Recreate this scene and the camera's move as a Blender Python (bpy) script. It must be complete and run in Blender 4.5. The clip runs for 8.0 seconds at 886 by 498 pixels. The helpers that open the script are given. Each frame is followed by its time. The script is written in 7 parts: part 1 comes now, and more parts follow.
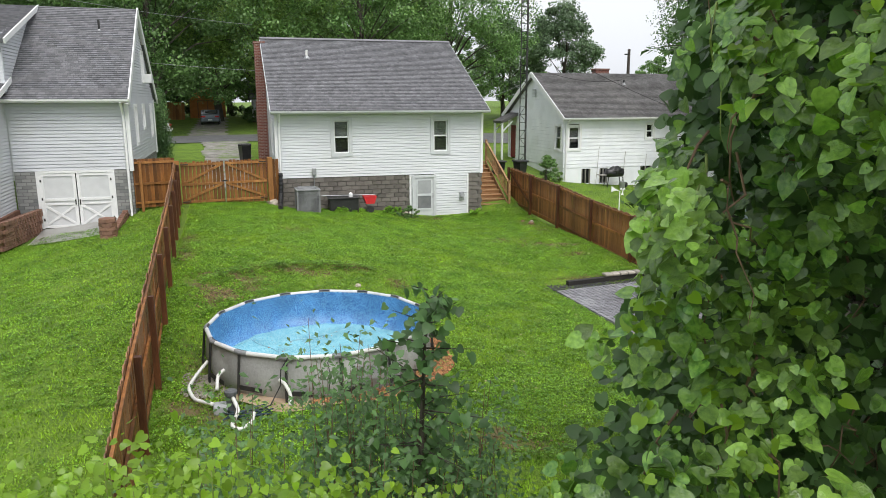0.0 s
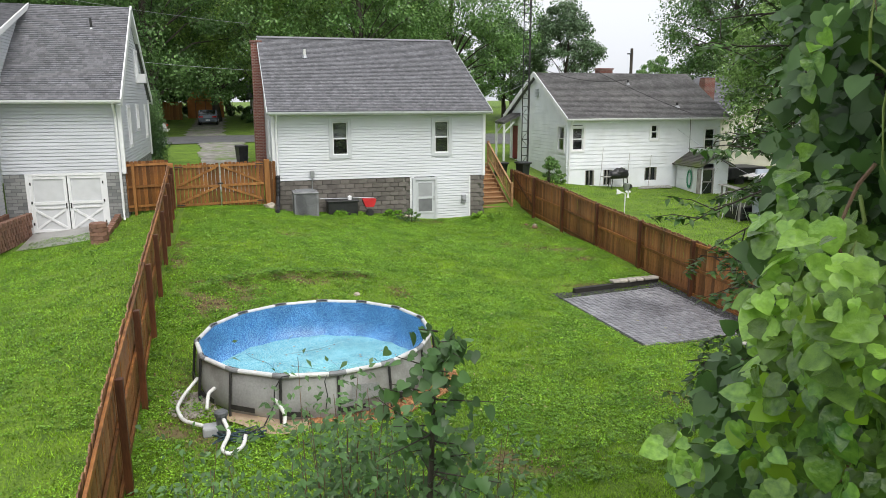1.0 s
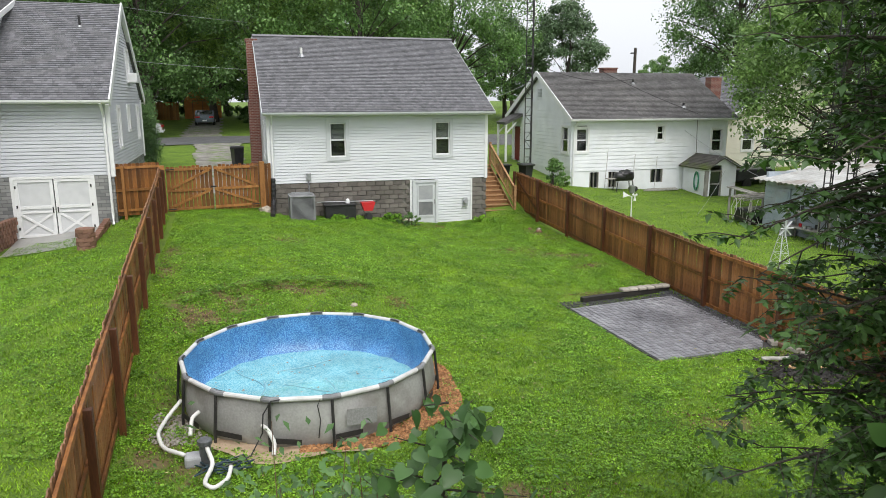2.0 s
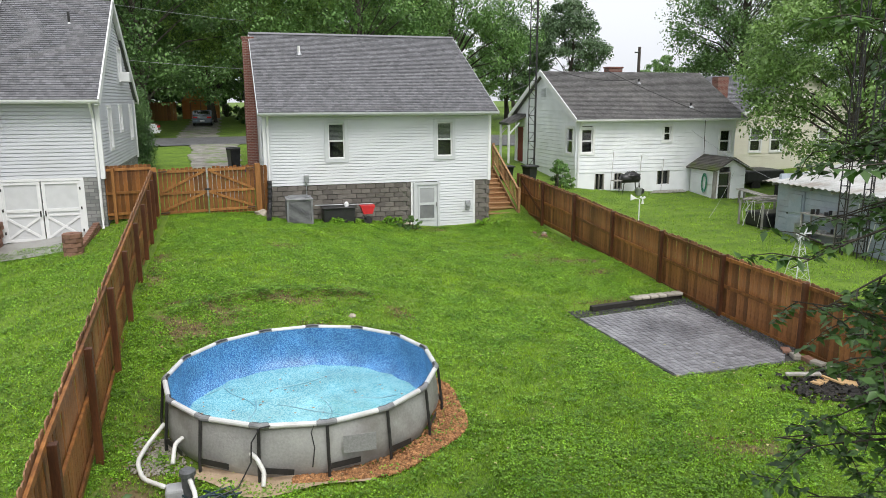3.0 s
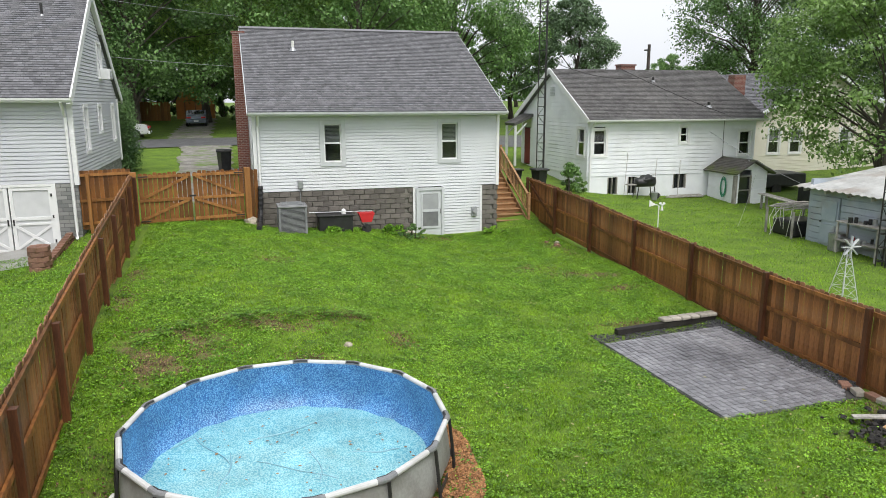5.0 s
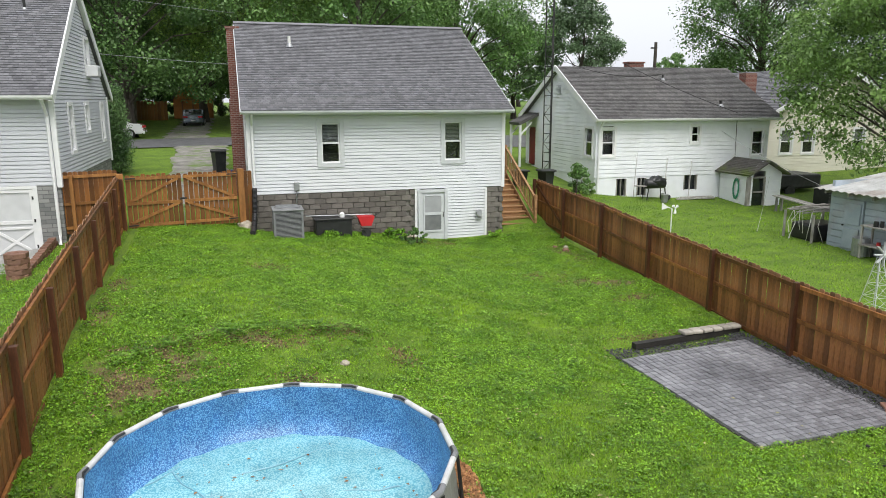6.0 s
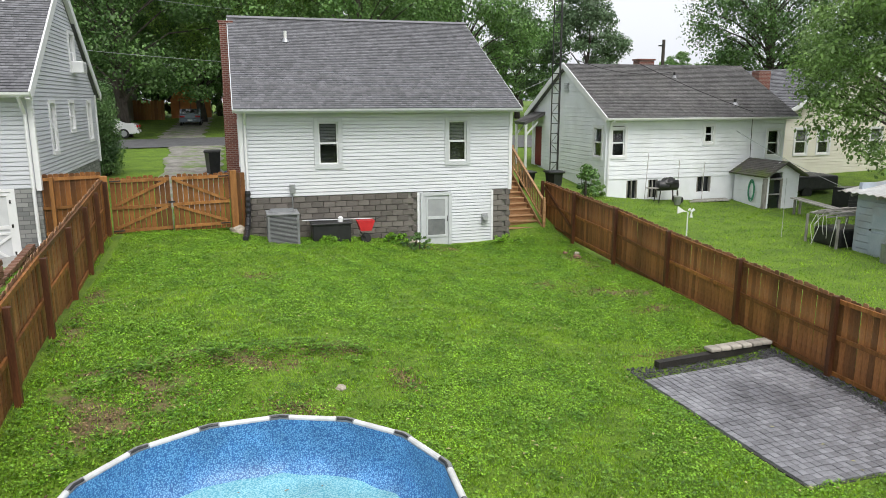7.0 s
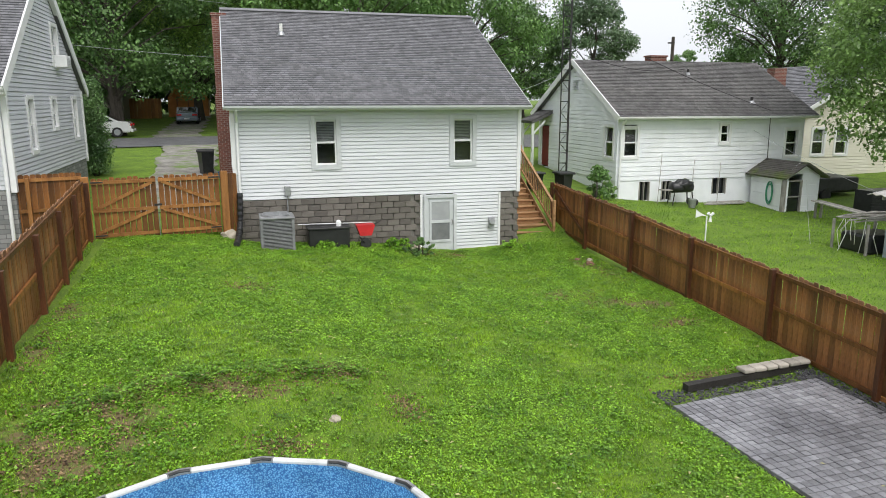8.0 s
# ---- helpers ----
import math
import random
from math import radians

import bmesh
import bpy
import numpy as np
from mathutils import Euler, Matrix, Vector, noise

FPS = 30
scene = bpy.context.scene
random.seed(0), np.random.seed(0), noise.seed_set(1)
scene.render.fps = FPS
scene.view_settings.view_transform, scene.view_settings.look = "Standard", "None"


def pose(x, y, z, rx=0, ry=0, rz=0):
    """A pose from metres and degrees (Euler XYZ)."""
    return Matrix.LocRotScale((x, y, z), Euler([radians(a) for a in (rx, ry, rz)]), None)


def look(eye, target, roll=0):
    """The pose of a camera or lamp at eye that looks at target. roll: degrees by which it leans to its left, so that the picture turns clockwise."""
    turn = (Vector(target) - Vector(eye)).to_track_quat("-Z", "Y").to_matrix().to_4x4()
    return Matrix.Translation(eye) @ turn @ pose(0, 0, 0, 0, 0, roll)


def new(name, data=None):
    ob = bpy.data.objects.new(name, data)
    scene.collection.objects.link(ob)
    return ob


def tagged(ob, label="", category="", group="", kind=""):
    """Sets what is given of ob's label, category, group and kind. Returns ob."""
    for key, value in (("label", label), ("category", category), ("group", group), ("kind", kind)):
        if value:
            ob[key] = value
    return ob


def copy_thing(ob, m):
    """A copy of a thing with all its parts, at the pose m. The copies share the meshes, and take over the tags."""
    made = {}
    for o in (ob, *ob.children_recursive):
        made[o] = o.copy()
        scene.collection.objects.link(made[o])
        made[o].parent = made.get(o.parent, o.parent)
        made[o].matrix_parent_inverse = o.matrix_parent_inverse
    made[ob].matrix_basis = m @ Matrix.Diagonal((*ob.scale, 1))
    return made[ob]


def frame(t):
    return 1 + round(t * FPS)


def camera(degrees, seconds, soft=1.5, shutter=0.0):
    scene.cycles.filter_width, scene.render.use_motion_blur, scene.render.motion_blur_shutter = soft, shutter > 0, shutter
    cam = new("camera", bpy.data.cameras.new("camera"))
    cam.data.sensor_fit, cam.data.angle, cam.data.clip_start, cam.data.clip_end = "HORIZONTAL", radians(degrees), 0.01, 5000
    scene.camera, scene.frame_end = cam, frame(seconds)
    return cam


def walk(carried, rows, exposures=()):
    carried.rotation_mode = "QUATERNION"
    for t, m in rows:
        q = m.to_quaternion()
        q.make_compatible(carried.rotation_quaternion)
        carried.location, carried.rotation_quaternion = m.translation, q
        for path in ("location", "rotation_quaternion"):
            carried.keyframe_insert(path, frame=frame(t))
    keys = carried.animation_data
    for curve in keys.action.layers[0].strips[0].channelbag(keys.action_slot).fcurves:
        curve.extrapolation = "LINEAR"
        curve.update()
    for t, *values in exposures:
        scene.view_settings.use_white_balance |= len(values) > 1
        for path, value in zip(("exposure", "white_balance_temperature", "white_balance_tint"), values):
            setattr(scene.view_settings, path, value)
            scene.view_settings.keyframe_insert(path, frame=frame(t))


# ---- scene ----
cam = camera(64.0, 8.0, soft=0.9)
PATH = [
    (0, (-8.881, 4.768, 5.245), (-8.329, 6.646, 4.834), -0.1),
    (0.5, (-8.777, 5.182, 5.257), (-8.227, 7.06, 4.846), -0.1),
    (1, (-8.729, 5.563, 5.285), (-8.176, 7.44, 4.873), -0.1),
    (1.5, (-8.617, 6.058, 5.29), (-8.063, 7.935, 4.878), -0.1),
    (3, (-8.289, 7.505, 5.263), (-7.736, 9.382, 4.852), -0.1),
    (3.5, (-8.189, 8.014, 5.255), (-7.635, 9.892, 4.844), -0.1),
    (4, (-8.067, 8.533, 5.242), (-7.515, 10.411, 4.832), -0.1),
    (4.5, (-7.969, 9.083, 5.239), (-7.415, 10.961, 4.828), -0.1),
    (6, (-7.578, 10.889, 5.145), (-7.027, 12.767, 4.734), -0.1),
    (6.5, (-7.452, 11.552, 5.116), (-6.902, 13.431, 4.704), -0.1),
    (7, (-7.286, 12.244, 5.071), (-6.738, 14.123, 4.66), -0.1),
    (7.5, (-7.115, 12.946, 5.023), (-6.571, 14.825, 4.611), -0.1),
    (8, (-6.973, 13.668, 4.977), (-6.429, 15.548, 4.565), -0.0),
]
walk(cam, [(t, look(eye, target, roll)) for t, eye, target, roll in PATH])

# ---- light: a bright overcast sky, sun behind cloud ----
scene.view_settings.exposure = 0.57
world = bpy.data.worlds.new("overcast_sky")
scene.world = world
world.use_nodes = True
wn, wl = world.node_tree.nodes, world.node_tree.links
sky = wn.new("ShaderNodeTexSky")
sky.sky_type = "NISHITA"
sky.sun_disc = False
sky.sun_elevation, sky.sun_rotation = radians(57), radians(174)
sky.air_density, sky.dust_density = 1.0, 4.0
hsv = wn.new("ShaderNodeHueSaturation")
hsv.inputs["Saturation"].default_value = 0.18
wl.new(sky.outputs[0], hsv.inputs["Color"])
cloud = wn.new("ShaderNodeMix")
cloud.data_type = "RGBA"
cloud.inputs[0].default_value = 0.7
cloud.inputs[7].default_value = (5.6, 5.8, 6.2, 1)
wl.new(hsv.outputs[0], cloud.inputs[6])
wl.new(cloud.outputs[2], wn["Background"].inputs[0])
wn["Background"].inputs[1].default_value = 0.134
sun = new("sun", bpy.data.lights.new("sun", "SUN"))
sun.data.energy, sun.data.angle, sun.data.color = 1.6, radians(40), (1.0, 0.97, 0.93)
sun.matrix_world = look((6, -30, 85), (0, 25, 0))


# ---- materials ----
def surface(name, c1, c2, scale=3.0, rough=0.6, bump=0.2, fine=40.0, metal=0.0, vary=0.0, stain=None, island=False,
            stretch=None, coat=0.0, spec=0.5, grain=0.35):
    """Two-scale noise colour with fine relief. vary: brightness change from piece to piece. stain: (colour, scale, amount)."""
    m = bpy.data.materials.new(name)
    m.use_nodes = True
    n, l = m.node_tree.nodes, m.node_tree.links
    p = n["Principled BSDF"]
    p.inputs["Roughness"].default_value, p.inputs["Metallic"].default_value = rough, metal
    p.inputs["Coat Weight"].default_value = coat
    p.inputs["Specular IOR Level"].default_value = spec
    co = n.new("ShaderNodeTexCoord")
    out = co.outputs["Object"]
    if stretch:
        mp = n.new("ShaderNodeMapping")
        mp.inputs["Scale"].default_value = stretch
        l.new(out, mp.inputs["Vector"])
        out = mp.outputs[0]
    big, small = n.new("ShaderNodeTexNoise"), n.new("ShaderNodeTexNoise")
    big.inputs["Scale"].default_value, big.inputs["Detail"].default_value = scale, 5
    small.inputs["Scale"].default_value, small.inputs["Detail"].default_value = fine, 4
    l.new(out, big.inputs["Vector"]), l.new(out, small.inputs["Vector"])
    ramp = n.new("ShaderNodeValToRGB")
    ramp.color_ramp.elements[0].color, ramp.color_ramp.elements[1].color = (*c1, 1), (*c2, 1)
    ramp.color_ramp.elements[0].position, ramp.color_ramp.elements[1].position = 0.36, 0.64
    add = n.new("ShaderNodeMix")
    add.inputs[0].default_value = grain
    l.new(big.outputs["Fac"], add.inputs[2]), l.new(small.outputs["Fac"], add.inputs[3])
    l.new(add.outputs[0], ramp.inputs[0])
    col = ramp.outputs[0]
    if stain:
        st, sr, sm = n.new("ShaderNodeTexNoise"), n.new("ShaderNodeValToRGB"), n.new("ShaderNodeMix")
        st.inputs["Scale"].default_value, st.inputs["Detail"].default_value = stain[1], 7
        l.new(co.outputs["Object"], st.inputs["Vector"])
        sr.color_ramp.elements[0].position, sr.color_ramp.elements[1].position = 0.5, 0.68
        l.new(st.outputs["Fac"], sr.inputs[0])
        mul = n.new("ShaderNodeMath")
        mul.operation = "MULTIPLY"
        mul.inputs[1].default_value = stain[2]
        l.new(sr.outputs[0], mul.inputs[0])
        sm.data_type = "RGBA"
        l.new(mul.outputs[0], sm.inputs[0]), l.new(col, sm.inputs[6])
        sm.inputs[7].default_value = (*stain[0], 1)
        col = sm.outputs[2]
    if vary:
        hv, mr = n.new("ShaderNodeHueSaturation"), n.new("ShaderNodeMapRange")
        mr.inputs["To Min"].default_value, mr.inputs["To Max"].default_value = 1 - vary, 1 + vary
        if island:
            l.new(n.new("ShaderNodeNewGeometry").outputs["Random Per Island"], mr.inputs[0])
        else:
            l.new(n.new("ShaderNodeObjectInfo").outputs["Random"], mr.inputs[0])
        l.new(mr.outputs[0], hv.inputs["Value"]), l.new(col, hv.inputs["Color"])
        col = hv.outputs[0]
    l.new(col, p.inputs["Base Color"])
    if bump:
        bp = n.new("ShaderNodeBump")
        bp.inputs["Strength"].default_value, bp.inputs["Distance"].default_value = bump, 0.02
        l.new(small.outputs["Fac"], bp.inputs["Height"]), l.new(bp.outputs[0], p.inputs["Normal"])
    return m


def leafy(name, c1, c2, rough=0.42, through_light=0.35, scale=0.6, vary=0.42, fine=6.0, bump=0.0):
    """Leaf: gloss above, light passing through, colour varied leaf by leaf."""
    m = surface(name, c1, c2, scale, rough, bump, fine, vary=vary, island=True)
    n, l = m.node_tree.nodes, m.node_tree.links
    p = n["Principled BSDF"]
    col = p.inputs["Base Color"].links[0].from_socket
    tr, mix = n.new("ShaderNodeBsdfTranslucent"), n.new("ShaderNodeMixShader")
    l.new(col, tr.inputs["Color"])
    mix.inputs[0].default_value = through_light
    l.new(p.outputs[0], mix.inputs[1]), l.new(tr.outputs[0], mix.inputs[2])
    l.new(mix.outputs[0], n["Material Output"].inputs[0])
    return m


def glass_pane(name):
    m = bpy.data.materials.new(name)
    m.use_nodes = True
    p = m.node_tree.nodes["Principled BSDF"]
    p.inputs["Base Color"].default_value = (0.8, 0.85, 0.86, 1)
    p.inputs["Transmission Weight"].default_value, p.inputs["Roughness"].default_value = 1.0, 0.02
    p.inputs["IOR"].default_value = 1.45
    return m


def bricks(name, c1, c2, mortar, w, h, gap=0.012, rough=0.8, planar="xz"):
    m = surface(name, c1, c2, 5, rough, 0.3, 60)
    n, l = m.node_tree.nodes, m.node_tree.links
    p = n["Principled BSDF"]
    co, sp, cb = n.new("ShaderNodeTexCoord"), n.new("ShaderNodeSeparateXYZ"), n.new("ShaderNodeCombineXYZ")
    add = n.new("ShaderNodeMath")
    l.new(co.outputs["Object"], sp.inputs[0])
    l.new(sp.outputs[0], add.inputs[0]), l.new(sp.outputs[1], add.inputs[1])
    l.new(add.outputs[0], cb.inputs[0]), l.new(sp.outputs[2], cb.inputs[1])
    br = n.new("ShaderNodeTexBrick")
    br.inputs["Scale"].default_value = 1.0
    br.inputs["Brick Width"].default_value, br.inputs["Row Height"].default_value = w, h
    br.inputs["Mortar Size"].default_value = gap
    br.inputs["Color1"].default_value, br.inputs["Color2"].default_value = (*c1, 1), (*c2, 1)
    br.inputs["Mortar"].default_value = (*mortar, 1)
    l.new(cb.outputs[0], br.inputs["Vector"]), l.new(br.outputs["Color"], p.inputs["Base Color"])
    bp = n.new("ShaderNodeBump")
    bp.invert = True
    bp.inputs["Strength"].default_value, bp.inputs["Distance"].default_value = 0.6, 0.01
    l.new(br.outputs["Fac"], bp.inputs["Height"]), l.new(bp.outputs[0], p.inputs["Normal"])
    return m


WHITE = surface("white_vinyl_siding", (0.61, 0.63, 0.65), (0.69, 0.71, 0.73), 0.7, 0.45, 0.05, 90, stain=((0.6, 0.6, 0.57), 0.5, 0.35), stretch=(1, 1, 3))
WHITE_GREY = surface("weathered_white_siding", (0.53, 0.545, 0.58), (0.61, 0.625, 0.66), 0.7, 0.5, 0.05, 90, stain=((0.52, 0.53, 0.53), 0.6, 0.4), stretch=(1, 1, 3))
OLD_WHITE = surface("old_white_paint", (0.77, 0.79, 0.825), (0.86, 0.875, 0.9), 1.2, 0.6, 0.1, 60, stain=((0.48, 0.49, 0.46), 0.9, 0.2))
CREAM = surface("cream_siding", (0.72, 0.68, 0.57), (0.8, 0.77, 0.67), 1, 0.6, 0.05, 60)
TRIM = surface("white_trim", (0.72, 0.73, 0.73), (0.8, 0.8, 0.8), 4, 0.4, 0.05, 80)
TRIM_GREY = surface("pale_grey_trim", (0.5, 0.52, 0.53), (0.58, 0.6, 0.61), 4, 0.45, 0.05, 80)
SHINGLE = surface("charcoal_asphalt_shingle", (0.13, 0.13, 0.14), (0.185, 0.185, 0.198), 2.0, 0.9, 0.5, 120, vary=0.26, island=True, stain=((0.16, 0.16, 0.16), 0.35, 0.15))
SHINGLE_BROWN = surface("faded_brown_shingle", (0.088, 0.085, 0.085), (0.155, 0.15, 0.148), 1.2, 0.9, 0.5, 120, vary=0.22, island=True, stain=((0.2, 0.19, 0.18), 0.4, 0.4))
FLASH = surface("grey_metal", (0.3, 0.31, 0.32), (0.42, 0.43, 0.44), 6, 0.45, 0.1, 60, metal=0.7)
DARK_METAL = surface("black_painted_steel", (0.012, 0.012, 0.013), (0.035, 0.033, 0.032), 8, 0.5, 0.1, 80)
BLOCK = surface("dark_grey_concrete_block", (0.105, 0.095, 0.082), (0.19, 0.172, 0.15), 3, 0.9, 0.6, 70, vary=0.25, stain=((0.09, 0.085, 0.075), 1.5, 0.5))
MORTAR = surface("recessed_mortar", (0.16, 0.15, 0.135), (0.24, 0.23, 0.2), 6, 0.95, 0.4, 60)
BRICK = bricks("red_chimney_brick", (0.2, 0.06, 0.04), (0.13, 0.04, 0.03), (0.28, 0.2, 0.17), 0.21, 0.075)
STONE = bricks("grey_split_stone", (0.16, 0.165, 0.165), (0.3, 0.3, 0.29), (0.12, 0.12, 0.12), 0.34, 0.13, 0.01)
CEDAR = surface("wet_stained_cedar", (0.13, 0.05, 0.018), (0.34, 0.15, 0.05), 1.2, 0.5, 0.35, 14, vary=0.45, stretch=(6, 6, 0.7), stain=((0.3, 0.19, 0.12), 1.9, 0.6), spec=0.4)
CEDAR_LIGHT = surface("fresh_golden_cedar", (0.2, 0.082, 0.022), (0.37, 0.17, 0.05), 1.2, 0.5, 0.35, 14, vary=0.22, stretch=(6, 6, 0.7), stain=((0.2, 0.09, 0.03), 1.5, 0.5), spec=0.4)
CEDAR_GOLD = surface("golden_brown_cedar", (0.11, 0.042, 0.011), (0.28, 0.118, 0.032), 1.2, 0.5, 0.35, 14, vary=0.45, stretch=(6, 6, 0.7), stain=((0.1, 0.04, 0.015), 1.5, 0.6), spec=0.4)
POST = surface("dark_wet_cedar_post", (0.055, 0.02, 0.009), (0.145, 0.053, 0.02), 1.2, 0.5, 0.3, 14, vary=0.2, stretch=(6, 6, 0.7), spec=0.4)
STEP_WOOD = surface("worn_deck_wood", (0.24, 0.12, 0.05), (0.46, 0.27, 0.13), 2, 0.6, 0.3, 16, vary=0.2, stretch=(0.8, 6, 6))
GREY_WOOD = surface("grey_weathered_board", (0.2, 0.19, 0.17), (0.42, 0.4, 0.37), 2, 0.8, 0.3, 20, vary=0.25, stretch=(4, 4, 1))
FRESH_WOOD = surface("fresh_cut_board", (0.45, 0.28, 0.13), (0.58, 0.4, 0.21), 2, 0.6, 0.2, 20)
TIMBER = surface("wet_black_timber", (0.01, 0.009, 0.008), (0.032, 0.028, 0.024), 3, 0.7, 0.5, 30)
PAVER = surface("wet_slate_paver", (0.14, 0.14, 0.152), (0.28, 0.28, 0.298), 1.1, 0.3, 0.3, 60, vary=0.3, stain=((0.09, 0.09, 0.1), 0.5, 0.6))
PAVER_BED = surface("dark_paver_joint", (0.03, 0.03, 0.03), (0.07, 0.065, 0.06), 5, 0.8, 0.4, 40)
GRAVEL_DARK = surface("black_wet_gravel", (0.02, 0.02, 0.022), (0.1, 0.1, 0.105), 9, 0.5, 0.8, 40, vary=0.5, island=True)
GRAVEL = surface("pale_drive_gravel", (0.15, 0.14, 0.125), (0.31, 0.295, 0.27), 2.2, 0.9, 0.7, 25, stain=((0.12, 0.2, 0.03), 1.3, 0.9))
ASPHALT = surface("wet_asphalt", (0.09, 0.09, 0.095), (0.15, 0.15, 0.155), 1.5, 0.6, 0.4, 60)
CONCRETE = surface("wet_concrete", (0.22, 0.215, 0.2), (0.34, 0.335, 0.32), 1.5, 0.3, 0.2, 40)
WALL_BLOCK = surface("brown_retaining_block", (0.15, 0.075, 0.05), (0.27, 0.15, 0.105), 4, 0.85, 0.6, 40, vary=0.25)
CAP_STONE = surface("pale_cap_stone", (0.26, 0.235, 0.2), (0.42, 0.385, 0.33), 4, 0.7, 0.5, 40, vary=0.2)
MULCH = surface("orange_wood_mulch", (0.2, 0.085, 0.032), (0.44, 0.23, 0.1), 7, 0.85, 0.9, 30, vary=0.5, island=True)
SAND = surface("pale_damp_sand", (0.36, 0.26, 0.17), (0.5, 0.38, 0.27), 3, 0.85, 0.4, 60)
POOL_WALL = surface("grey_pool_fabric", (0.27, 0.27, 0.26), (0.4, 0.4, 0.385), 1.2, 0.55, 0.25, 25, stain=((0.13, 0.12, 0.1), 1.4, 0.65))
POOL_RIM = surface("pale_pool_rail", (0.55, 0.55, 0.54), (0.66, 0.66, 0.65), 4, 0.4, 0.1, 40, stain=((0.35, 0.34, 0.31), 3, 0.4))
HOSE = surface("white_pool_hose", (0.6, 0.6, 0.57), (0.75, 0.75, 0.72), 5, 0.5, 0.1, 40)
GREEN_HOSE = surface("green_garden_hose", (0.02, 0.18, 0.1), (0.04, 0.28, 0.16), 5, 0.45, 0.1, 40)
BLACK_PLASTIC = surface("black_plastic", (0.012, 0.012, 0.013), (0.028, 0.028, 0.03), 5, 0.4, 0.1, 60)
GREY_PLASTIC = surface("grey_plastic", (0.28, 0.29, 0.3), (0.4, 0.41, 0.42), 5, 0.5, 0.1, 60)
RED = surface("red_plastic", (0.45, 0.015, 0.02), (0.6, 0.03, 0.035), 4, 0.4, 0.1, 60)
AC_GREY = surface("grey_condenser_paint", (0.16, 0.165, 0.17), (0.24, 0.245, 0.25), 4, 0.5, 0.1, 60)
SHED_BLUE = surface("faded_blue_grey_paint", (0.27, 0.33, 0.38), (0.4, 0.45, 0.5), 1.5, 0.65, 0.2, 40, stain=((0.25, 0.22, 0.18), 1.2, 0.45))
TIN = surface("old_corrugated_tin", (0.4, 0.4, 0.39), (0.62, 0.62, 0.61), 1.5, 0.5, 0.2, 40, metal=0.35, stain=((0.24, 0.17, 0.12), 0.9, 0.5))
MOSSY = surface("mossy_old_shingle", (0.08, 0.075, 0.07), (0.14, 0.13, 0.12), 2, 0.95, 0.6, 60, stain=((0.1, 0.14, 0.02), 1.1, 0.8))
ORANGE = surface("orange_wood_shed", (0.4, 0.15, 0.035), (0.52, 0.21, 0.06), 2, 0.6, 0.2, 20)
DARK_HOUSE = surface("dusky_house_paint", (0.2, 0.18, 0.16), (0.3, 0.28, 0.25), 2, 0.7, 0.1, 30)
CAR_GREY = surface("blue_grey_car_paint", (0.16, 0.2, 0.25), (0.2, 0.24, 0.29), 1, 0.25, 0, 30, coat=1.0, metal=0.3)
CAR_WHITE = surface("white_car_paint", (0.78, 0.78, 0.77), (0.82, 0.82, 0.81), 1, 0.25, 0, 30, coat=1.0)
RUBBER = surface("black_rubber", (0.012, 0.012, 0.012), (0.03, 0.03, 0.03), 6, 0.7, 0.2, 60)
DARK_GLASS = surface("dark_tinted_glass", (0.01, 0.012, 0.014), (0.02, 0.024, 0.026), 1, 0.06, 0, 30, coat=0.5)
BURGUNDY = surface("burgundy_door_paint", (0.16, 0.015, 0.025), (0.22, 0.025, 0.035), 2, 0.5, 0.1, 40)
LAMP_RED = surface("red_lens", (0.5, 0.01, 0.01), (0.6, 0.02, 0.02), 5, 0.2, 0, 30)
BLIND = surface("white_blind", (0.24, 0.24, 0.235), (0.3, 0.3, 0.295), 5, 0.6, 0, 60)
# near-black colour painted in for the shade of unlit rooms
ROOM_SHADE = surface("painted_room_shade", (0.03, 0.03, 0.03), (0.05, 0.05, 0.05), 2, 0.9, 0, 30)
BARK = surface("furrowed_bark", (0.035, 0.029, 0.023), (0.085, 0.07, 0.057), 3, 0.9, 0.9, 18, stretch=(3, 3, 0.8))
VINE_STEM = surface("brown_vine_stem", (0.1, 0.055, 0.035), (0.2, 0.13, 0.08), 5, 0.8, 0.4, 30)
GREEN_STEM = surface("green_vine_stem", (0.14, 0.2, 0.04), (0.24, 0.3, 0.08), 5, 0.6, 0.2, 30)
ROCK = surface("buff_rock", (0.3, 0.26, 0.2), (0.45, 0.4, 0.32), 3, 0.85, 0.7, 20)
DEBRIS = surface("brown_fallen_leaf", (0.16, 0.07, 0.025), (0.34, 0.2, 0.09), 5, 0.7, 0.1, 30, vary=0.4, island=True)
GLASS = glass_pane("window_glass")

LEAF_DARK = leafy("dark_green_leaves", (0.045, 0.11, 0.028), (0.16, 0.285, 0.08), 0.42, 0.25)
LEAF_MID = leafy("mid_green_leaves", (0.07, 0.165, 0.036), (0.19, 0.335, 0.09), 0.42, 0.3)
LEAF_LIGHT = leafy("light_green_leaves", (0.11, 0.21, 0.05), (0.26, 0.4, 0.115), 0.42, 0.35)
LEAF_BRIGHT = leafy("bright_green_leaves", (0.17, 0.3, 0.06), (0.35, 0.5, 0.14), 0.42, 0.4)
LEAF_GREY = leafy("silvery_green_leaves", (0.09, 0.16, 0.075), (0.17, 0.25, 0.13))
LEAF_VINE = leafy("glossy_vine_leaves", (0.042, 0.13, 0.015), (0.28, 0.47, 0.074), 0.3, 0.15, 2.0, 0.55, 48.0, 0.35)
waxy = LEAF_VINE.node_tree.nodes["Principled BSDF"].inputs
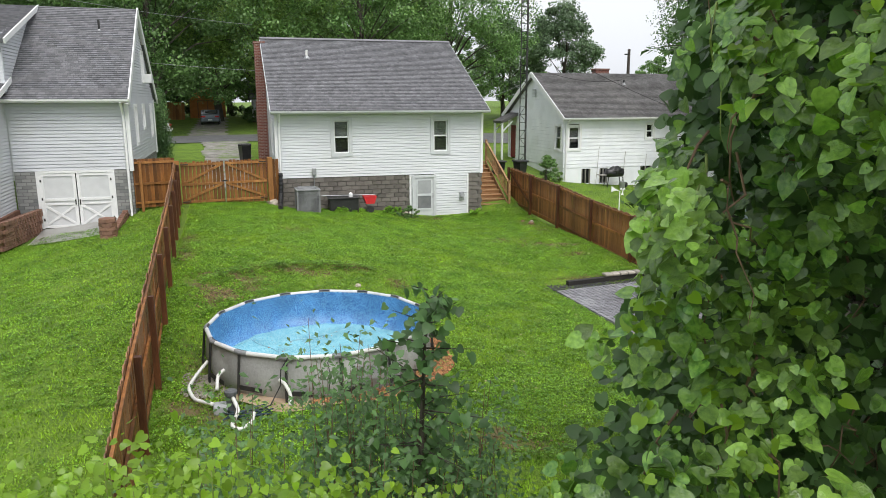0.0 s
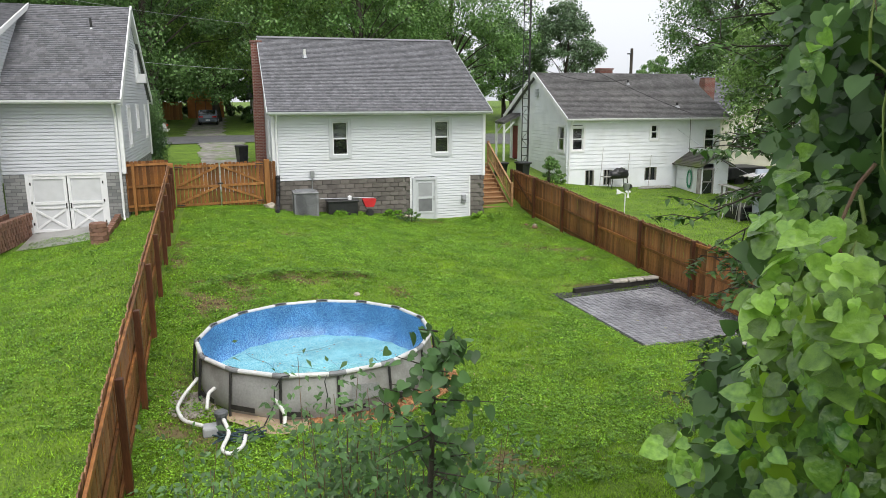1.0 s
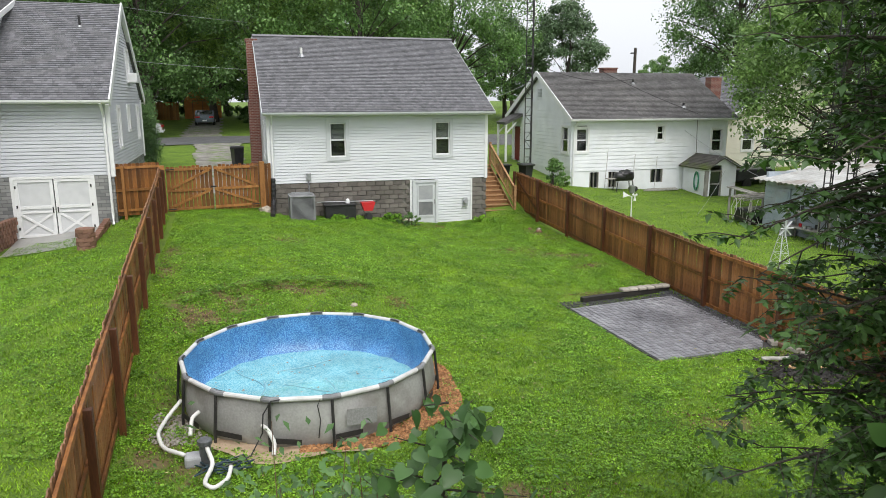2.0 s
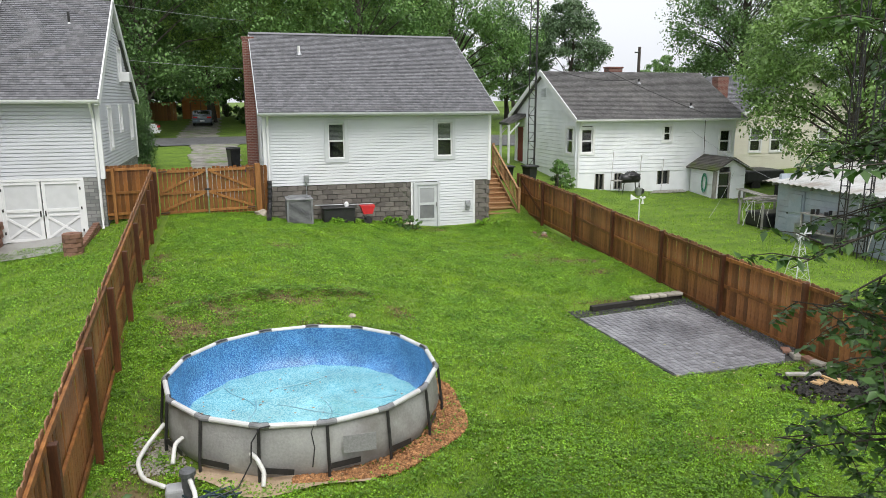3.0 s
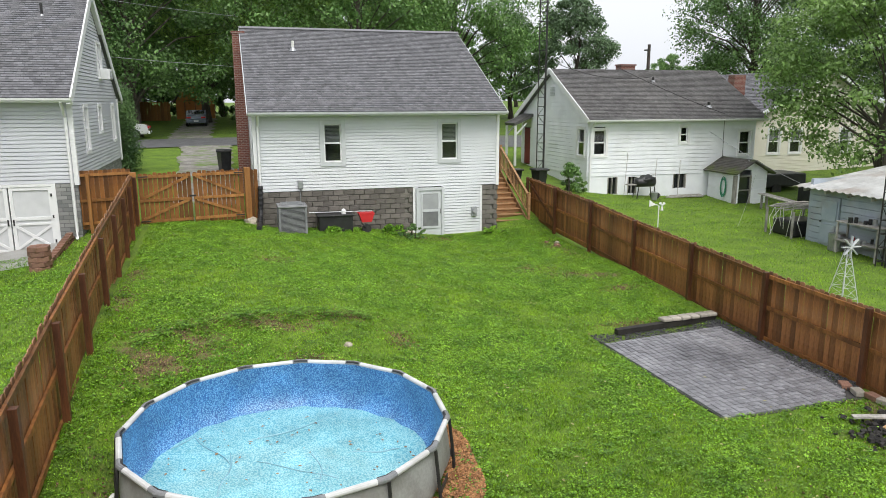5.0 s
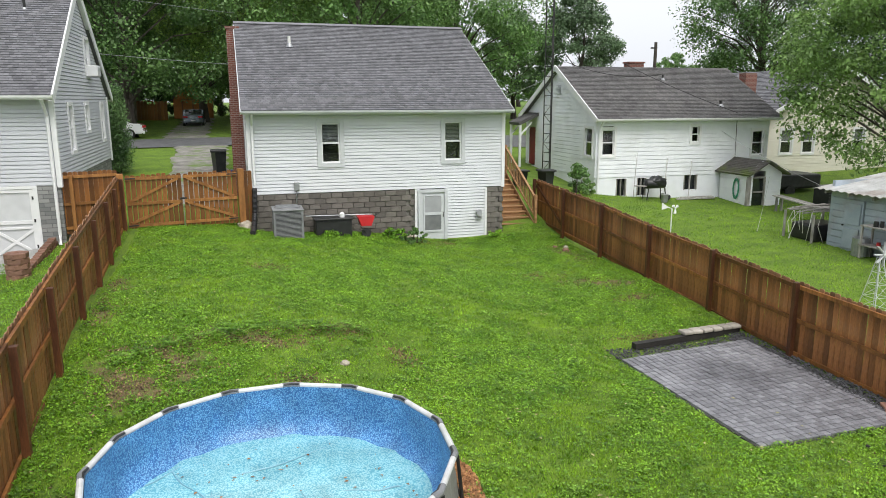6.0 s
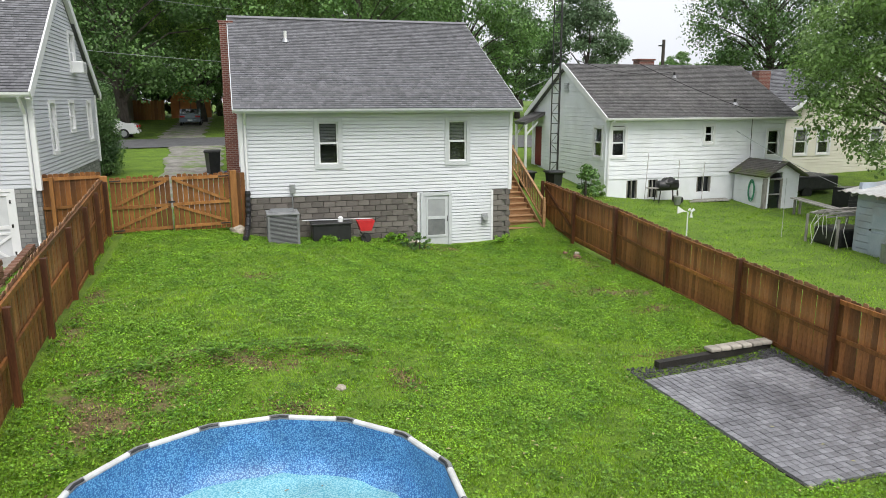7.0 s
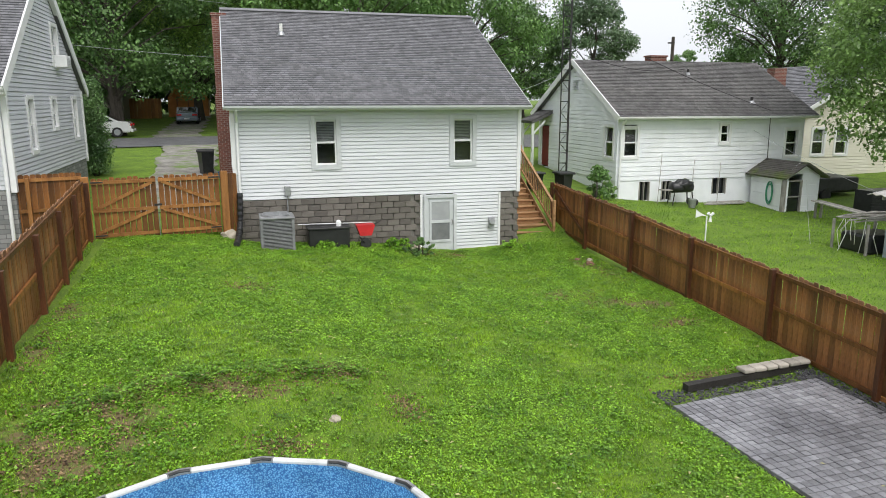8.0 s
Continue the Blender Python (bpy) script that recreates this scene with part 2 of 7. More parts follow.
waxy["Specular IOR Level"].default_value, waxy["Coat Weight"].default_value, waxy["Coat Roughness"].default_value = 0.6, 0.12, 0.15
LEAF_LIME = leafy("lime_young_leaves", (0.16, 0.3, 0.018), (0.29, 0.46, 0.04), 0.35, 0.45, 2.0)
LEAF_WALNUT = leafy("dark_walnut_leaflets", (0.035, 0.09, 0.02), (0.11, 0.21, 0.05), 0.4, 0.25, 1.5)
LEAF_SHRUB = leafy("shrub_leaves", (0.055, 0.13, 0.034), (0.12, 0.23, 0.07), 0.4, 0.3, 2.0)
GRASS_BLADE = leafy("lawn_blades", (0.095, 0.22, 0.01), (0.33, 0.53, 0.034), 0.5, 0.3, 1.1, 0.6, 9.0)
CLOVER = leafy("clover_leaves", (0.09, 0.23, 0.011), (0.29, 0.52, 0.04), 0.45, 0.3, 1.2, 0.6, 8.0)
WEED = leafy("dark_lawn_weeds", (0.07, 0.17, 0.012), (0.22, 0.41, 0.04), 0.45, 0.25, 1.5, 0.5)


def pool_liner(name, pale, middle, deep, size):
    """Mosaic print of blue pebbles on the wall, paler on the floor."""
    m = bpy.data.materials.new(name)
    m.use_nodes = True
    n, l = m.node_tree.nodes, m.node_tree.links
    p = n["Principled BSDF"]
    p.inputs["Roughness"].default_value = 0.45
    co, vo, ramp = n.new("ShaderNodeTexCoord"), n.new("ShaderNodeTexVoronoi"), n.new("ShaderNodeValToRGB")
    vo.inputs["Scale"].default_value = size
    l.new(co.outputs["Object"], vo.inputs["Vector"])
    e = ramp.color_ramp.elements
    e[0].color, e[0].position = (*pale, 1), 0.0
    e[1].color, e[1].position = (*deep, 1), 0.7
    mid = e.new(0.4)
    mid.color = (*middle, 1)
    l.new(vo.outputs["Distance"], ramp.inputs[0])
    ns, hv, mr = n.new("ShaderNodeTexNoise"), n.new("ShaderNodeHueSaturation"), n.new("ShaderNodeMapRange")
    ns.inputs["Scale"].default_value, ns.inputs["Detail"].default_value = 2.2, 4
    l.new(co.outputs["Object"], ns.inputs["Vector"]), l.new(ns.outputs["Fac"], mr.inputs[0])
    mr.inputs["From Min"].default_value, mr.inputs["From Max"].default_value = 0.3, 0.7
    mr.inputs["To Min"].default_value, mr.inputs["To Max"].default_value = 0.84, 1.2
    l.new(mr.outputs[0], hv.inputs["Value"]), l.new(ramp.outputs[0], hv.inputs["Color"])
    l.new(hv.outputs[0], p.inputs["Base Color"])
    return m


def ground_material():
    m = surface("lawn_soil", (0.042, 0.09, 0.007), (0.16, 0.26, 0.016), 1.3, 0.9, 0.9, 26, grain=0.62)
    n, l = m.node_tree.nodes, m.node_tree.links
    p = n["Principled BSDF"]
    col = p.inputs["Base Color"].links[0].from_socket
    at, ns, mix, mr, ml = (n.new("ShaderNodeAttribute"), n.new("ShaderNodeTexNoise"), n.new("ShaderNodeMix"),
                           n.new("ShaderNodeMapRange"), n.new("ShaderNodeMath"))
    at.attribute_name = "bare"
    co = n.new("ShaderNodeTexCoord")
    ns.inputs["Scale"].default_value, ns.inputs["Detail"].default_value = 13.0, 10
    l.new(co.outputs["Object"], ns.inputs["Vector"])
    ml.operation = "MULTIPLY"
    l.new(at.outputs["Fac"], ml.inputs[0]), l.new(ns.outputs["Fac"], ml.inputs[1])
    mr.inputs["From Min"].default_value, mr.inputs["From Max"].default_value = 0.16, 0.36
    mr.inputs["To Max"].default_value = 0.85
    l.new(ml.outputs[0], mr.inputs[0])
    mix.data_type = "RGBA"
    mix.inputs[7].default_value = (0.14, 0.09, 0.05, 1)
    l.new(mr.outputs[0], mix.inputs[0]), l.new(col, mix.inputs[6]), l.new(mix.outputs[2], p.inputs["Base Color"])
    return m


LINER = pool_liner("blue_mosaic_liner", (0.34, 0.56, 0.76), (0.1, 0.3, 0.55), (0.03, 0.12, 0.33), 42)
LINER_FLOOR = pool_liner("pale_aqua_liner_floor", (0.42, 0.66, 0.68), (0.27, 0.54, 0.58), (0.13, 0.38, 0.46), 36)
LINER_FLOOR.node_tree.nodes["Principled BSDF"].inputs["Roughness"].default_value = 0.14
LAWN = ground_material()

# ---- mesh helpers ----
BASE = {}


def thing(name, loc, label, category, group="", kind=""):
    e = new(name)
    e.empty_display_size = 0.2
    e.location = loc
    BASE[e.name] = Matrix.Translation(loc)
    return tagged(e, label, category, group, kind)


def mesh_of(name, bm, *mats):
    me = bpy.data.meshes.new(name)
    bm.to_mesh(me)
    bm.free()
    for m in mats:
        me.materials.append(m)
    return me


def hang(ob, parent):
    if parent:
        ob.parent = parent
        ob.matrix_parent_inverse = BASE.get(parent.name, Matrix()).inverted()
    return ob


def part(name, bm, material, parent=None, label="", smooth=False):
    mats = material if isinstance(material, tuple) else (material,)
    me = mesh_of(name, bm, *mats)
    if smooth:
        me.polygons.foreach_set("use_smooth", [True] * len(me.polygons))
    ob = hang(new(name, me), parent)
    if label:
        ob["label"] = label
    return ob


def piece(name, me, m, parent):
    """A small repeat on shared mesh data."""
    ob = hang(new(name, me), parent)
    ob.matrix_basis = m
    return ob


def box(bm, x0, x1, y0, y1, z0, z1, bevel=0.0):
    r = bmesh.ops.create_cube(bm, size=1, matrix=Matrix.LocRotScale(((x0 + x1) / 2, (y0 + y1) / 2, (z0 + z1) / 2), None,
                                                                   (abs(x1 - x0), abs(y1 - y0), abs(z1 - z0))))
    if bevel:
        edges = list({e for v in r["verts"] for e in v.link_edges})
        bmesh.ops.bevel(bm, geom=edges, offset=bevel, segments=2, affect="EDGES", profile=0.5)
    return bm


def boxes(*rows, bevel=0.0):
    bm = bmesh.new()
    for r in rows:
        box(bm, *r, bevel=bevel)
    return bm


def beam(bm, a, b, w, h, up=(0, 0, 1)):
    """A squared bar from a to b, w wide and h high."""
    a, b = Vector(a), Vector(b)
    d = (b - a)
    n = d.normalized()
    s = n.cross(Vector(up))
    s = s.normalized() if s.length > 1e-4 else Vector((1, 0, 0))
    u = s.cross(n)
    m = Matrix((s * w, n * d.length, u * h)).transposed().to_4x4()
    m.translation = (a + b) / 2
    bmesh.ops.create_cube(bm, size=1, matrix=m)
    return bm


def tube(bm, points, radii, n=8, caps=True):
    """A round bar along points; radii one number or one a point."""
    pts = [Vector(p) for p in points]
    rs = radii if isinstance(radii, (list, tuple)) else [radii] * len(pts)
    rings = []
    for i, p in enumerate(pts):
        d = (pts[min(i + 1, len(pts) - 1)] - pts[max(i - 1, 0)]).normalized()
        s = d.cross(Vector((0.13, 0.31, 0.94)))
        s = s.normalized() if s.length > 1e-3 else Vector((1, 0, 0))
        u = s.cross(d)
        rings.append([bm.verts.new(p + rs[i] * (s * math.cos(a) + u * math.sin(a))) for a in [2 * math.pi * k / n for k in range(n)]])
    for r0, r1 in zip(rings, rings[1:]):
        for k in range(n):
            bm.faces.new((r0[k], r0[(k + 1) % n], r1[(k + 1) % n], r1[k]))
    if caps:
        bm.faces.new(rings[0][::-1]), bm.faces.new(rings[-1])
    return bm


def prism(bm, outline, axis, a, b):
    """A flat outline [(u, v)] pushed from a to b along x ("x": u=y, v=z) or y ("y": u=x, v=z) or z."""
    def at(u, v, w):
        return {"x": (w, u, v), "y": (u, w, v), "z": (u, v, w)}[axis]
    lo, hi = [bm.verts.new(at(u, v, a)) for u, v in outline], [bm.verts.new(at(u, v, b)) for u, v in outline]
    k = len(outline)
    fs = [bm.faces.new(lo), bm.faces.new(hi[::-1])]
    fs += [bm.faces.new((lo[i], hi[i], hi[(i + 1) % k], lo[(i + 1) % k])) for i in range(k)]
    bmesh.ops.recalc_face_normals(bm, faces=fs)
    return bm


def sag(a, b, drop, n=14):
    a, b = Vector(a), Vector(b)
    return [a.lerp(b, k / n) - Vector((0, 0, drop * 4 * (k / n) * (1 - k / n))) for k in range(n + 1)]


def raw(name, verts, faces, material, parent=None, label=""):
    me = bpy.data.meshes.new(name)
    me.from_pydata(verts, [], faces)
    me.materials.append(material)
    ob = hang(new(name, me), parent)
    if label:
        ob["label"] = label
    return ob


# ---- terrain ----
SPOTS = np.array([
    (-7, 36.6, 0.6), (-5.9, 35, 0.56), (-3.3, 36, 0.36), (-10, 38, 1.0), (-10.9, 35.4, 1.04), (-9.2, 35.9, 0.98), (-12.1, 35.2, 0.95), (-7.6, 36.2, 0.84), (0, 36.4, -0.1), (2.5, 36.6, 0.05), (4.4, 36, 0.05), (4.4, 29.4, -0.2), (4.4, 26.4, -0.36),
    (4.4, 20, -0.62), (0.5, 24, -0.6), (0.7, 20, -0.64), (-7.3, 17, -0.27), (-9.6, 19.8, -0.15), (-5, 20, -0.27), (-10.7, 26, 0.82),
    (-10.6, 17, -0.35), (-10.6, 20.5, 0.2), (-3, 28, 0.05), (-14, 34, 0.45), (-14, 24, 0.2), (9, 41.3, 0.65), (17, 39, 0.05), (6, 40, 1.1), (-9, 46, 1.85),
    (-12, 57, 2.4), (-11, 82, 3.0), (13, 29, -0.1), (13, 20, -0.5), (-7, 9, -0.9), (30, 60, 2.3), (-45, 40, 1.0), (45, 10, -0.5)])


def _kernel(d2):
    return 0.5 * d2 * np.log(d2 + 1e-9)


_d = ((SPOTS[:, None, :2] - SPOTS[None, :, :2]) ** 2).sum(-1)
_k = len(SPOTS)
_m = np.zeros((_k + 3, _k + 3))
_m[:_k, :_k] = _kernel(_d) + np.eye(_k) * 0.12
_m[:_k, _k], _m[:_k, _k + 1:] = 1, SPOTS[:, :2]
_m[_k:, :_k] = _m[:_k, _k:].T
_w = np.linalg.solve(_m, np.r_[SPOTS[:, 2], 0, 0, 0])


def ground_z(x, y):
    """Height of the land: a gentle fall from the street to the thicket at the back of the yards."""
    x, y = np.clip(np.asarray(x, float), -45, 45), np.clip(np.asarray(y, float), 4, 90)
    d2 = (x[..., None] - SPOTS[:, 0]) ** 2 + (y[..., None] - SPOTS[:, 1]) ** 2
    z = _kernel(d2) @ _w[:_k] + _w[_k] + _w[_k + 1] * x + _w[_k + 2] * y
    rim = y - (25.1 + 0.33 * (x + 7.2) - 0.07 * (x + 7.2) ** 2)
    z = z + 0.11 * np.exp(-((x + 7.4) / 2.3) ** 4) * np.where(rim > 0, np.exp(-rim / 1.6), np.exp(-(rim / 0.22) ** 2))
    dug = np.clip((np.hypot(x + 7.28, y - 19.8) - 2.5) / 0.6, 0, 1)
    z = -0.34 * (1 - dug) + z * dug
    edge = np.clip(np.maximum(np.abs(x - 2.4) - 1.85, np.abs(y - 22.45) - 2.45) / 0.3, 0, 1)
    return np.minimum(z, -0.66) * (1 - edge) + z * edge


def gz(x, y):
    return float(ground_z(np.array([x]), np.array([y]))[0])


BARE = [(-9.2, 24.2, 0.7, 0.25), (-8.1, 24.7, 0.8, 0.25), (-7.0, 24.9, 0.7, 0.35), (-6.1, 25.3, 0.6, 0.22), (-5.36, 25.45, 0.35, 0.2), (-8.68, 23.6, 0.5, 0.3), (-9.2, 22.9, 0.5, 0.35), (-9.8, 23.2, 0.3, 0.8),
        (-4.53, 24.3, 0.22, 0.4), (-6.6, 23.2, 0.4, 0.22), (-6.82, 30.3, 0.45, 0.3), (-10.5, 28.7, 0.25, 1.0), (-10.4, 26.4, 0.3, 0.8), (2.6, 29.4, 1.1, 0.55), (1.4, 30.6, 0.7, 0.4), (3.1, 27.85, 0.45, 0.2),
        (1.9, 25.3, 0.8, 0.2), (3.7, 33.3, 0.3, 1.6), (-0.3, 35.8, 0.7, 0.4), (-9.9, 19.4, 0.45, 1.3), (-9.6, 17.6, 0.7, 0.6), (-0.2, 16.9, 1.0, 0.4), (-4.8, 15.2, 0.9, 0.35), (3.9, 19.3, 0.6, 1.2), (3.4, 18.4, 1.0, 0.5)]


def bareness(x, y):
    """How thin the turf is: worn places with ragged outlines."""
    u = x + 0.35 * np.sin(2.1 * y + 1.5 * np.sin(1.7 * x)) + 0.15 * np.sin(6.3 * y + x)
    v = y + 0.25 * np.sin(2.6 * x + 1.2 * np.sin(2.3 * y)) + 0.12 * np.sin(7.1 * x)
    ragged = 0.62 + 0.38 * np.sin(5.3 * x + 2 * np.sin(3.1 * y)) * np.sin(6.1 * y + 1.7 * np.sin(4.3 * x))
    return ragged * sum(np.exp(-(((u - a) / c) ** 2 + ((v - b) / d) ** 2)) for a, b, c, d in BARE)


xs = np.unique(np.r_[np.linspace(-500, -60, 12), np.linspace(-60, -22, 20), np.arange(-22, -11, 0.4), np.arange(-11, 5, 0.2), np.arange(5, 24, 0.4), np.linspace(24, 60, 19), np.linspace(60, 500, 12)])
ys = np.unique(np.r_[np.linspace(-300, 0, 10), np.arange(0, 12, 1.0), np.arange(12, 40, 0.2), np.arange(40, 95, 1.0), np.linspace(95, 700, 16)])
gx, gy = np.meshgrid(xs, ys)
gzz = ground_z(gx, gy)
rng = np.random.default_rng(4)
gzz = gzz + np.where((gx > -21) & (gx < 23) & (gy > 12) & (gy < 40), rng.normal(0, 0.012, gx.shape), 0)
nx, ny = len(xs), len(ys)
idx = np.arange(nx * ny).reshape(ny, nx)
quads = np.stack([idx[:-1, :-1], idx[:-1, 1:], idx[1:, 1:], idx[1:, :-1]], -1).reshape(-1, 4)
ground = raw("ground", np.stack([gx, gy, gzz], -1).reshape(-1, 3).tolist(), quads.tolist(), LAWN)
ground.data.polygons.foreach_set("use_smooth", [True] * len(ground.data.polygons))
bare = bareness(gx, gy)
ground.data.attributes.new("bare", "FLOAT", "POINT").data.foreach_set("value", np.clip(bare, 0, 1).reshape(-1).astype(np.float32))
tagged(ground, "green clover lawn with bare muddy patches", "lawn", kind="structure")


def patch(name, outline_low, outline_high, material, label, category, lift=0.03, across=10, kind="structure"):
    """A sheet laid on the land between two polylines of equal length."""
    low, high = np.array(outline_low, float), np.array(outline_high, float)
    f = np.linspace(0, 1, across)[:, None, None]
    grid = low[None] * (1 - f) + high[None] * f
    z = ground_z(grid[..., 0], grid[..., 1]) + lift
    a, b = grid.shape[:2]
    ii = np.arange(a * b).reshape(a, b)
    q = np.stack([ii[:-1, :-1], ii[:-1, 1:], ii[1:, 1:], ii[1:, :-1]], -1).reshape(-1, 4)
    return tagged(raw(name, np.dstack([grid, z]).reshape(-1, 3).tolist(), q.tolist(), material), label, category, kind=kind)


road_x = np.linspace(-70, 70, 71)
patch("road", [(x, 56.5 + 0.01 * x) for x in road_x], [(x, 63.0 + 0.01 * x) for x in road_x], ASPHALT, "damp grey asphalt village street", "road", 0.05)
wob = np.linspace(40.0, 56.6, 80)
patch("driveway", [(-10.3 + 0.12 * math.sin(1.1 * y) + 0.05 * math.sin(3.7 * y) - 0.03 * (y - 40), y) for y in wob], [(-7.9 + 0.1 * math.sin(3.3 * y), y) for y in wob],
      GRAVEL, "pale gravel driveway with grass growing through", "driveway", 0.05)
wob2 = np.linspace(63.0, 90, 30)
patch("driveway", [(-12.2 + 0.2 * math.sin(1.9 * y), y) for y in wob2], [(-9.3 + 0.2 * math.sin(1.3 * y), y) for y in wob2],
      GRAVEL, "gravel driveway across the street under trees", "driveway", 0.05)


# ---- building helpers ----
def board_rows(place, z0, z1, step, reach, holes=(), lap=0.014, depth=0.12):
    """Lapped boards from z0 to z1. place(u, out, z) gives the point; reach(z) the run of a row; holes are (u0, u1, z0, z1)."""
    bm = bmesh.new()
    count = max(1, round((z1 - z0) / step))
    step = (z1 - z0) / count
    for i in range(count):
        a, b = z0 + i * step, z0 + (i + 1) * step
        lo, hi = reach(a + 0.001), reach(b - 0.001)
        runs = [(lo[0], lo[1], hi[0], hi[1])]
        for h in holes:
            if h[2] < b - 0.2 * step and h[3] > a + 0.2 * step:
                cut = []
                for r in runs:
                    if h[0] >= max(r[1], r[3]) or h[1] <= min(r[0], r[2]):
                        cut.append(r)
                        continue
                    cut.append((r[0], h[0], r[2], h[0]))
                    cut.append((h[1], r[1], h[1], r[3]))
                runs = cut
        for u0, u1, v0, v1 in runs:
            if u1 - u0 < 0.02:
                continue
            g = min(0.024, 0.2 * step)
            v = [bm.verts.new(place(*p)) for p in ((u0, lap, a + g), (u1, lap, a + g), (v1, 0.002, b), (v0, 0.002, b), (u0, -depth, a), (u1, -depth, a), (v1, -depth, b), (v0, -depth, b),
                                                   (u0, -0.035, a + g), (u1, -0.035, a + g), (u0, -0.035, a), (u1, -0.035, a))]
            for f in ((0, 1, 2, 3), (1, 0, 8, 9), (9, 8, 10, 11), (11, 10, 4, 5), (2, 1, 9, 11, 5, 6), (0, 3, 7, 4, 10, 8), (3, 2, 6, 7), (5, 4, 7, 6)):
                bm.faces.new([v[k] for k in f])
    bmesh.ops.remove_doubles(bm, verts=bm.verts, dist=0.006)
    bmesh.ops.recalc_face_normals(bm, faces=bm.faces)
    return bm


def facing_south(y):
    return lambda u, out, z: (u, y - out, z)


def facing_east(x):
    return lambda u, out, z: (x + out, u, z)


def facing_west(x):
    return lambda u, out, z: (x - out, u, z)


def facing_north(y):
    return lambda u, out, z: (u, y + out, z)


def slab(bm, place, u0, u1, o0, o1, z0, z1):
    a, b = Vector(place(u0, o0, z0)), Vector(place(u1, o1, z1))
    return box(bm, a.x, b.x, a.y, b.y, a.z, b.z)


def sash_window(parent, place, u0, u1, z0, z1, trim, trim_w=0.12, blind=True, sash=None, cross=True):
    """Double-hung window in a hole u0..u1, z0..z1: casing, two sashes with panes, sill, blind behind."""
    w = part("window", slab(slab(slab(slab(bmesh.new(), place, u0 - trim_w, u0 + 0.01, -0.05, 0.045, z0 - trim_w, z1 + trim_w),
                                       place, u1 - 0.01, u1 + trim_w, -0.05, 0.045, z0 - trim_w, z1 + trim_w),
                                  place, u0 + 0.01, u1 - 0.01, -0.05, 0.05, z1 - 0.01, z1 + trim_w),
                             place, u0 + 0.01, u1 - 0.01, -0.05, 0.055, z0 - trim_w, z0 + 0.01), trim, parent)
    mid, s = (z0 + z1) / 2, 0.05
    for k, (a, b, o) in enumerate(((z0 + 0.01, mid + 0.02, -0.02), (mid - 0.02, z1 - 0.01, -0.06))):
        bm = bmesh.new()
        slab(bm, place, u0 + 0.01, u0 + 0.01 + s, o - 0.03, o, a, b), slab(bm, place, u1 - 0.01 - s, u1 - 0.01, o - 0.03, o, a, b)
        slab(bm, place, u0 + 0.01 + s, u1 - 0.01 - s, o - 0.028, o - 0.002, a, a + s), slab(bm, place, u0 + 0.01 + s, u1 - 0.01 - s, o - 0.028, o - 0.002, b - s, b)
        part("window_sash", bm, sash or TRIM, w)
        pane = part("pane", slab(bmesh.new(), place, u0 + s, u1 - s, o - 0.017, o - 0.012, a + s * 0.6, b - s * 0.6), GLASS, w)
        pane.visible_shadow = False
    if blind:
        bm = bmesh.new()
        n = int((z1 - mid) / 0.05)
        for i in range(n):
            z = z1 - 0.05 - i * 0.05
            slab(bm, place, u0 + 0.03, u1 - 0.03, -0.15, -0.135, z - 0.034, z)
        part("blind", bm, BLIND, w)
    # no room is built: a dark panel behind the panes supplies its shade
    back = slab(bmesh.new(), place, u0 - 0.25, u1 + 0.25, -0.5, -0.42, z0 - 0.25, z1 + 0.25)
    part("dark_room", back, ROOM_SHADE, w, "dark panel standing in for the unlit room")
    return w


def shingle_roof(parent, a, b, c, d, material, course=0.14, tab=0.17, thick=0.16, label=""):
    """A roof plane: eave from a to b, ridge from d to c. Each shingle is a small lapped tile on a solid deck."""
    a, b, c, d = (Vector(p) for p in (a, b, c, d))
    n = (b - a).cross(d - a).normalized()
    if n.z < 0:
        n = -n
    bm = bmesh.new()
    lo = [bm.verts.new(p - n * 0.02) for p in (a, b, c, d)]
    up = [bm.verts.new(p - n * thick) for p in (a, b, c, d)]
    bm.faces.new(lo), bm.faces.new(up[::-1])
    for i in range(4):
        bm.faces.new((lo[i], up[i], up[(i + 1) % 4], lo[(i + 1) % 4]))
    bmesh.ops.recalc_face_normals(bm, faces=bm.faces)
    deck = part("roof", bm, material, parent, label)
    rows = max(2, round(((d + c) / 2 - (a + b) / 2).length / course))
    rnd = random.Random(rows * 7 + 1)
    verts, faces = [], []
    for i in range(rows):
        f0, f1 = i / rows, min(1.0, (i + 1.12) / rows)
        p0, p1, q0, q1 = a.lerp(d, f0), b.lerp(c, f0), a.lerp(d, f1), b.lerp(c, f1)
        num = max(1, round((p1 - p0).length / tab))
        cuts = [0.0] + [min(1, max(0, (k + (0.5 if i % 2 else 0) * 0.9 + rnd.uniform(-0.3, 0.3)) / num)) for k in range(1, num)] + [1.0]
        cuts = sorted(cuts)
        for s, e in zip(cuts, cuts[1:]):
            h = 0.011 + rnd.random() * 0.005
            base = len(verts)
            g = 0.0012
            verts += [p0.lerp(p1, s + g) + n * h, p0.lerp(p1, e - g) + n * h, q0.lerp(q1, e - g) - n * 0.012, q0.lerp(q1, s + g) - n * 0.012,
                      p0.lerp(p1, s + g) - n * 0.012, p0.lerp(p1, e - g) - n * 0.012]
            faces += [(base, base + 1, base + 2, base + 3), (base + 4, base + 5, base + 1, base)]
    tagged(raw("shingles", [tuple(v) for v in verts], faces, material, deck), kind="stuff")
    return deck


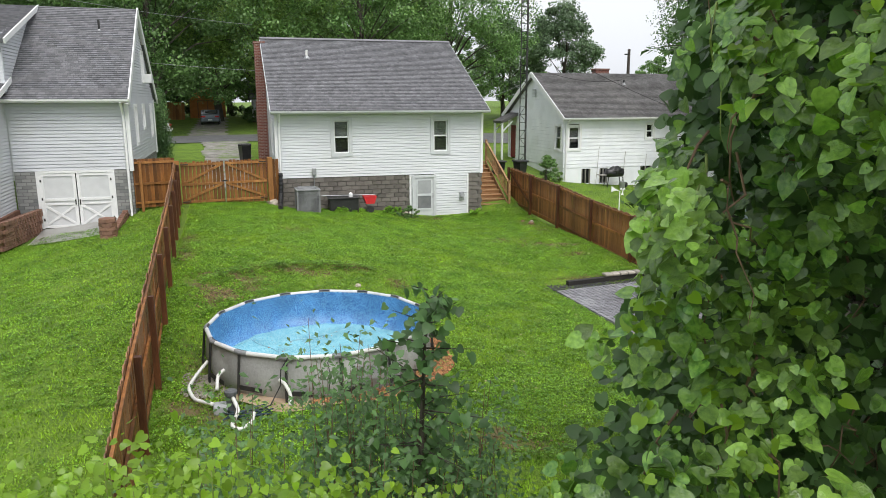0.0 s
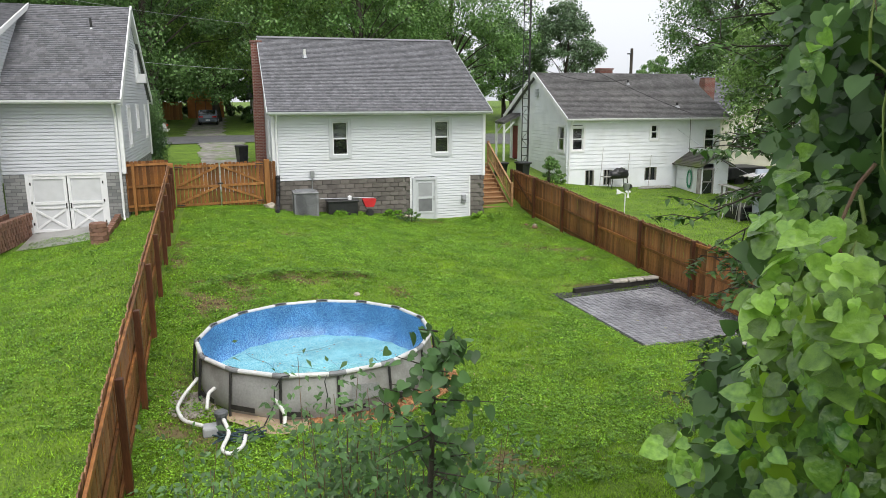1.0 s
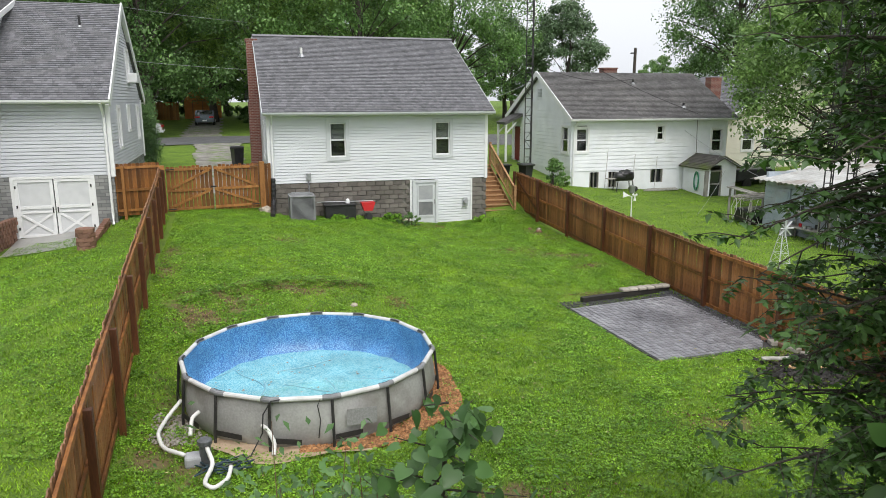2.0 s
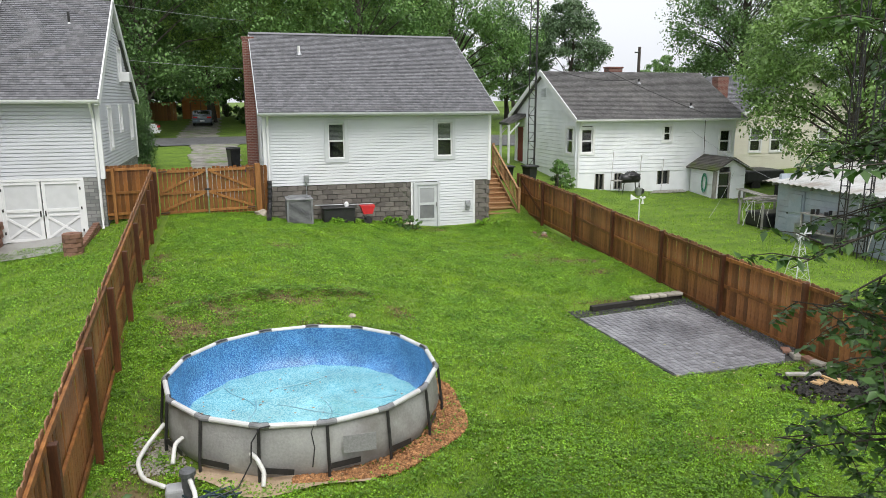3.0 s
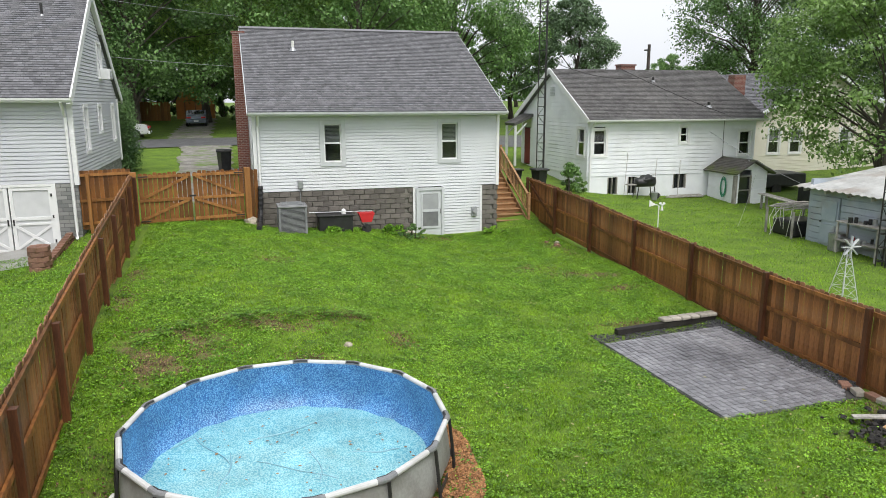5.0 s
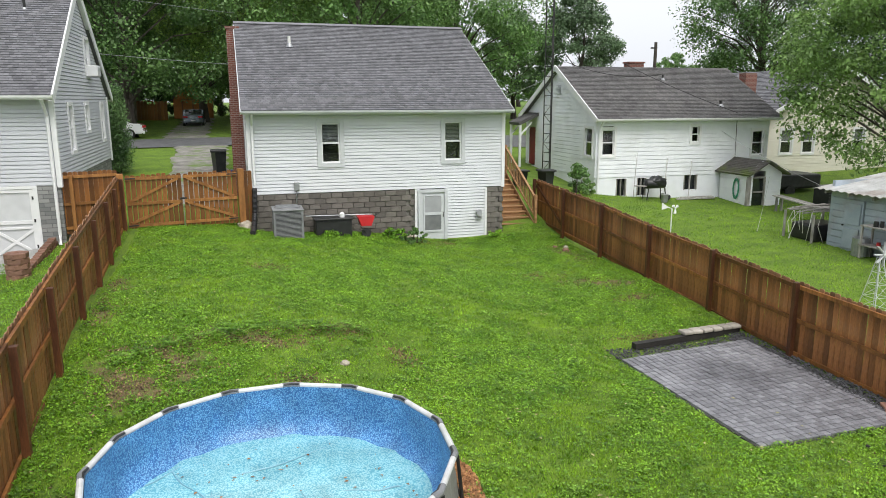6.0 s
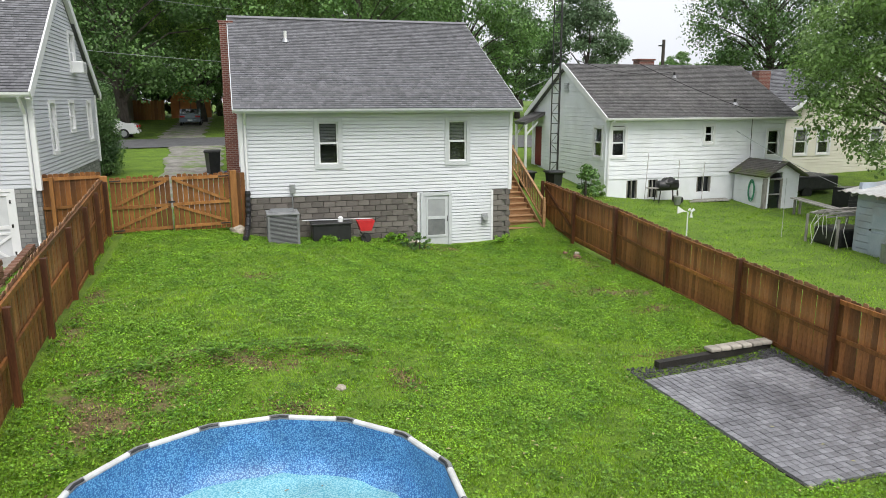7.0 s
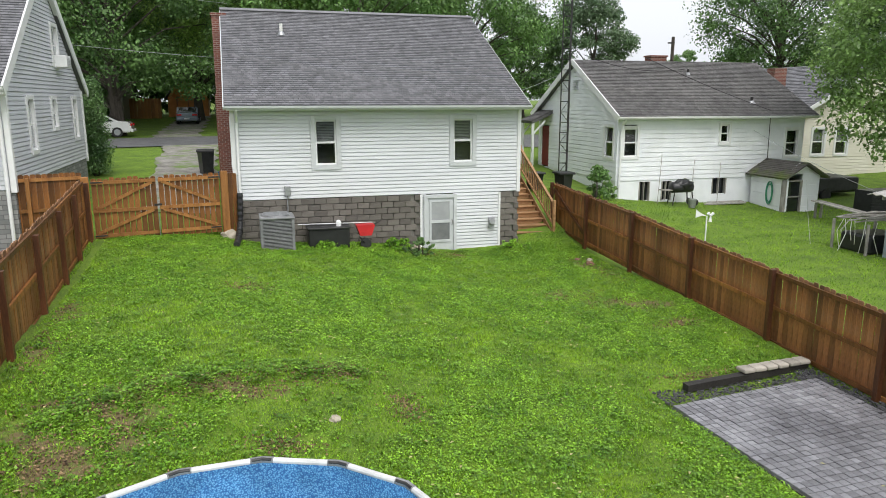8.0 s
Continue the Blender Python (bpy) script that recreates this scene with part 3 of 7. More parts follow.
def vent_pipe(parent, x, y, z, h, material, r=0.05):
    v = part("vent_pipe", tube(bmesh.new(), [(x, y, z - 0.1), (x, y, z + h)], r, 10), material, parent)
    part("flashing", tube(bmesh.new(), [(x, y - 0.02, z - 0.08), (x, y, z + 0.08)], [r * 2.6, r * 1.2], 10), FLASH, v)


def gutter(parent, x0, x1, y, z, material=None):
    prof = [(y, z), (y - 0.11, z), (y - 0.1, z - 0.06), (y - 0.06, z - 0.11), (y, z - 0.11)]
    part("gutter", prism(bmesh.new(), prof, "x", x0, x1), material or TRIM_GREY, parent)


# ---- white house at the head of the yard ----
house = thing("house", (-2.35, 42.6, 0.5), "white vinyl-sided house with charcoal shingle roof and block basement", "house")
S = facing_south(36.6)
w1, w2, dr = (-4.56, -3.88, 2.93, 4.36), (0.02, 0.7, 2.93, 4.36), (-0.93, 0.05, -0.3, 1.78)
part("wall", board_rows(S, 1.87, 4.84, 0.118, lambda z: (-7.1, 2.42), (w1, w2)), WHITE, house, "white lapped vinyl siding")
part("wall", board_rows(S, -0.2, 1.868, 0.118, lambda z: (-1.12, 1.7), (dr,)), WHITE, house)


def gable_reach(y0, y1, eave, yr, ridge):
    def reach(z):
        if z <= eave:
            return (y0, y1)
        f = (z - eave) / (ridge - eave)
        return (y0 + (yr - y0) * f, y1 + (yr - y1) * f)
    return reach


reach = gable_reach(36.6, 48.6, 4.84, 42.6, 8.1)
part("wall", board_rows(facing_west(-7.1), 1.87, 8.05, 0.118, reach, ((38.3, 39.0, 2.9, 4.3), (40.3, 40.9, 5.0, 6.1))), WHITE, house)
part("wall", board_rows(facing_east(2.42), 1.87, 8.05, 0.118, reach, ((41.0, 41.9, 1.95, 3.95),)), WHITE, house)
part("wall", board_rows(facing_north(48.6), 1.87, 4.84, 0.118, lambda z: (-7.1, 2.42)), WHITE, house)
sash_window(house, S, *w1, TRIM_GREY, 0.14)
sash_window(house, S, *w2, TRIM_GREY, 0.13)
sash_window(house, facing_west(-7.1), 38.3, 39.0, 2.9, 4.3, TRIM)
sash_window(house, facing_west(-7.1), 40.3, 40.9, 5.0, 6.1, TRIM)
part("side_door", boxes((2.3, 2.44, 41.0, 41.9, 1.95, 3.95)), TRIM, house, "white side door at the stair landing")
for x in (-7.1, 2.34):
    part("corner_trim", boxes((x - 0.02, x + 0.1, 36.56, 36.62, 1.85, 4.84)), TRIM, house)
for x in (-1.14, 1.66):
    part("corner_trim", boxes((x, x + 0.07, 36.565, 36.61, -0.2, 1.85)), TRIM, house)
# basement wall of block, one piece a block
base_wall = part("basement_wall", boxes((-7.05, -1.13, 36.66, 36.85, -0.3, 1.86), (1.71, 2.4, 36.66, 36.85, -0.4, 1.86), (-7.05, -6.9, 36.86, 48.5, 0, 1.86),
                                        (2.2, 2.38, 36.86, 48.5, -0.3, 1.86), (-6.9, 2.2, 48.3, 48.5, 1.0, 1.86)), MORTAR, house, "dark concrete block basement wall")
blk = mesh_of("block", box(bmesh.new(), -0.195, 0.195, -0.05, 0.05, -0.092, 0.092, 0.012), BLOCK)
half = mesh_of("block", box(bmesh.new(), -0.095, 0.095, -0.05, 0.05, -0.092, 0.092, 0.012), BLOCK)
for row in range(11):
    z = 1.765 - row * 0.2
    for x0, x1 in ((-7.06, -1.13), (1.71, 2.42)):
        x = x0 + 0.2 - (0.2 if row % 2 else 0)
        while x < x1 - 0.05:
            if gz(x, 36.5) < z + 0.15:
                if x - 0.2 < x0 - 0.01:
                    piece("block", half, pose(x0 + 0.1, 36.64, z), base_wall)
                elif x + 0.2 > x1 + 0.01:
                    piece("block", half, pose(x1 - 0.1, 36.64, z), base_wall)
                else:
                    piece("block", blk, pose(x, 36.64 + random.uniform(-0.004, 0.004), z), base_wall)
            x += 0.4
# roof
shingle_roof(house, (-7.26, 36.02, 4.83), (2.56, 36.02, 4.83), (2.56, 42.6, 8.3), (-7.26, 42.6, 8.3), SHINGLE)
shingle_roof(house, (-7.26, 49.2, 4.83), (2.56, 49.2, 4.83), (2.56, 42.6, 8.3), (-7.26, 42.6, 8.3), SHINGLE)
part("ridge_cap", beam(beam(bmesh.new(), (-7.28, 42.5, 8.29), (2.58, 42.5, 8.29), 0.2, 0.03, (0, -0.46, 0.88)), (-7.28, 42.7, 8.29), (2.58, 42.7, 8.29), 0.2, 0.03, (0, 0.46, 0.88)), SHINGLE, house)
part("soffit", boxes((-7.2, 2.5, 36.04, 36.6, 4.66, 4.7), (-7.2, 2.5, 48.6, 49.1, 4.66, 4.7)), TRIM, house)
gutter(house, -7.26, 2.56, 36.0, 4.8)
for x in (-7.28, 2.58):
    bm = bmesh.new()
    for y0, y1 in ((36.0, 42.6), (49.2, 42.6)):
        beam(bm, (x, y0, 4.72), (x, y1, 8.19), 0.03, 0.12)
    part("rake_board", bm, TRIM_GREY, house)
vent_pipe(house, -5.2, 40.6, 7.28, 0.35, HOSE, 0.06)
# chimney on the west gable
ch = part("chimney", boxes((-7.62, -7.12, 42.0, 43.0, 0.6, 5.2), (-7.58, -7.12, 42.1, 42.9, 5.2, 8.0), (-7.62, -7.06, 42.06, 42.94, 8.0, 8.1)), BRICK, house, "tall red brick chimney")
# basement door
bd = part("door", boxes((-0.9, 0.02, 36.56, 36.6, -0.18, 1.74)), TRIM_GREY, house, "pale grey storm door with two panes")
part("door_casing", boxes((-1.02, -0.9, 36.5, 36.62, -0.2, 1.85), (0.02, 0.12, 36.5, 36.62, -0.2, 1.85), (-0.9, 0.02, 36.5, 36.62, 1.74, 1.85)), TRIM_GREY, bd)
part("pane", boxes((-0.76, -0.12, 36.545, 36.555, 0.98, 1.6)), surface("frosted_screen", (0.32, 0.33, 0.34), (0.4, 0.41, 0.42), 3, 0.25, 0, 40), bd)
part("pane", boxes((-0.76, -0.12, 36.545, 36.555, 0.3, 0.88)), surface("grey_screen", (0.15, 0.155, 0.16), (0.22, 0.225, 0.23), 3, 0.25, 0, 40), bd)
part("door_frame", boxes((-0.82, -0.76, 36.53, 36.56, 0.22, 1.66), (-0.12, -0.06, 36.53, 36.56, 0.22, 1.66), (-0.76, -0.12, 36.53, 36.56, 1.6, 1.66),
                         (-0.76, -0.12, 36.53, 36.56, 0.88, 0.98), (-0.76, -0.12, 36.53, 36.56, 0.22, 0.3)), TRIM_GREY, bd)
part("handle", tube(bmesh.new(), [(-0.04, 36.53, 0.8), (-0.04, 36.49, 0.83), (-0.04, 36.49, 0.95), (-0.04, 36.53, 0.98)], 0.012), DARK_METAL, bd, "black pull handle")
# meter, box, downspout
part("electric_meter", tube(boxes((1.28, 1.5, 36.5, 36.58, 0.62, 1.0), bevel=0.01), [(1.39, 36.5, 0.86), (1.39, 36.4, 0.86)], 0.1, 14), GREY_PLASTIC, house, "grey round electric meter")
part("service_box", tube(boxes((-5.58, -5.4, 36.46, 36.58, 2.0, 2.3), bevel=0.01), [(-5.5, 36.52, 2.0), (-5.5, 36.52, 0.9)], 0.02), FLASH, house, "grey service box with conduit")
dn = thing("downspout", (-6.92, 36.4, 0.5), "white downspout feeding a black corrugated drain pipe", "downspout")
part("pipe", tube(bmesh.new(), [(-6.93, 35.96, 4.72), (-6.93, 36.25, 4.5), (-6.93, 36.5, 4.3), (-6.93, 36.5, 2.0)], 0.045, 8), TRIM, dn)
pts = [(-6.95, 36.38, 2.15), (-6.98, 36.34, 1.3), (-7.02, 36.1, 0.98), (-7.06, 35.6, gz(-7.06, 35.6) + 0.13), (-7.12, 34.7, gz(-7.12, 34.7) + 0.1)]
fine = [Vector(p).lerp(Vector(q), k / 9) for p, q in zip(pts, pts[1:]) for k in range(9)] + [Vector(pts[-1])]
part("drain_pipe", tube(bmesh.new(), fine, [0.1 if i % 2 else 0.085 for i in range(len(fine))], 10), BLACK_PLASTIC, dn, "black corrugated flexible pipe")

# side stairs with railing
stairs = thing("stairs", (3.3, 38.5, 0.3), "wooden outdoor stairs with railing beside the house", "stairs")
for i in range(10):
    z, y = 0.22 + i * 0.185, 37.2 + i * 0.33
    part("tread", boxes((2.55, 3.95, y, y + 0.36, z, z + 0.04), bevel=0.008), STEP_WOOD, stairs)
    part("riser", boxes((2.57, 3.93, y + 0.385, y + 0.405, z + 0.04, z + 0.185)), STEP_WOOD, stairs)
for x in (2.52, 3.98):
    part("stringer", beam(bmesh.new(), (x, 37.15, 0.12), (x, 40.5, 1.98), 0.05, 0.28), STEP_WOOD, stairs)
part("landing", boxes((2.5, 4.0, 40.5, 42.4, 2.0, 2.06)), STEP_WOOD, stairs)
part("rail", beam(bmesh.new(), (4.02, 37.1, 1.25), (4.02, 40.5, 3.1), 0.09, 0.06), STEP_WOOD, stairs)
part("rail", beam(bmesh.new(), (4.02, 37.1, 0.5), (4.02, 40.5, 2.35), 0.06, 0.06), STEP_WOOD, stairs)
for i in range(20):
    y = 37.25 + i * 0.165
    z = 0.5 + (y - 37.1) * 0.545
    part("baluster", beam(bmesh.new(), (4.02, y, z), (4.02, y, z + 0.75), 0.035, 0.035, (0, 1, 0)), STEP_WOOD, stairs)
for x, y, z0, z1 in ((4.02, 37.1, -0.1, 1.4), (4.02, 40.5, 0.6, 3.2), (2.55, 40.5, 0.6, 2.0), (4.0, 42.4, 0.7, 3.1)):
    part("post", boxes((x - 0.05, x + 0.05, y - 0.05, y + 0.05, z0, z1)), STEP_WOOD, stairs)

# ---- neighbour house to the west ----
west = thing("house", (-15, 40, 0.5), "large off-white sided house with steep charcoal roof and garage", "house")
gd = (-16.06, -13.46, 0.3, 2.56)
part("wall", board_rows(facing_south(35.0), 2.6, 5.4, 0.125, lambda z: (-16.85, -12.7)), WHITE_GREY, west, "off-white lapped siding")
part("wall", boxes((-16.85, gd[0], 35.0, 35.25, 0.2, 2.6), (gd[1], -12.72, 35.0, 35.25, 0.2, 2.6)), STONE, west, "grey stone block base")
# dark sheet behind the garage doors, painted as interior shade
part("dark_room", boxes((-16.2, -13.3, 35.6, 35.7, 0.2, 2.7)), ROOM_SHADE, west)
wreach = gable_reach(35.0, 44.9, 5.3, 39.95, 8.95)
wwin = ((37.0, 37.62, 3.52, 5.0), (39.9, 40.5, 4.08, 5.0), (43.1, 43.7, 3.6, 5.0), (40.85, 41.65, 6.15, 7.4))
part("wall", board_rows(facing_east(-12.7), 2.7, 8.9, 0.125, wreach, wwin), WHITE_GREY, west)
for h in wwin:
    sash_window(west, facing_east(-12.7), *h, TRIM, 0.11)
part("wall", boxes((-12.95, -12.72, 35.2, 44.85, 0.2, 2.7)), STONE, west, "grey stone foundation")
part("wall", boxes((-21.5, -13.1, 44.7, 44.9, 0.5, 5.3)), WHITE_GREY, west)
part("corner_trim", boxes((-12.8, -12.66, 34.94, 35.1, 2.55, 5.35)), TRIM, west)
part("corner_trim", boxes((-12.75, -12.65, 44.8, 44.93, 2.6, 5.3)), TRIM, west)
shingle_roof(west, (-17.0, 34.45, 5.32), (-12.57, 34.45, 5.32), (-12.57, 39.95, 9.2), (-17.0, 39.95, 9.2), SHINGLE)
shingle_roof(west, (-21.5, 45.4, 5.32), (-12.57, 45.4, 5.32), (-12.57, 39.95, 9.2), (-21.5, 39.95, 9.2), SHINGLE)
gutter(west, -17.0, -12.55, 34.44, 5.3, TRIM)
for y0 in (34.4, 45.5):
    part("rake_board", beam(bmesh.new(), (-12.55, y0, 5.2), (-12.55, 39.95, 9.12), 0.05, 0.3), TRIM, west)
    part("soffit", beam(bmesh.new(), (-12.63, y0, 5.12), (-12.63, 39.95, 9.0), 0.12, 0.03), TRIM, west)
part("soffit", boxes((-17, -12.65, 34.5, 35.0, 5.16, 5.2)), TRIM, west)
part("downspout", tube(bmesh.new(), [(-12.86, 34.4, 5.2), (-12.86, 34.6, 5.0), (-12.86, 34.88, 4.7), (-12.86, 34.88, 1.1), (-12.84, 34.7, 0.8)], 0.05, 8), TRIM, west, "white downspout")
vent_pipe(west, -13.95, 38.5, 8.1, 0.45, DARK_METAL, 0.045)
acw = part("window_air_conditioner", boxes((-12.7, -12.3, 40.95, 41.6, 6.05, 6.45), bevel=0.02), TRIM, west, "white window air conditioner")
part("grille", boxes(*[(-12.295, -12.285, 41.0, 41.55, 6.1 + k * 0.05, 6.12 + k * 0.05) for k in range(6)]), TRIM_GREY, acw)
# projecting wing with its lower and upper roofs
part("wall", board_rows(facing_east(-16.9), 1.0, 5.9, 0.125, lambda z: (31.2 if z < 4.7 else 31.2 + (z - 4.7) * 3.1, 34.98)), WHITE_GREY, west)
part("wall", board_rows(facing_south(31.2), 1.0, 4.7, 0.125, lambda z: (-21.5, -16.9)), WHITE_GREY, west)
shingle_roof(west, (-21.6, 30.7, 4.55), (-16.65, 30.7, 4.55), (-16.65, 35.4, 6.1), (-21.6, 35.4, 6.1), SHINGLE)
part("rake_board", beam(bmesh.new(), (-16.66, 30.7, 4.47), (-16.66, 35.4, 6.02), 0.05, 0.2), TRIM, west)
part("wall", board_rows(facing_east(-16.7), 5.4, 8.9, 0.125, lambda z: (34.7 if z < 7.55 else 34.7 + (z - 7.55) * 3.4, 40.0)), WHITE_GREY, west)
part("wall", board_rows(facing_south(34.7), 5.6, 7.5, 0.125, lambda z: (-21.5, -16.7), ((-19.6, -18.7, 6.0, 7.2),)), WHITE_GREY, west)
shingle_roof(west, (-21.6, 34.3, 7.42), (-16.45, 34.3, 7.42), (-16.45, 39.95, 9.22), (-21.6, 39.95, 9.22), SHINGLE)
part("rake_board", beam(bmesh.new(), (-16.46, 34.3, 7.34), (-16.46, 39.95, 9.14), 0.05, 0.2), TRIM, west)
part("corner_trim", boxes((-17.0, -16.84, 31.14, 31.3, 1.0, 4.7)), TRIM, west)
part("wall", boxes((-21.5, -16.92, 31.3, 34.9, 0.2, 1.05)), STONE, west)
# carriage doors
for k, (a, b) in enumerate(((-16.02, -14.78), (-14.74, -13.5))):
    d = part("garage_door", boxes((a, b, 35.03, 35.08, 0.42, 2.52)), surface("pale_grey_door_panel" + "_" * k, (0.55, 0.56, 0.57), (0.63, 0.64, 0.65), 3, 0.5, 0.05, 60), west, "white carriage garage door with cross bracing")
    bm = bmesh.new()
    box(bm, a, a + 0.11, 34.99, 35.03, 0.42, 2.52), box(bm, b - 0.11, b, 34.99, 35.03, 0.42, 2.52)
    for z in (0.42, 1.46, 2.42):
        box(bm, a + 0.11, b - 0.11, 34.992, 35.03, z, z + 0.1)
    box(bm, a + 0.11, b - 0.11, 34.992, 35.03, 1.3, 1.36)
    part("door_frame", bm, TRIM, d)
    bm = bmesh.new()
    beam(bm, (a + 0.1, 35.01, 0.54), (b - 0.1, 35.01, 1.28), 0.03, 0.08), beam(bm, (a + 0.1, 35.006, 1.28), (b - 0.1, 35.006, 0.54), 0.03, 0.08)
    part("cross_brace", bm, TRIM, d)
    hx = b - 0.06 if k == 0 else a + 0.06
    part("handle", boxes((hx - 0.02, hx + 0.02, 34.95, 34.99, 1.3, 1.5)), DARK_METAL, d, "black door handle")
    ex = a + 0.02 if k == 0 else b - 0.02
    for z in (0.7, 1.5, 2.2):
        part("hinge", boxes((ex - 0.03, ex + 0.03, 34.97, 34.99, z, z + 0.1)), DARK_METAL, d)
part("door_casing", boxes((-16.14, -16.02, 34.97, 35.05, 0.4, 2.62), (-13.5, -13.38, 34.97, 35.05, 0.4, 2.62), (-16.02, -13.5, 34.97, 35.05, 2.53, 2.62)), TRIM, west)
patch("pavement", [(-16.1, y) for y in np.linspace(32.6, 35.05, 8)], [(-13.3, y) for y in np.linspace(32.6, 35.05, 8)], CONCRETE, "wet concrete apron before the garage doors", "pavement", 0.03)

# ---- white bungalow to the east ----
east = thing("house", (14, 46.4, 0.6), "old white bungalow with faded shingle roof and painted foundation", "house")
ES = facing_south(41.7)
ew = ((9.42, 10.08, 2.5, 3.75), (14.38, 14.82, 3.06, 3.86), (18.0, 18.7, 2.36, 3.6))
part("wall", board_rows(ES, 1.42, 4.31, 0.2, lambda z: (9.1, 19.0), ew, 0.012), OLD_WHITE, east, "white painted clapboard")
ereach = gable_reach(41.7, 50.2, 4.31, 45.9, 6.72)
egw = ((42.05, 42.8, 2.45, 3.8), (48.85, 49.75, 1.5, 3.6))
part("wall", board_rows(facing_west(9.1), 1.42, 6.68, 0.2, ereach, egw, 0.012), OLD_WHITE, east)
part("wall", board_rows(facing_east(19.0), 1.42, 6.68, 0.2, ereach, (), 0.012), OLD_WHITE, east)
part("wall", board_rows(facing_north(50.2), 1.42, 4.31, 0.2, lambda z: (9.1, 19.0), (), 0.012), OLD_WHITE, east)
for h in ew:
    sash_window(east, ES, *h, TRIM, 0.11, blind=False)
sash_window(east, facing_west(9.1), *egw[0], TRIM, 0.11, blind=False)
part("side_door", boxes((9.12, 9.2, 48.85, 49.75, 1.5, 3.6)), BURGUNDY, east, "burgundy side door")
part("basement_wall", boxes((9.12, 10.3, 41.72, 41.95, -0.2, 1.42), (10.86, 11.45, 41.72, 41.95, -0.2, 1.42), (11.97, 14.12, 41.72, 41.95, -0.2, 1.42), (14.9, 18.95, 41.72, 41.95, -0.2, 1.42),
                            (10.3, 10.86, 41.72, 41.95, -0.2, 0.5), (11.45, 11.97, 41.72, 41.95, -0.2, 0.5), (14.12, 14.9, 41.72, 41.95, -0.2, 0.68),
                            (10.3, 10.86, 41.72, 41.95, 1.36, 1.42), (11.45, 11.97, 41.72, 41.95, 1.36, 1.42), (9.12, 9.3, 41.95, 50.0, 0, 1.42), (18.8, 18.95, 41.95, 50, -0.2, 1.42)), OLD_WHITE, east, "white painted foundation")
for a, b, z0, z1 in ((10.3, 10.86, 0.5, 1.36), (11.45, 11.97, 0.5, 1.36), (14.12, 14.9, 0.68, 1.42)):
    bw = part("basement_window", boxes((a, b, 41.86, 41.9, z0, z1)), DARK_GLASS, east, "dark basement window")
    part("window_frame", boxes((a, a + 0.05, 41.7, 41.86, z0, z1), (b - 0.05, b, 41.7, 41.86, z0, z1), ((a + b) / 2 - 0.02, (a + b) / 2 + 0.02, 41.74, 41.86, z0, z1)), GREY_WOOD, bw)
shingle_roof(east, (8.85, 41.25, 4.28), (19.4, 41.25, 4.28), (19.4, 45.9, 6.88), (8.85, 45.9, 6.88), SHINGLE_BROWN)
shingle_roof(east, (8.85, 50.65, 4.28), (19.4, 50.65, 4.28), (19.4, 45.9, 6.88), (8.85, 45.9, 6.88), SHINGLE_BROWN)
gutter(east, 8.85, 19.4, 41.24, 4.26, TRIM)
for y0 in (41.2, 50.7):
    part("rake_board", beam(bmesh.new(), (8.82, y0, 4.18), (8.82, 45.9, 6.8), 0.05, 0.26), TRIM, east)
part("soffit", boxes((8.9, 19.3, 41.3, 41.7, 4.13, 4.16)), TRIM, east)
part("downspout", tube(bmesh.new(), [(9.2, 41.2, 4.16), (9.22, 41.5, 3.9), (9.22, 41.6, 3.6), (9.22, 41.6, 0.7)], 0.05, 8), TRIM, east)
part("gable_vent", boxes(*[(9.02, 9.09, 45.65, 46.1, 5.45 + k * 0.08, 5.5 + k * 0.08) for k in range(6)]), TRIM_GREY, east)
part("chimney", boxes((13.6, 14.5, 46.6, 47.2, 6.3, 7.12), (13.55, 14.55, 46.55, 47.25, 7.12, 7.2)), BRICK, east, "low red brick chimney")
part("chimney", boxes((22.0, 22.8, 47.5, 48.1, 0.5, 6.7)), BRICK, east, "red brick chimney")
vent_pipe(east, 14.5, 44.7, 6.2, 0.25, DARK_METAL, 0.05)
vent_pipe(east, 16.4, 42.3, 4.85, 0.25, DARK_METAL, 0.07)
# awning over the side door
shingle_roof(east, (7.9, 48.45, 3.9), (7.9, 50.0, 3.9), (9.1, 50.0, 4.45), (9.1, 48.45, 4.45), SHINGLE_BROWN)
for y in (48.55, 49.9):
    part("awning_post", boxes((7.96, 8.08, y - 0.06, y + 0.06, 0.9, 3.9)), TRIM, east)
    part("awning_brace", beam(bmesh.new(), (8.02, y, 3.2), (8.7, y, 3.9), 0.08, 0.08), TRIM, east)
# cables slung over the roof
for a, b, s in (((9.0, 45.0, 7.05), (14.3, 44.5, 6.45), 0.35), ((12.9, 45.9, 7.02), (16.6, 41.2, 4.5), 0.1), ((16.6, 41.2, 4.2), (17.0, 41.6, 1.6), 0.25)):
    part("cable", tube(bmesh.new(), sag(a, b, s), 0.016, 5), DARK_METAL, east)

# ---- cellar entry beside the bungalow ----
cel = thing("cellar_entry", (17, 40.5, 0), "small white cellar entry with mossy gable roof", "shed")
part("wall", board_rows(facing_west(16.2), -0.2, 1.75, 0.5, lambda z: (39.45, 41.62), (), 0.004), OLD_WHITE, cel)
gr = gable_reach(16.2, 18.05, 1.75, 17.05, 2.3)
part("wall", board_rows(facing_south(39.45), -0.2, 2.25, 0.5, gr, ((16.4, 17.1, -0.2, 1.45),), 0.004), OLD_WHITE, cel)
part("wall", board_rows(facing_east(18.05), -0.2, 1.75, 0.5, lambda z: (39.45, 41.62), (), 0.004), OLD_WHITE, cel)
part("door", boxes((16.42, 17.08, 39.5, 39.54, -0.1, 1.45)), DARK_GLASS, cel, "dark open screen doorway")
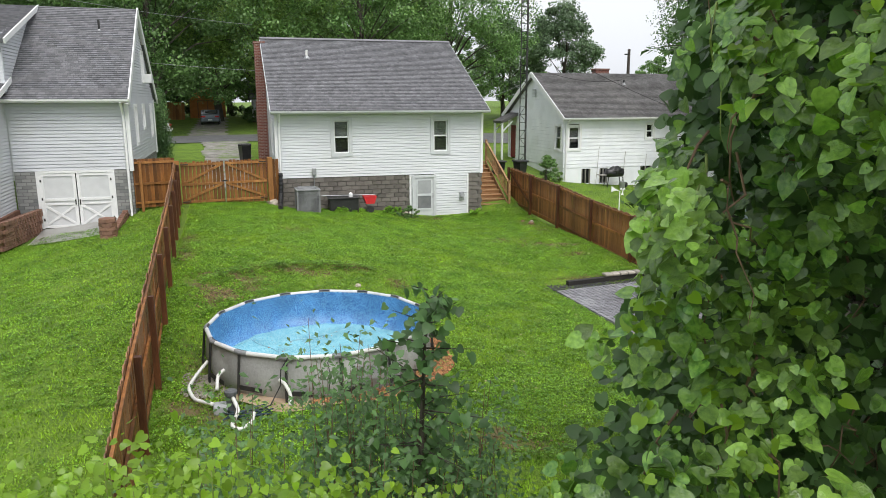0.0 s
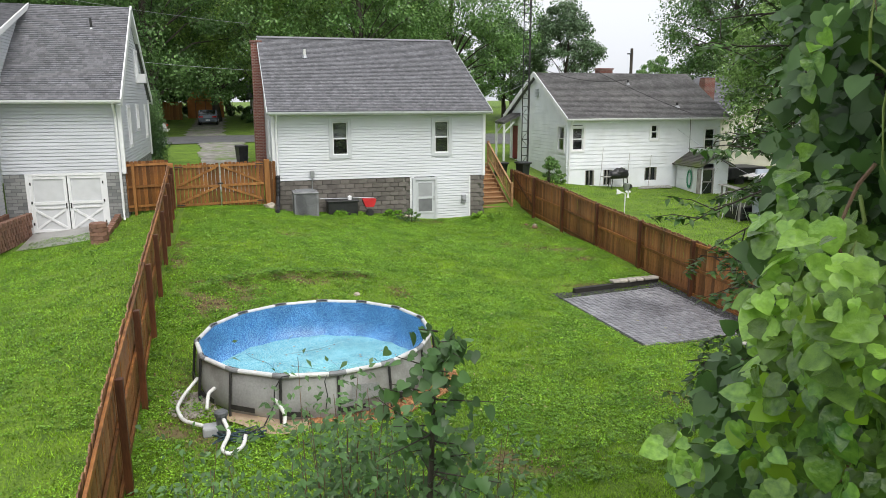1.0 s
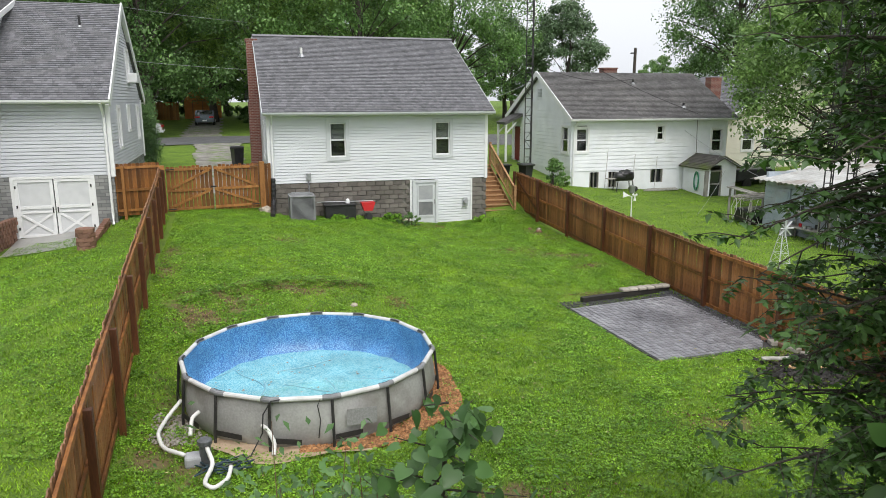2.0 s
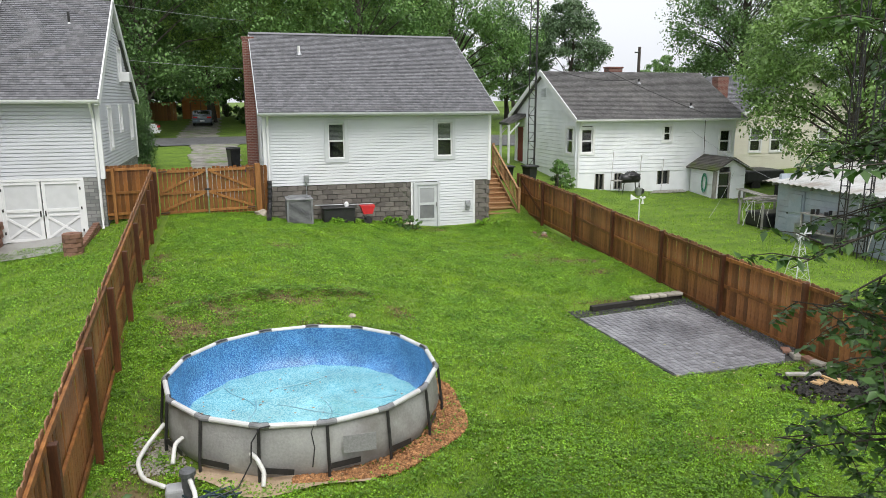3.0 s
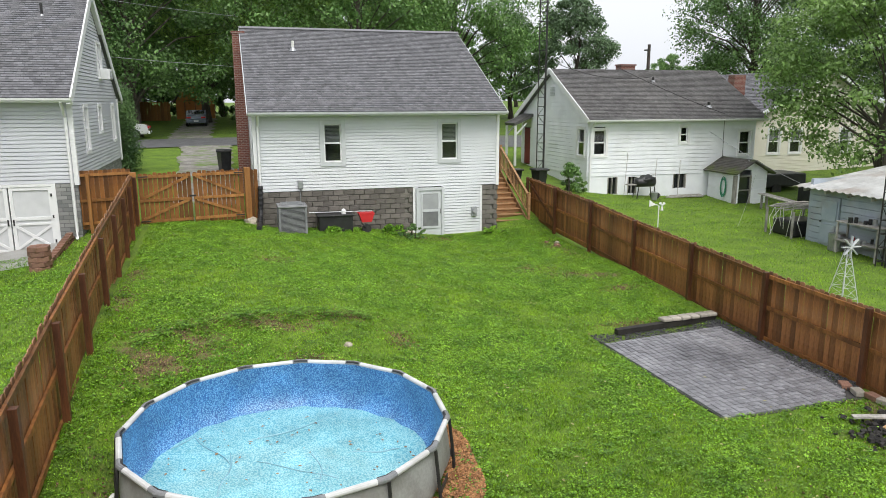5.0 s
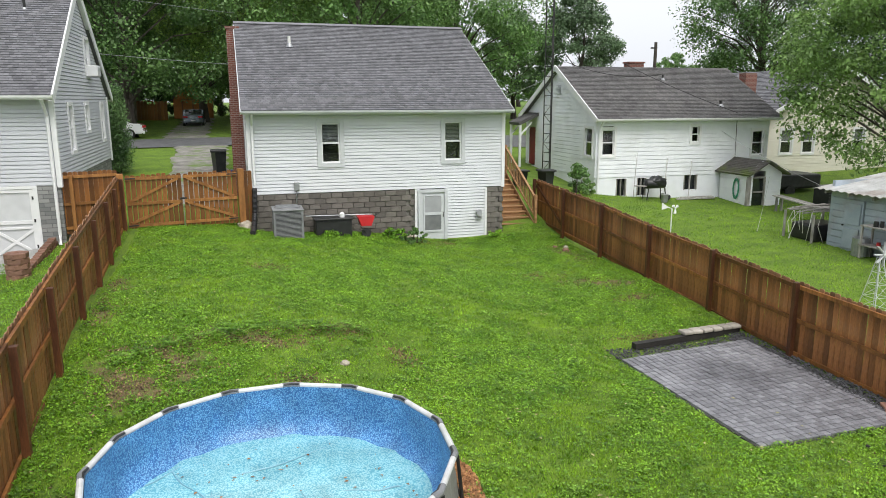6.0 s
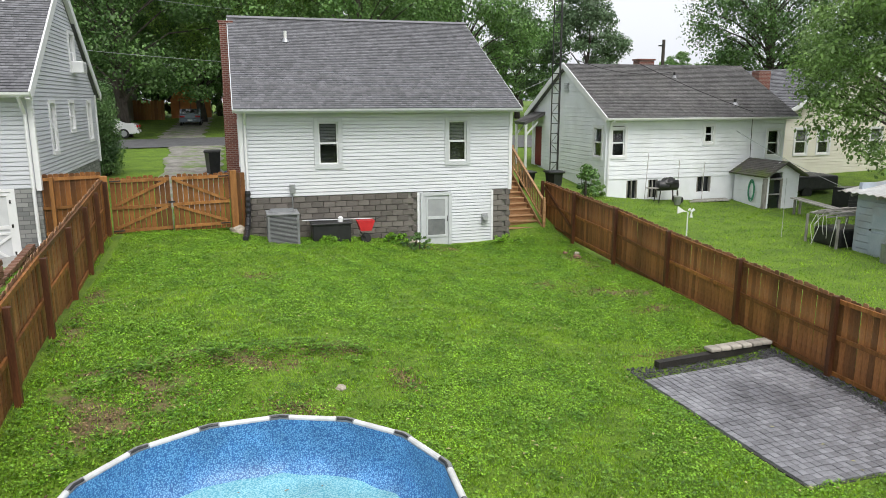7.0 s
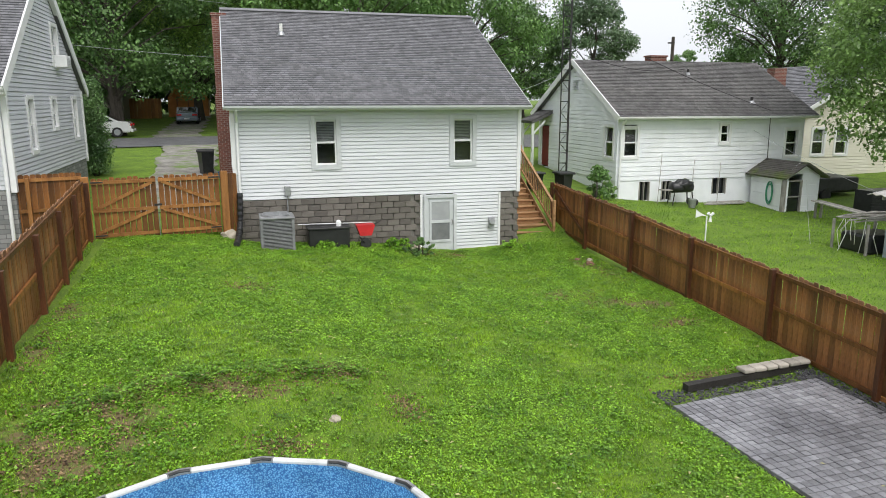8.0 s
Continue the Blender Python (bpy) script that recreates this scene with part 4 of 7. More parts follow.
part("door_frame", boxes((16.28, 16.06, 39.42, 39.5, -0.1, 1.5), (17.04, 17.12, 39.42, 39.5, -0.1, 1.5), (16.46, 17.04, 39.42, 39.5, 1.42, 1.5), (16.46, 17.04, 39.44, 39.5, 0.72, 0.78)), GREY_WOOD, cel)
shingle_roof(cel, (15.9, 39.1, 1.62), (15.9, 41.7, 1.62), (17.05, 41.7, 2.3), (17.05, 39.1, 2.3), MOSSY, thick=0.08)
shingle_roof(cel, (18.3, 39.1, 1.62), (18.3, 41.7, 1.62), (17.05, 41.7, 2.3), (17.05, 39.1, 2.3), MOSSY, thick=0.08)
hose = thing("garden_hose", (15.8, 40.3, 0.5), "coiled green garden hose on the wall", "hose")
for r in (0.33, 0.38, 0.43):
    part("coil", tube(bmesh.new(), [(16.14 - 0.02 * r, 40.3 + 0.5 * r * math.cos(a), 0.85 + 1.2 * r * math.sin(a)) for a in np.linspace(0, 6.28, 22)], 0.022, 6), GREEN_HOSE, hose)

# ---- blue-grey garage shed with tin roof ----
gar = thing("garden_shed", (14.8, 28, 0), "faded blue-grey shed with rusty corrugated tin roof", "shed")
part("wall", board_rows(facing_west(13.1), -0.4, 1.95, 0.24, lambda z: (23.5, 31.4), ((29.9, 30.75, -0.4, 1.75),), 0.01), SHED_BLUE, gar)
part("wall", board_rows(facing_north(31.4), -0.4, 2.3, 0.24, lambda z: (13.1, 17.5), (), 0.01), SHED_BLUE, gar)
part("wall", board_rows(facing_south(23.5), -0.4, 2.3, 0.24, lambda z: (13.1, 17.5), (), 0.01), SHED_BLUE, gar)
gdr = part("door", boxes((13.04, 13.1, 29.93, 30.72, -0.15, 1.72)), SHED_BLUE, gar, "panelled blue-grey door")
part("panel", boxes((13.0, 13.04, 30.0, 30.65, 0.85, 1.6), (13.0, 13.04, 30.0, 30.65, 0.0, 0.72), bevel=0.01), SHED_BLUE, gdr)
part("knob", tube(bmesh.new(), [(13.0, 30.66, 0.8), (12.95, 30.66, 0.8)], 0.03), DARK_METAL, gdr)
verts, faces = [], []
for k in range(160):
    y = 23.1 + k * 0.055
    h = 0.025 * math.sin(k * 1.1)
    verts += [(12.65, y, 1.98 + h), (17.8, y, 2.75 + h)]
    if k:
        faces.append((2 * k - 2, 2 * k, 2 * k + 1, 2 * k - 1))
tin = raw("roof", verts, faces, TIN, gar, "rusty corrugated tin roof")
sol = tin.modifiers.new("thickness", "SOLIDIFY")
sol.thickness = 0.02
for k in range(9):
    part("rafter", beam(bmesh.new(), (12.7, 23.3 + k * 1.0, 1.9), (17.6, 23.3 + k * 1.0, 2.64), 0.06, 0.1), GREY_WOOD, gar)


# ---- fences ----
def picket_mesh(w, t, h, material):
    """A dog-eared picket, foot at the origin."""
    e = w * 0.2
    return mesh_of("picket", prism(bmesh.new(), [(-w / 2, 0), (w / 2, 0), (w / 2, h - e), (w / 2 - e, h), (-w / 2 + e, h), (-w / 2, h - e)], "y", -t / 2, t / 2), material)


def along(points, s):
    """Place at arc length s on a plan polyline, and its heading."""
    for a, b in zip(points, points[1:]):
        d = (Vector(b) - Vector(a)).length
        if s <= d or b is points[-1]:
            return Vector(a).lerp(Vector(b), s / d), math.degrees(math.atan2(b[1] - a[1], b[0] - a[0]))
        s -= d


def long_fence(label, line, tops, height, post_ys, side, post_drop):
    """Pickets on the far side, rails and posts towards the yard. line: x by y; tops: z by y; side: +1 where the yard lies to the east."""
    def fx(y):
        return float(np.interp(y, *zip(*line)))

    def fz(y):
        return float(np.interp(y, *zip(*tops)))
    y0, y1 = post_ys[0], post_ys[-1]
    f = thing("fence", (fx(y0), y0, fz(y0) - height), label, "fence", "cedar fences of the yard")
    pk = [picket_mesh(0.131, 0.018, h, CEDAR) for h in (height - 0.02, height, height + 0.012)]
    y = y0
    while y < y1:
        x = fx(y)
        turn = math.degrees(math.atan2(1, (fx(y + 0.2) - fx(y - 0.2)) / 0.4))
        piece("picket", pk[random.randrange(3)], pose(x - side * 0.04, y, fz(y) - height + random.uniform(-0.008, 0.008), random.uniform(-0.4, 0.4), random.uniform(-0.5, 0.5), turn), f)
        y += 0.143
    for a, b in zip(post_ys, post_ys[1:]):
        for h in (0.16, height * 0.52, height - 0.11):
            part("rail", beam(bmesh.new(), (fx(a) + side * 0.01, a, fz(a) - height + h), (fx(b) + side * 0.01, b, fz(b) - height + h), 0.045, 0.09), CEDAR_GOLD, f)
    me = mesh_of("post", box(bmesh.new(), -0.055, 0.055, -0.055, 0.055, -0.25, height - post_drop, 0.006), POST)
    for y in post_ys:
        piece("post", me, pose(fx(y) + side * 0.085, y, fz(y) - height), f)
    return f, fx, fz


west_fence, wfx, wfz = long_fence("long red-brown cedar picket fence, wet, posts facing the yard",
                                  ((12, -10.5), (20, -10.63), (26, -10.76), (35.5, -11.17)),
                                  ((12, 0.85), (13.3, 1.08), (15.3, 1.45), (21, 2.03), (26, 2.44), (31, 2.62), (35.5, 2.82)), 1.9,
                                  (13.3, 16.0, 18.6, 21.2, 23.6, 26.1, 28.8, 31.3, 33.4, 35.4), 1, 0.12)
east_fence, efx, efz = long_fence("long red-brown cedar picket fence along the neighbour lawn",
                                  ((10, 4.42), (40, 4.42)), ((14, 0.9), (17.5, 1.0), (20.5, 1.08), (23.4, 1.14), (26.4, 1.29), (29.4, 1.45), (32.4, 1.68), (38.2, 1.96)), 1.82,
                                  (14.5, 17.45, 20.45, 23.4, 26.35, 29.35, 32.3, 35.25, 38.0), -1, 0.0)
part("brace", beam(bmesh.new(), (4.4, 35.4, 0.4), (4.4, 37.9, 1.7), 0.045, 0.1), POST, east_fence)

# short cedar panel and double gate between the houses
panel = thing("fence", (-12.4, 38, 0.5), "golden cedar fence panel joining the neighbour house", "fence", "cedar fences of the yard")
pm = picket_mesh(0.136, 0.018, 1.95, CEDAR_GOLD)
PANEL_TURN = math.degrees(math.atan2(0.5, 1.75))
for i in range(13):
    f = (i + 0.5) / 13
    piece("picket", pm, pose(-12.95 + 1.75 * f, 35.1 + 0.5 * f, 1.04 + random.uniform(-0.012, 0.012), 0, 0, PANEL_TURN), panel)
for z in (1.24, 2.0, 2.84):
    part("rail", beam(bmesh.new(), (-12.95, 35.06, z), (-11.2, 35.56, z), 0.04, 0.09), CEDAR_LIGHT, panel)
part("post", boxes((-12.5, -12.4, 35.08, 35.18, 0.6, 2.9), bevel=0.006), CEDAR_LIGHT, panel)
gate = thing("gate", (-9.4, 38, 0.6), "golden cedar double gate with diagonal braces, closed", "gate")
for x in (-11.2, -7.56):
    part("post", boxes((x - 0.1, x + 0.1, 37.9, 38.06, 0.2, 2.6), bevel=0.01), CEDAR_LIGHT, gate)
gm = [picket_mesh(0.128, 0.018, h, CEDAR_GOLD) for h in (1.88, 1.91, 1.94)]
for k, (a, b) in enumerate(((-11.06, -9.42), (-9.36, -7.7))):
    leaf = part("gate_leaf", boxes((a, b, 37.98, 38.02, 0.74, 0.84), (a, b, 37.98, 38.02, 1.5, 1.6), (a, b, 37.98, 38.02, 2.36, 2.46)), CEDAR_LIGHT, gate)
    out, inn = (a, b) if k == 0 else (b, a)
    s = 0.1 if k == 0 else -0.1
    for z0, z1 in ((0.88, 1.5), (1.62, 2.36)):
        part("brace", beam(bmesh.new(), (out + s, 37.995, z0), (inn - s, 37.995, z1), 0.03, 0.09), CEDAR_LIGHT, leaf)
    n = int((b - a) / 0.143)
    for i in range(n):
        piece("picket", gm[random.randrange(3)], pose(a + 0.08 + i * (b - a - 0.14) / (n - 1), 38.035, 0.62), leaf)
    for z in (0.76, 2.38):
        part("hinge", boxes((min(out, out + s * 3), max(out, out + s * 3), 37.965, 37.978, z + 0.02, z + 0.06)), DARK_METAL, leaf, "black strap hinge")
part("latch", boxes((-9.5, -9.3, 37.95, 37.978, 1.62, 1.68)), DARK_METAL, gate, "black gate latch")
part("drop_rod", tube(bmesh.new(), [(-9.4, 37.96, 0.6), (-9.4, 37.96, 1.4)], 0.012, 6), FLASH, gate)
for x in (-7.4, -7.26):
    piece("picket", gm[1], pose(x, 38.0, 0.6), gate)
gate.matrix_basis = pose(-9.29, 36.0, 0.95, 0, 0, 12.2) @ Matrix.Diagonal((1.05, 1, 0.95, 1))

# ---- above-ground pool ----
PX, PY, PR, PT, PB, PN = -7.28, 19.8, 2.38, 0.53, -0.3, 15
pool = thing("swimming_pool", (PX, PY, PB), "round steel-frame pool with grey wall and blue mosaic liner, nearly empty", "swimming pool")
ang = [2 * math.pi * (k + 0.35) / PN for k in range(PN)]


def ring(r, z, n=90, wave=0.0):
    out = []
    for k in range(n):
        a = 2 * math.pi * k / n
        f = (a / (2 * math.pi) * PN - 0.35) % 1
        flat = math.cos(math.pi / PN) / math.cos((f - 0.5) * 2 * math.pi / PN)
        rr = r * flat + wave * math.sin(a * 11 + z * 7) * 0.6 + wave * math.sin(a * 23 + 1)
        out.append((PX + rr * math.cos(a), PY + rr * math.sin(a), z))
    return out


def skin(rings, material, name, label=""):
    n = len(rings[0])
    verts = [v for r in rings for v in r]
    faces = [(i * n + k, i * n + (k + 1) % n, (i + 1) * n + (k + 1) % n, (i + 1) * n + k) for i in range(len(rings) - 1) for k in range(n)]
    ob = raw(name, verts, faces, material, pool, label)
    ob.data.polygons.foreach_set("use_smooth", [True] * len(faces))
    return ob


skin([ring(PR - 0.03, PT), ring(PR + 0.02, PT - 0.3, wave=0.006), ring(PR + 0.04, PT - 0.6, wave=0.012), ring(PR - 0.02, PB + 0.05, wave=0.015), ring(PR - 0.06, PB - 0.03)],
     POOL_WALL, "wall", "stained grey fabric wall")
skin([ring(PR - 0.05, PT + 0.01), ring(PR - 0.03, PT - 0.2, wave=0.004), ring(PR - 0.02, PT - 0.42, wave=0.014), ring(PR - 0.06, PB + 0.16, wave=0.02), ring(PR - 0.2, PB + 0.05, wave=0.02)],
     LINER, "liner", "blue pebble-mosaic vinyl liner")
fl = []
for r in np.linspace(PR - 0.17, 0.0, 14).tolist():
    fl.append([(x, y, PB + 0.058 + 0.01 * math.sin(3 * x + 1.7 * y) * math.sin(2.3 * y)) for x, y, _ in ring(max(r, 0.01), 0, wave=0.012 if r > 1.8 else 0)])
skin(fl, LINER_FLOOR, "liner_floor", "wrinkled pale aqua liner floor")
for k in range(PN):
    a, b = ang[k], ang[(k + 1) % PN]
    p, q = Vector((PX + PR * math.cos(a), PY + PR * math.sin(a), PT + 0.02)), Vector((PX + PR * math.cos(b), PY + PR * math.sin(b), PT + 0.02))
    part("rim_rail", tube(bmesh.new(), [p.lerp(q, 0.05), p.lerp(q, 0.95)], 0.043, 10), POOL_RIM, pool)
    d = (q - p).normalized() * 0.15
    e = (p - Vector((PX + PR * math.cos(ang[k - 1]), PY + PR * math.sin(ang[k - 1]), PT + 0.02))).normalized() * 0.15
    j = part("joint", tube(bmesh.new(), [p - e, p, p + d], 0.048, 10), surface("dark_joint", (0.15, 0.155, 0.16), (0.24, 0.245, 0.25), 6, 0.45, 0.1, 40) if k == 0 else bpy.data.materials["dark_joint"], pool)
    out = Vector((math.cos(a), math.sin(a), 0))
    part("slot", tube(bmesh.new(), [p - e * 0.85 - out * 0.026 + Vector((0, 0, 0.024)), p - out * 0.028 + Vector((0, 0, 0.026)), p + d * 0.85 - out * 0.026 + Vector((0, 0, 0.024))], 0.021, 8), DARK_METAL, j, "black slot of the rail clasp")
    foot = p + out * 0.1
    leg = part("leg", tube(bmesh.new(), [p + out * 0.03 - Vector((0, 0, 0.03)), foot - Vector((0, 0, 0.7)), foot - Vector((0, 0, 0.86))], 0.026, 8), DARK_METAL, pool)
    m = (p + q) / 2 + (out + Vector((math.cos(b), math.sin(b), 0))) * 0.03
    part("strap", beam(bmesh.new(), foot + Vector((0, 0, -0.66)) + d * 0.2, foot + Vector((0, 0, -0.72 + 0.04 * (k % 2))) + d * 3.4, 0.012, 0.09), DARK_METAL, pool)
lab = part("care_label", boxes((-6.95, -6.45, 17.36, 17.366, 0.05, 0.33)), surface("faded_label", (0.22, 0.22, 0.22), (0.3, 0.3, 0.3), 30, 0.6, 0, 60), pool, "faded grey printed care panel")
FOLD = surface("aqua_liner_fold", (0.16, 0.36, 0.44), (0.24, 0.46, 0.54), 8, 0.3, 0.1, 40)
for a, b in (((-7.73, 20.08), (-6.61, 19.18)), ((-8.71, 21.28), (-8.18, 20.05)), ((-7.88, 20.8), (-6.37, 21.34)), ((-6.92, 20.09), (-6.86, 19.13)), ((-8.3, 19.2), (-8.17, 20.46)),
             ((-9.08, 20.87), (-8.65, 21.34)), ((-6.4, 19.95), (-5.5, 19.85)), ((-7.2, 18.2), (-6.2, 18.9))):
    pts = [(a[0] + (b[0] - a[0]) * f + 0.05 * math.sin(5 * f + a[0]), a[1] + (b[1] - a[1]) * f + 0.04 * math.sin(7 * f + a[1]), PB + 0.062) for f in np.linspace(0, 1, 10).tolist()]
    part("liner_fold", tube(bmesh.new(), pts, [0.004] + [0.013] * 8 + [0.004], 6, False), FOLD, pool, "raised fold in the liner floor")
WATER = glass_pane("clear_shallow_water")
WATER.node_tree.nodes["Principled BSDF"].inputs["IOR"].default_value = 1.33
WATER.node_tree.nodes["Principled BSDF"].inputs["Base Color"].default_value = (0.93, 0.98, 1, 1)
wv = [(PX + 0.05, 18.75, PB + 0.078)]
for k in range(64):
    c = 2 * math.pi * k / 64
    r = 1.62 + 0.05 * math.sin(3 * c) + 0.03 * math.sin(8 * c)
    x, y = PX + 0.05 + r * math.cos(c), 18.75 + 1.3 * (1 + 0.03 * math.sin(5 * c)) * math.sin(c)
    q = math.hypot(x - PX, y - PY)
    lim = min(1.0, (PR - 0.2) / q)
    wv.append((PX + (x - PX) * lim, PY + (y - PY) * lim, PB + 0.078))
puddle = raw("rain_water", wv, [(0, k, k % 64 + 1) for k in range(1, 65)], WATER)
puddle.visible_shadow = False
tagged(puddle, "shallow clear rain water on the pool floor", "water", kind="stuff")
dr_rng = random.Random(3)
vv, ff = [], []
for k in range(70):
    r, a = 2.0 * math.sqrt(dr_rng.random()), dr_rng.random() * 6.28
    x, y, s, t = PX + r * math.cos(a), PY + r * math.sin(a), dr_rng.uniform(0.015, 0.045), dr_rng.random() * 6.28
    b = len(vv)
    vv += [(x + s * math.cos(t), y + s * math.sin(t), PB + 0.075), (x + 0.5 * s * math.cos(t + 1.6), y + 0.5 * s * math.sin(t + 1.6), PB + 0.085),
           (x - s * math.cos(t), y - s * math.sin(t), PB + 0.075), (x - 0.5 * s * math.cos(t + 1.6), y - 0.5 * s * math.sin(t + 1.6), PB + 0.078)]
    ff.append((b, b + 1, b + 2, b + 3))
tagged(raw("fallen_leaves", vv, ff, DEBRIS), "brown wet leaves lying on the pool floor", "leaves", kind="stuff")
pump = thing("pool_pump", (-9.35, 17.45, -0.3), "grey pool filter pump with white hoses and tangled cord", "pump")
part("body", boxes((-9.5, -9.22, 17.34, 17.6, -0.34, -0.15), bevel=0.04), GREY_PLASTIC, pump)
part("filter_can", tube(bmesh.new(), [(-9.18, 17.4, -0.32), (-9.18, 17.4, 0.02), (-9.18, 17.4, 0.04), (-9.18, 17.4, 0.1), (-9.18, 17.4, 0.13)], [0.09, 0.09, 0.115, 0.115, 0.07], 16), surface("dark_grey_plastic", (0.07, 0.075, 0.08), (0.12, 0.125, 0.13), 5, 0.45, 0, 40), pump)
for pts in ([(-9.62, 19.1, 0.1), (-9.85, 18.9, -0.1), (-9.98, 18.4, -0.16), (-9.85, 17.9, -0.2), (-9.5, 17.5, -0.16)],
            [(-9.15, 17.32, 0.0), (-9.05, 17.0, -0.12), (-9.2, 16.7, -0.26), (-9.05, 16.55, -0.28), (-8.85, 16.75, -0.27), (-8.8, 17.0, -0.2)],
            [(-8.3, 17.62, 0.12), (-8.22, 17.5, 0.1), (-8.12, 17.4, -0.1), (-8.15, 17.3, -0.27)],
            [(-9.3, 18.5, 0.1), (-9.42, 18.4, 0.05), (-9.45, 18.2, -0.18)]):
    fine_pts = [Vector(a).lerp(Vector(b), k / 7) for a, b in zip(pts, pts[1:]) for k in range(7)] + [Vector(pts[-1])]
    for _ in range(4):
        fine_pts = [fine_pts[0]] + [(fine_pts[i - 1] + fine_pts[i] * 2 + fine_pts[i + 1]) / 4 for i in range(1, len(fine_pts) - 1)] + [fine_pts[-1]]
    part("hose", tube(bmesh.new(), fine_pts, [0.032 + 0.004 * (i % 2) for i in range(len(fine_pts))], 10), HOSE, pump, "white ribbed hose", smooth=True)
tang = random.Random(8)
pts = [Vector((-8.9 + 0.35 * math.sin(k * 1.3) + tang.uniform(-0.15, 0.15), 17.1 + 0.22 * math.cos(k * 1.9) + tang.uniform(-0.1, 0.1), -0.25 + 0.04 * math.sin(k))) for k in range(26)]
part("cord", tube(bmesh.new(), pts, 0.014, 6), surface("teal_cord", (0.01, 0.03, 0.04), (0.03, 0.06, 0.075), 5, 0.5, 0, 40), pump, "tangled dark cord")
part("cable", tube(bmesh.new(), [(-8.0, 17.5, 0.58), (-8.15, 17.42, 0.6), (-8.28, 17.4, 0.4), (-8.3, 17.38, 0.1), (-8.5, 17.25, -0.2), (-8.9, 17.1, -0.24)], 0.012, 6), BLACK_PLASTIC, pump)
part("cable", tube(bmesh.new(), [(-7.35, 17.43, 0.58), (-7.42, 17.38, 0.45), (-7.38, 17.36, 0.2), (-7.42, 17.36, -0.1)], 0.009, 6), BLACK_PLASTIC, pump)


def chips(name, count, where, size, material, label, category, seed=1, lift=0.02):
    """Loose chips strewn over the land: each a small tilted block."""
    r = random.Random(seed)
    v, f = [], []
    while len(v) < count * 8:
        x, y = where(r)
        s = r.uniform(0.5, 1.0) * size
        m = Matrix.LocRotScale((x, y, gz(x, y) + lift + r.random() * size * 0.5), Euler((r.uniform(-0.6, 0.6), r.uniform(-0.6, 0.6), r.random() * 6.3)), (s, s * r.uniform(0.35, 0.8), s * r.uniform(0.25, 0.6)))
        b = len(v)
        v += [tuple(m @ Vector(c)) for c in ((-.5, -.5, -.5), (.5, -.5, -.5), (.5, .5, -.5), (-.5, .5, -.5), (-.4, -.4, .5), (.4, -.4, .5), (.4, .4, .5), (-.4, .4, .5))]
        f += [tuple(b + i for i in q) for q in ((4, 5, 6, 7), (0, 1, 5, 4), (1, 2, 6, 5), (2, 3, 7, 6), (3, 0, 4, 7))]
    return tagged(raw(name, v, f, material), label, category, kind="stuff")


def around_pool(r):
    a = r.uniform(-1.75, 0.5)
    w = 0.44 * (1 - ((a + 0.55) / 1.25) ** 2) + 0.08 + 0.06 * math.sin(9 * a)
    q = PR - 0.1 + (0.12 + max(w, 0.05)) * math.sqrt(r.random())
    return PX + q * math.cos(a), PY + q * math.sin(a)


chips("mulch", 8500, around_pool, 0.06, MULCH, "orange wood mulch heaped beside the pool", "mulch", 5, 0.03)
sand_a = np.linspace(math.radians(222), math.radians(285), 16)
patch("sand", [(PX + (PR - 0.1) * math.cos(a), PY + (PR - 0.1) * math.sin(a)) for a in sand_a],
      [(PX + (PR + 0.42 + 0.14 * math.sin(a * 9)) * math.cos(a), PY + (PR + 0.42 + 0.14 * math.sin(a * 9)) * math.sin(a)) for a in sand_a], SAND, "damp sand spilling from under the pool", "sand", 0.045, 6, "stuff")
chips("gravel", 500, lambda r: (PX + (PR + 0.05 + 0.45 * r.random()) * math.cos(3.3 + 0.5 * r.random()), PY + (PR + 0.05 + 0.45 * r.random()) * math.sin(3.3 + 0.5 * r.random())), 0.06, CAP_STONE, "pale pebbles beside the pool", "gravel", 6)

# ---- paved pad with edging ----
patio = thing("patio", (2.4, 22.2, -0.62), "wet grey square pavers laid as a patio beside the fence", "patio", kind="structure")


def pad(u, v, lift=0.0):
    """u, v from 0 to 1 over the paved pad; it lies level but for a slight fall."""
    a, b, c, d = Vector((0.55, 24.3)), Vector((4.12, 24.62)), Vector((4.0, 20.05)), Vector((0.72, 20.0))
    p = a.lerp(b, u).lerp(d.lerp(c, u), v)
    return Vector((p.x, p.y, -0.585 - 0.03 * v + 0.02 * u + lift))


part("bed", prism(bmesh.new(), [tuple(pad(u, v).xy) for u, v in ((-0.01, -0.01), (1.01, -0.01), (1.01, 1.01), (-0.01, 1.01))], "z", -0.95, -0.645), PAVER_BED, patio, "dark joint bed")
GRAVEL_STRIP = chips("gravel", 2600, lambda r: (r.uniform(3.9, 4.36), r.uniform(20.4, 25.0)) if r.random() < 0.7 else (r.uniform(0.5, 4.3), r.uniform(24.35, 24.95)), 0.06, GRAVEL_DARK, "black wet gravel edging the patio", "gravel", 9, 0.05)
tim = thing("landscape_timber", (2.0, 24.95, -0.6), "wet black timber edging the patio", "timber")
part("timber", beam(bmesh.new(), (1.2, 24.85, -0.53), (4.3, 25.12, -0.5), 0.17, 0.14), TIMBER, tim)
cap = mesh_of("stone", box(bmesh.new(), -0.13, 0.13, -0.15, 0.15, -0.045, 0.045, 0.03), CAP_STONE)
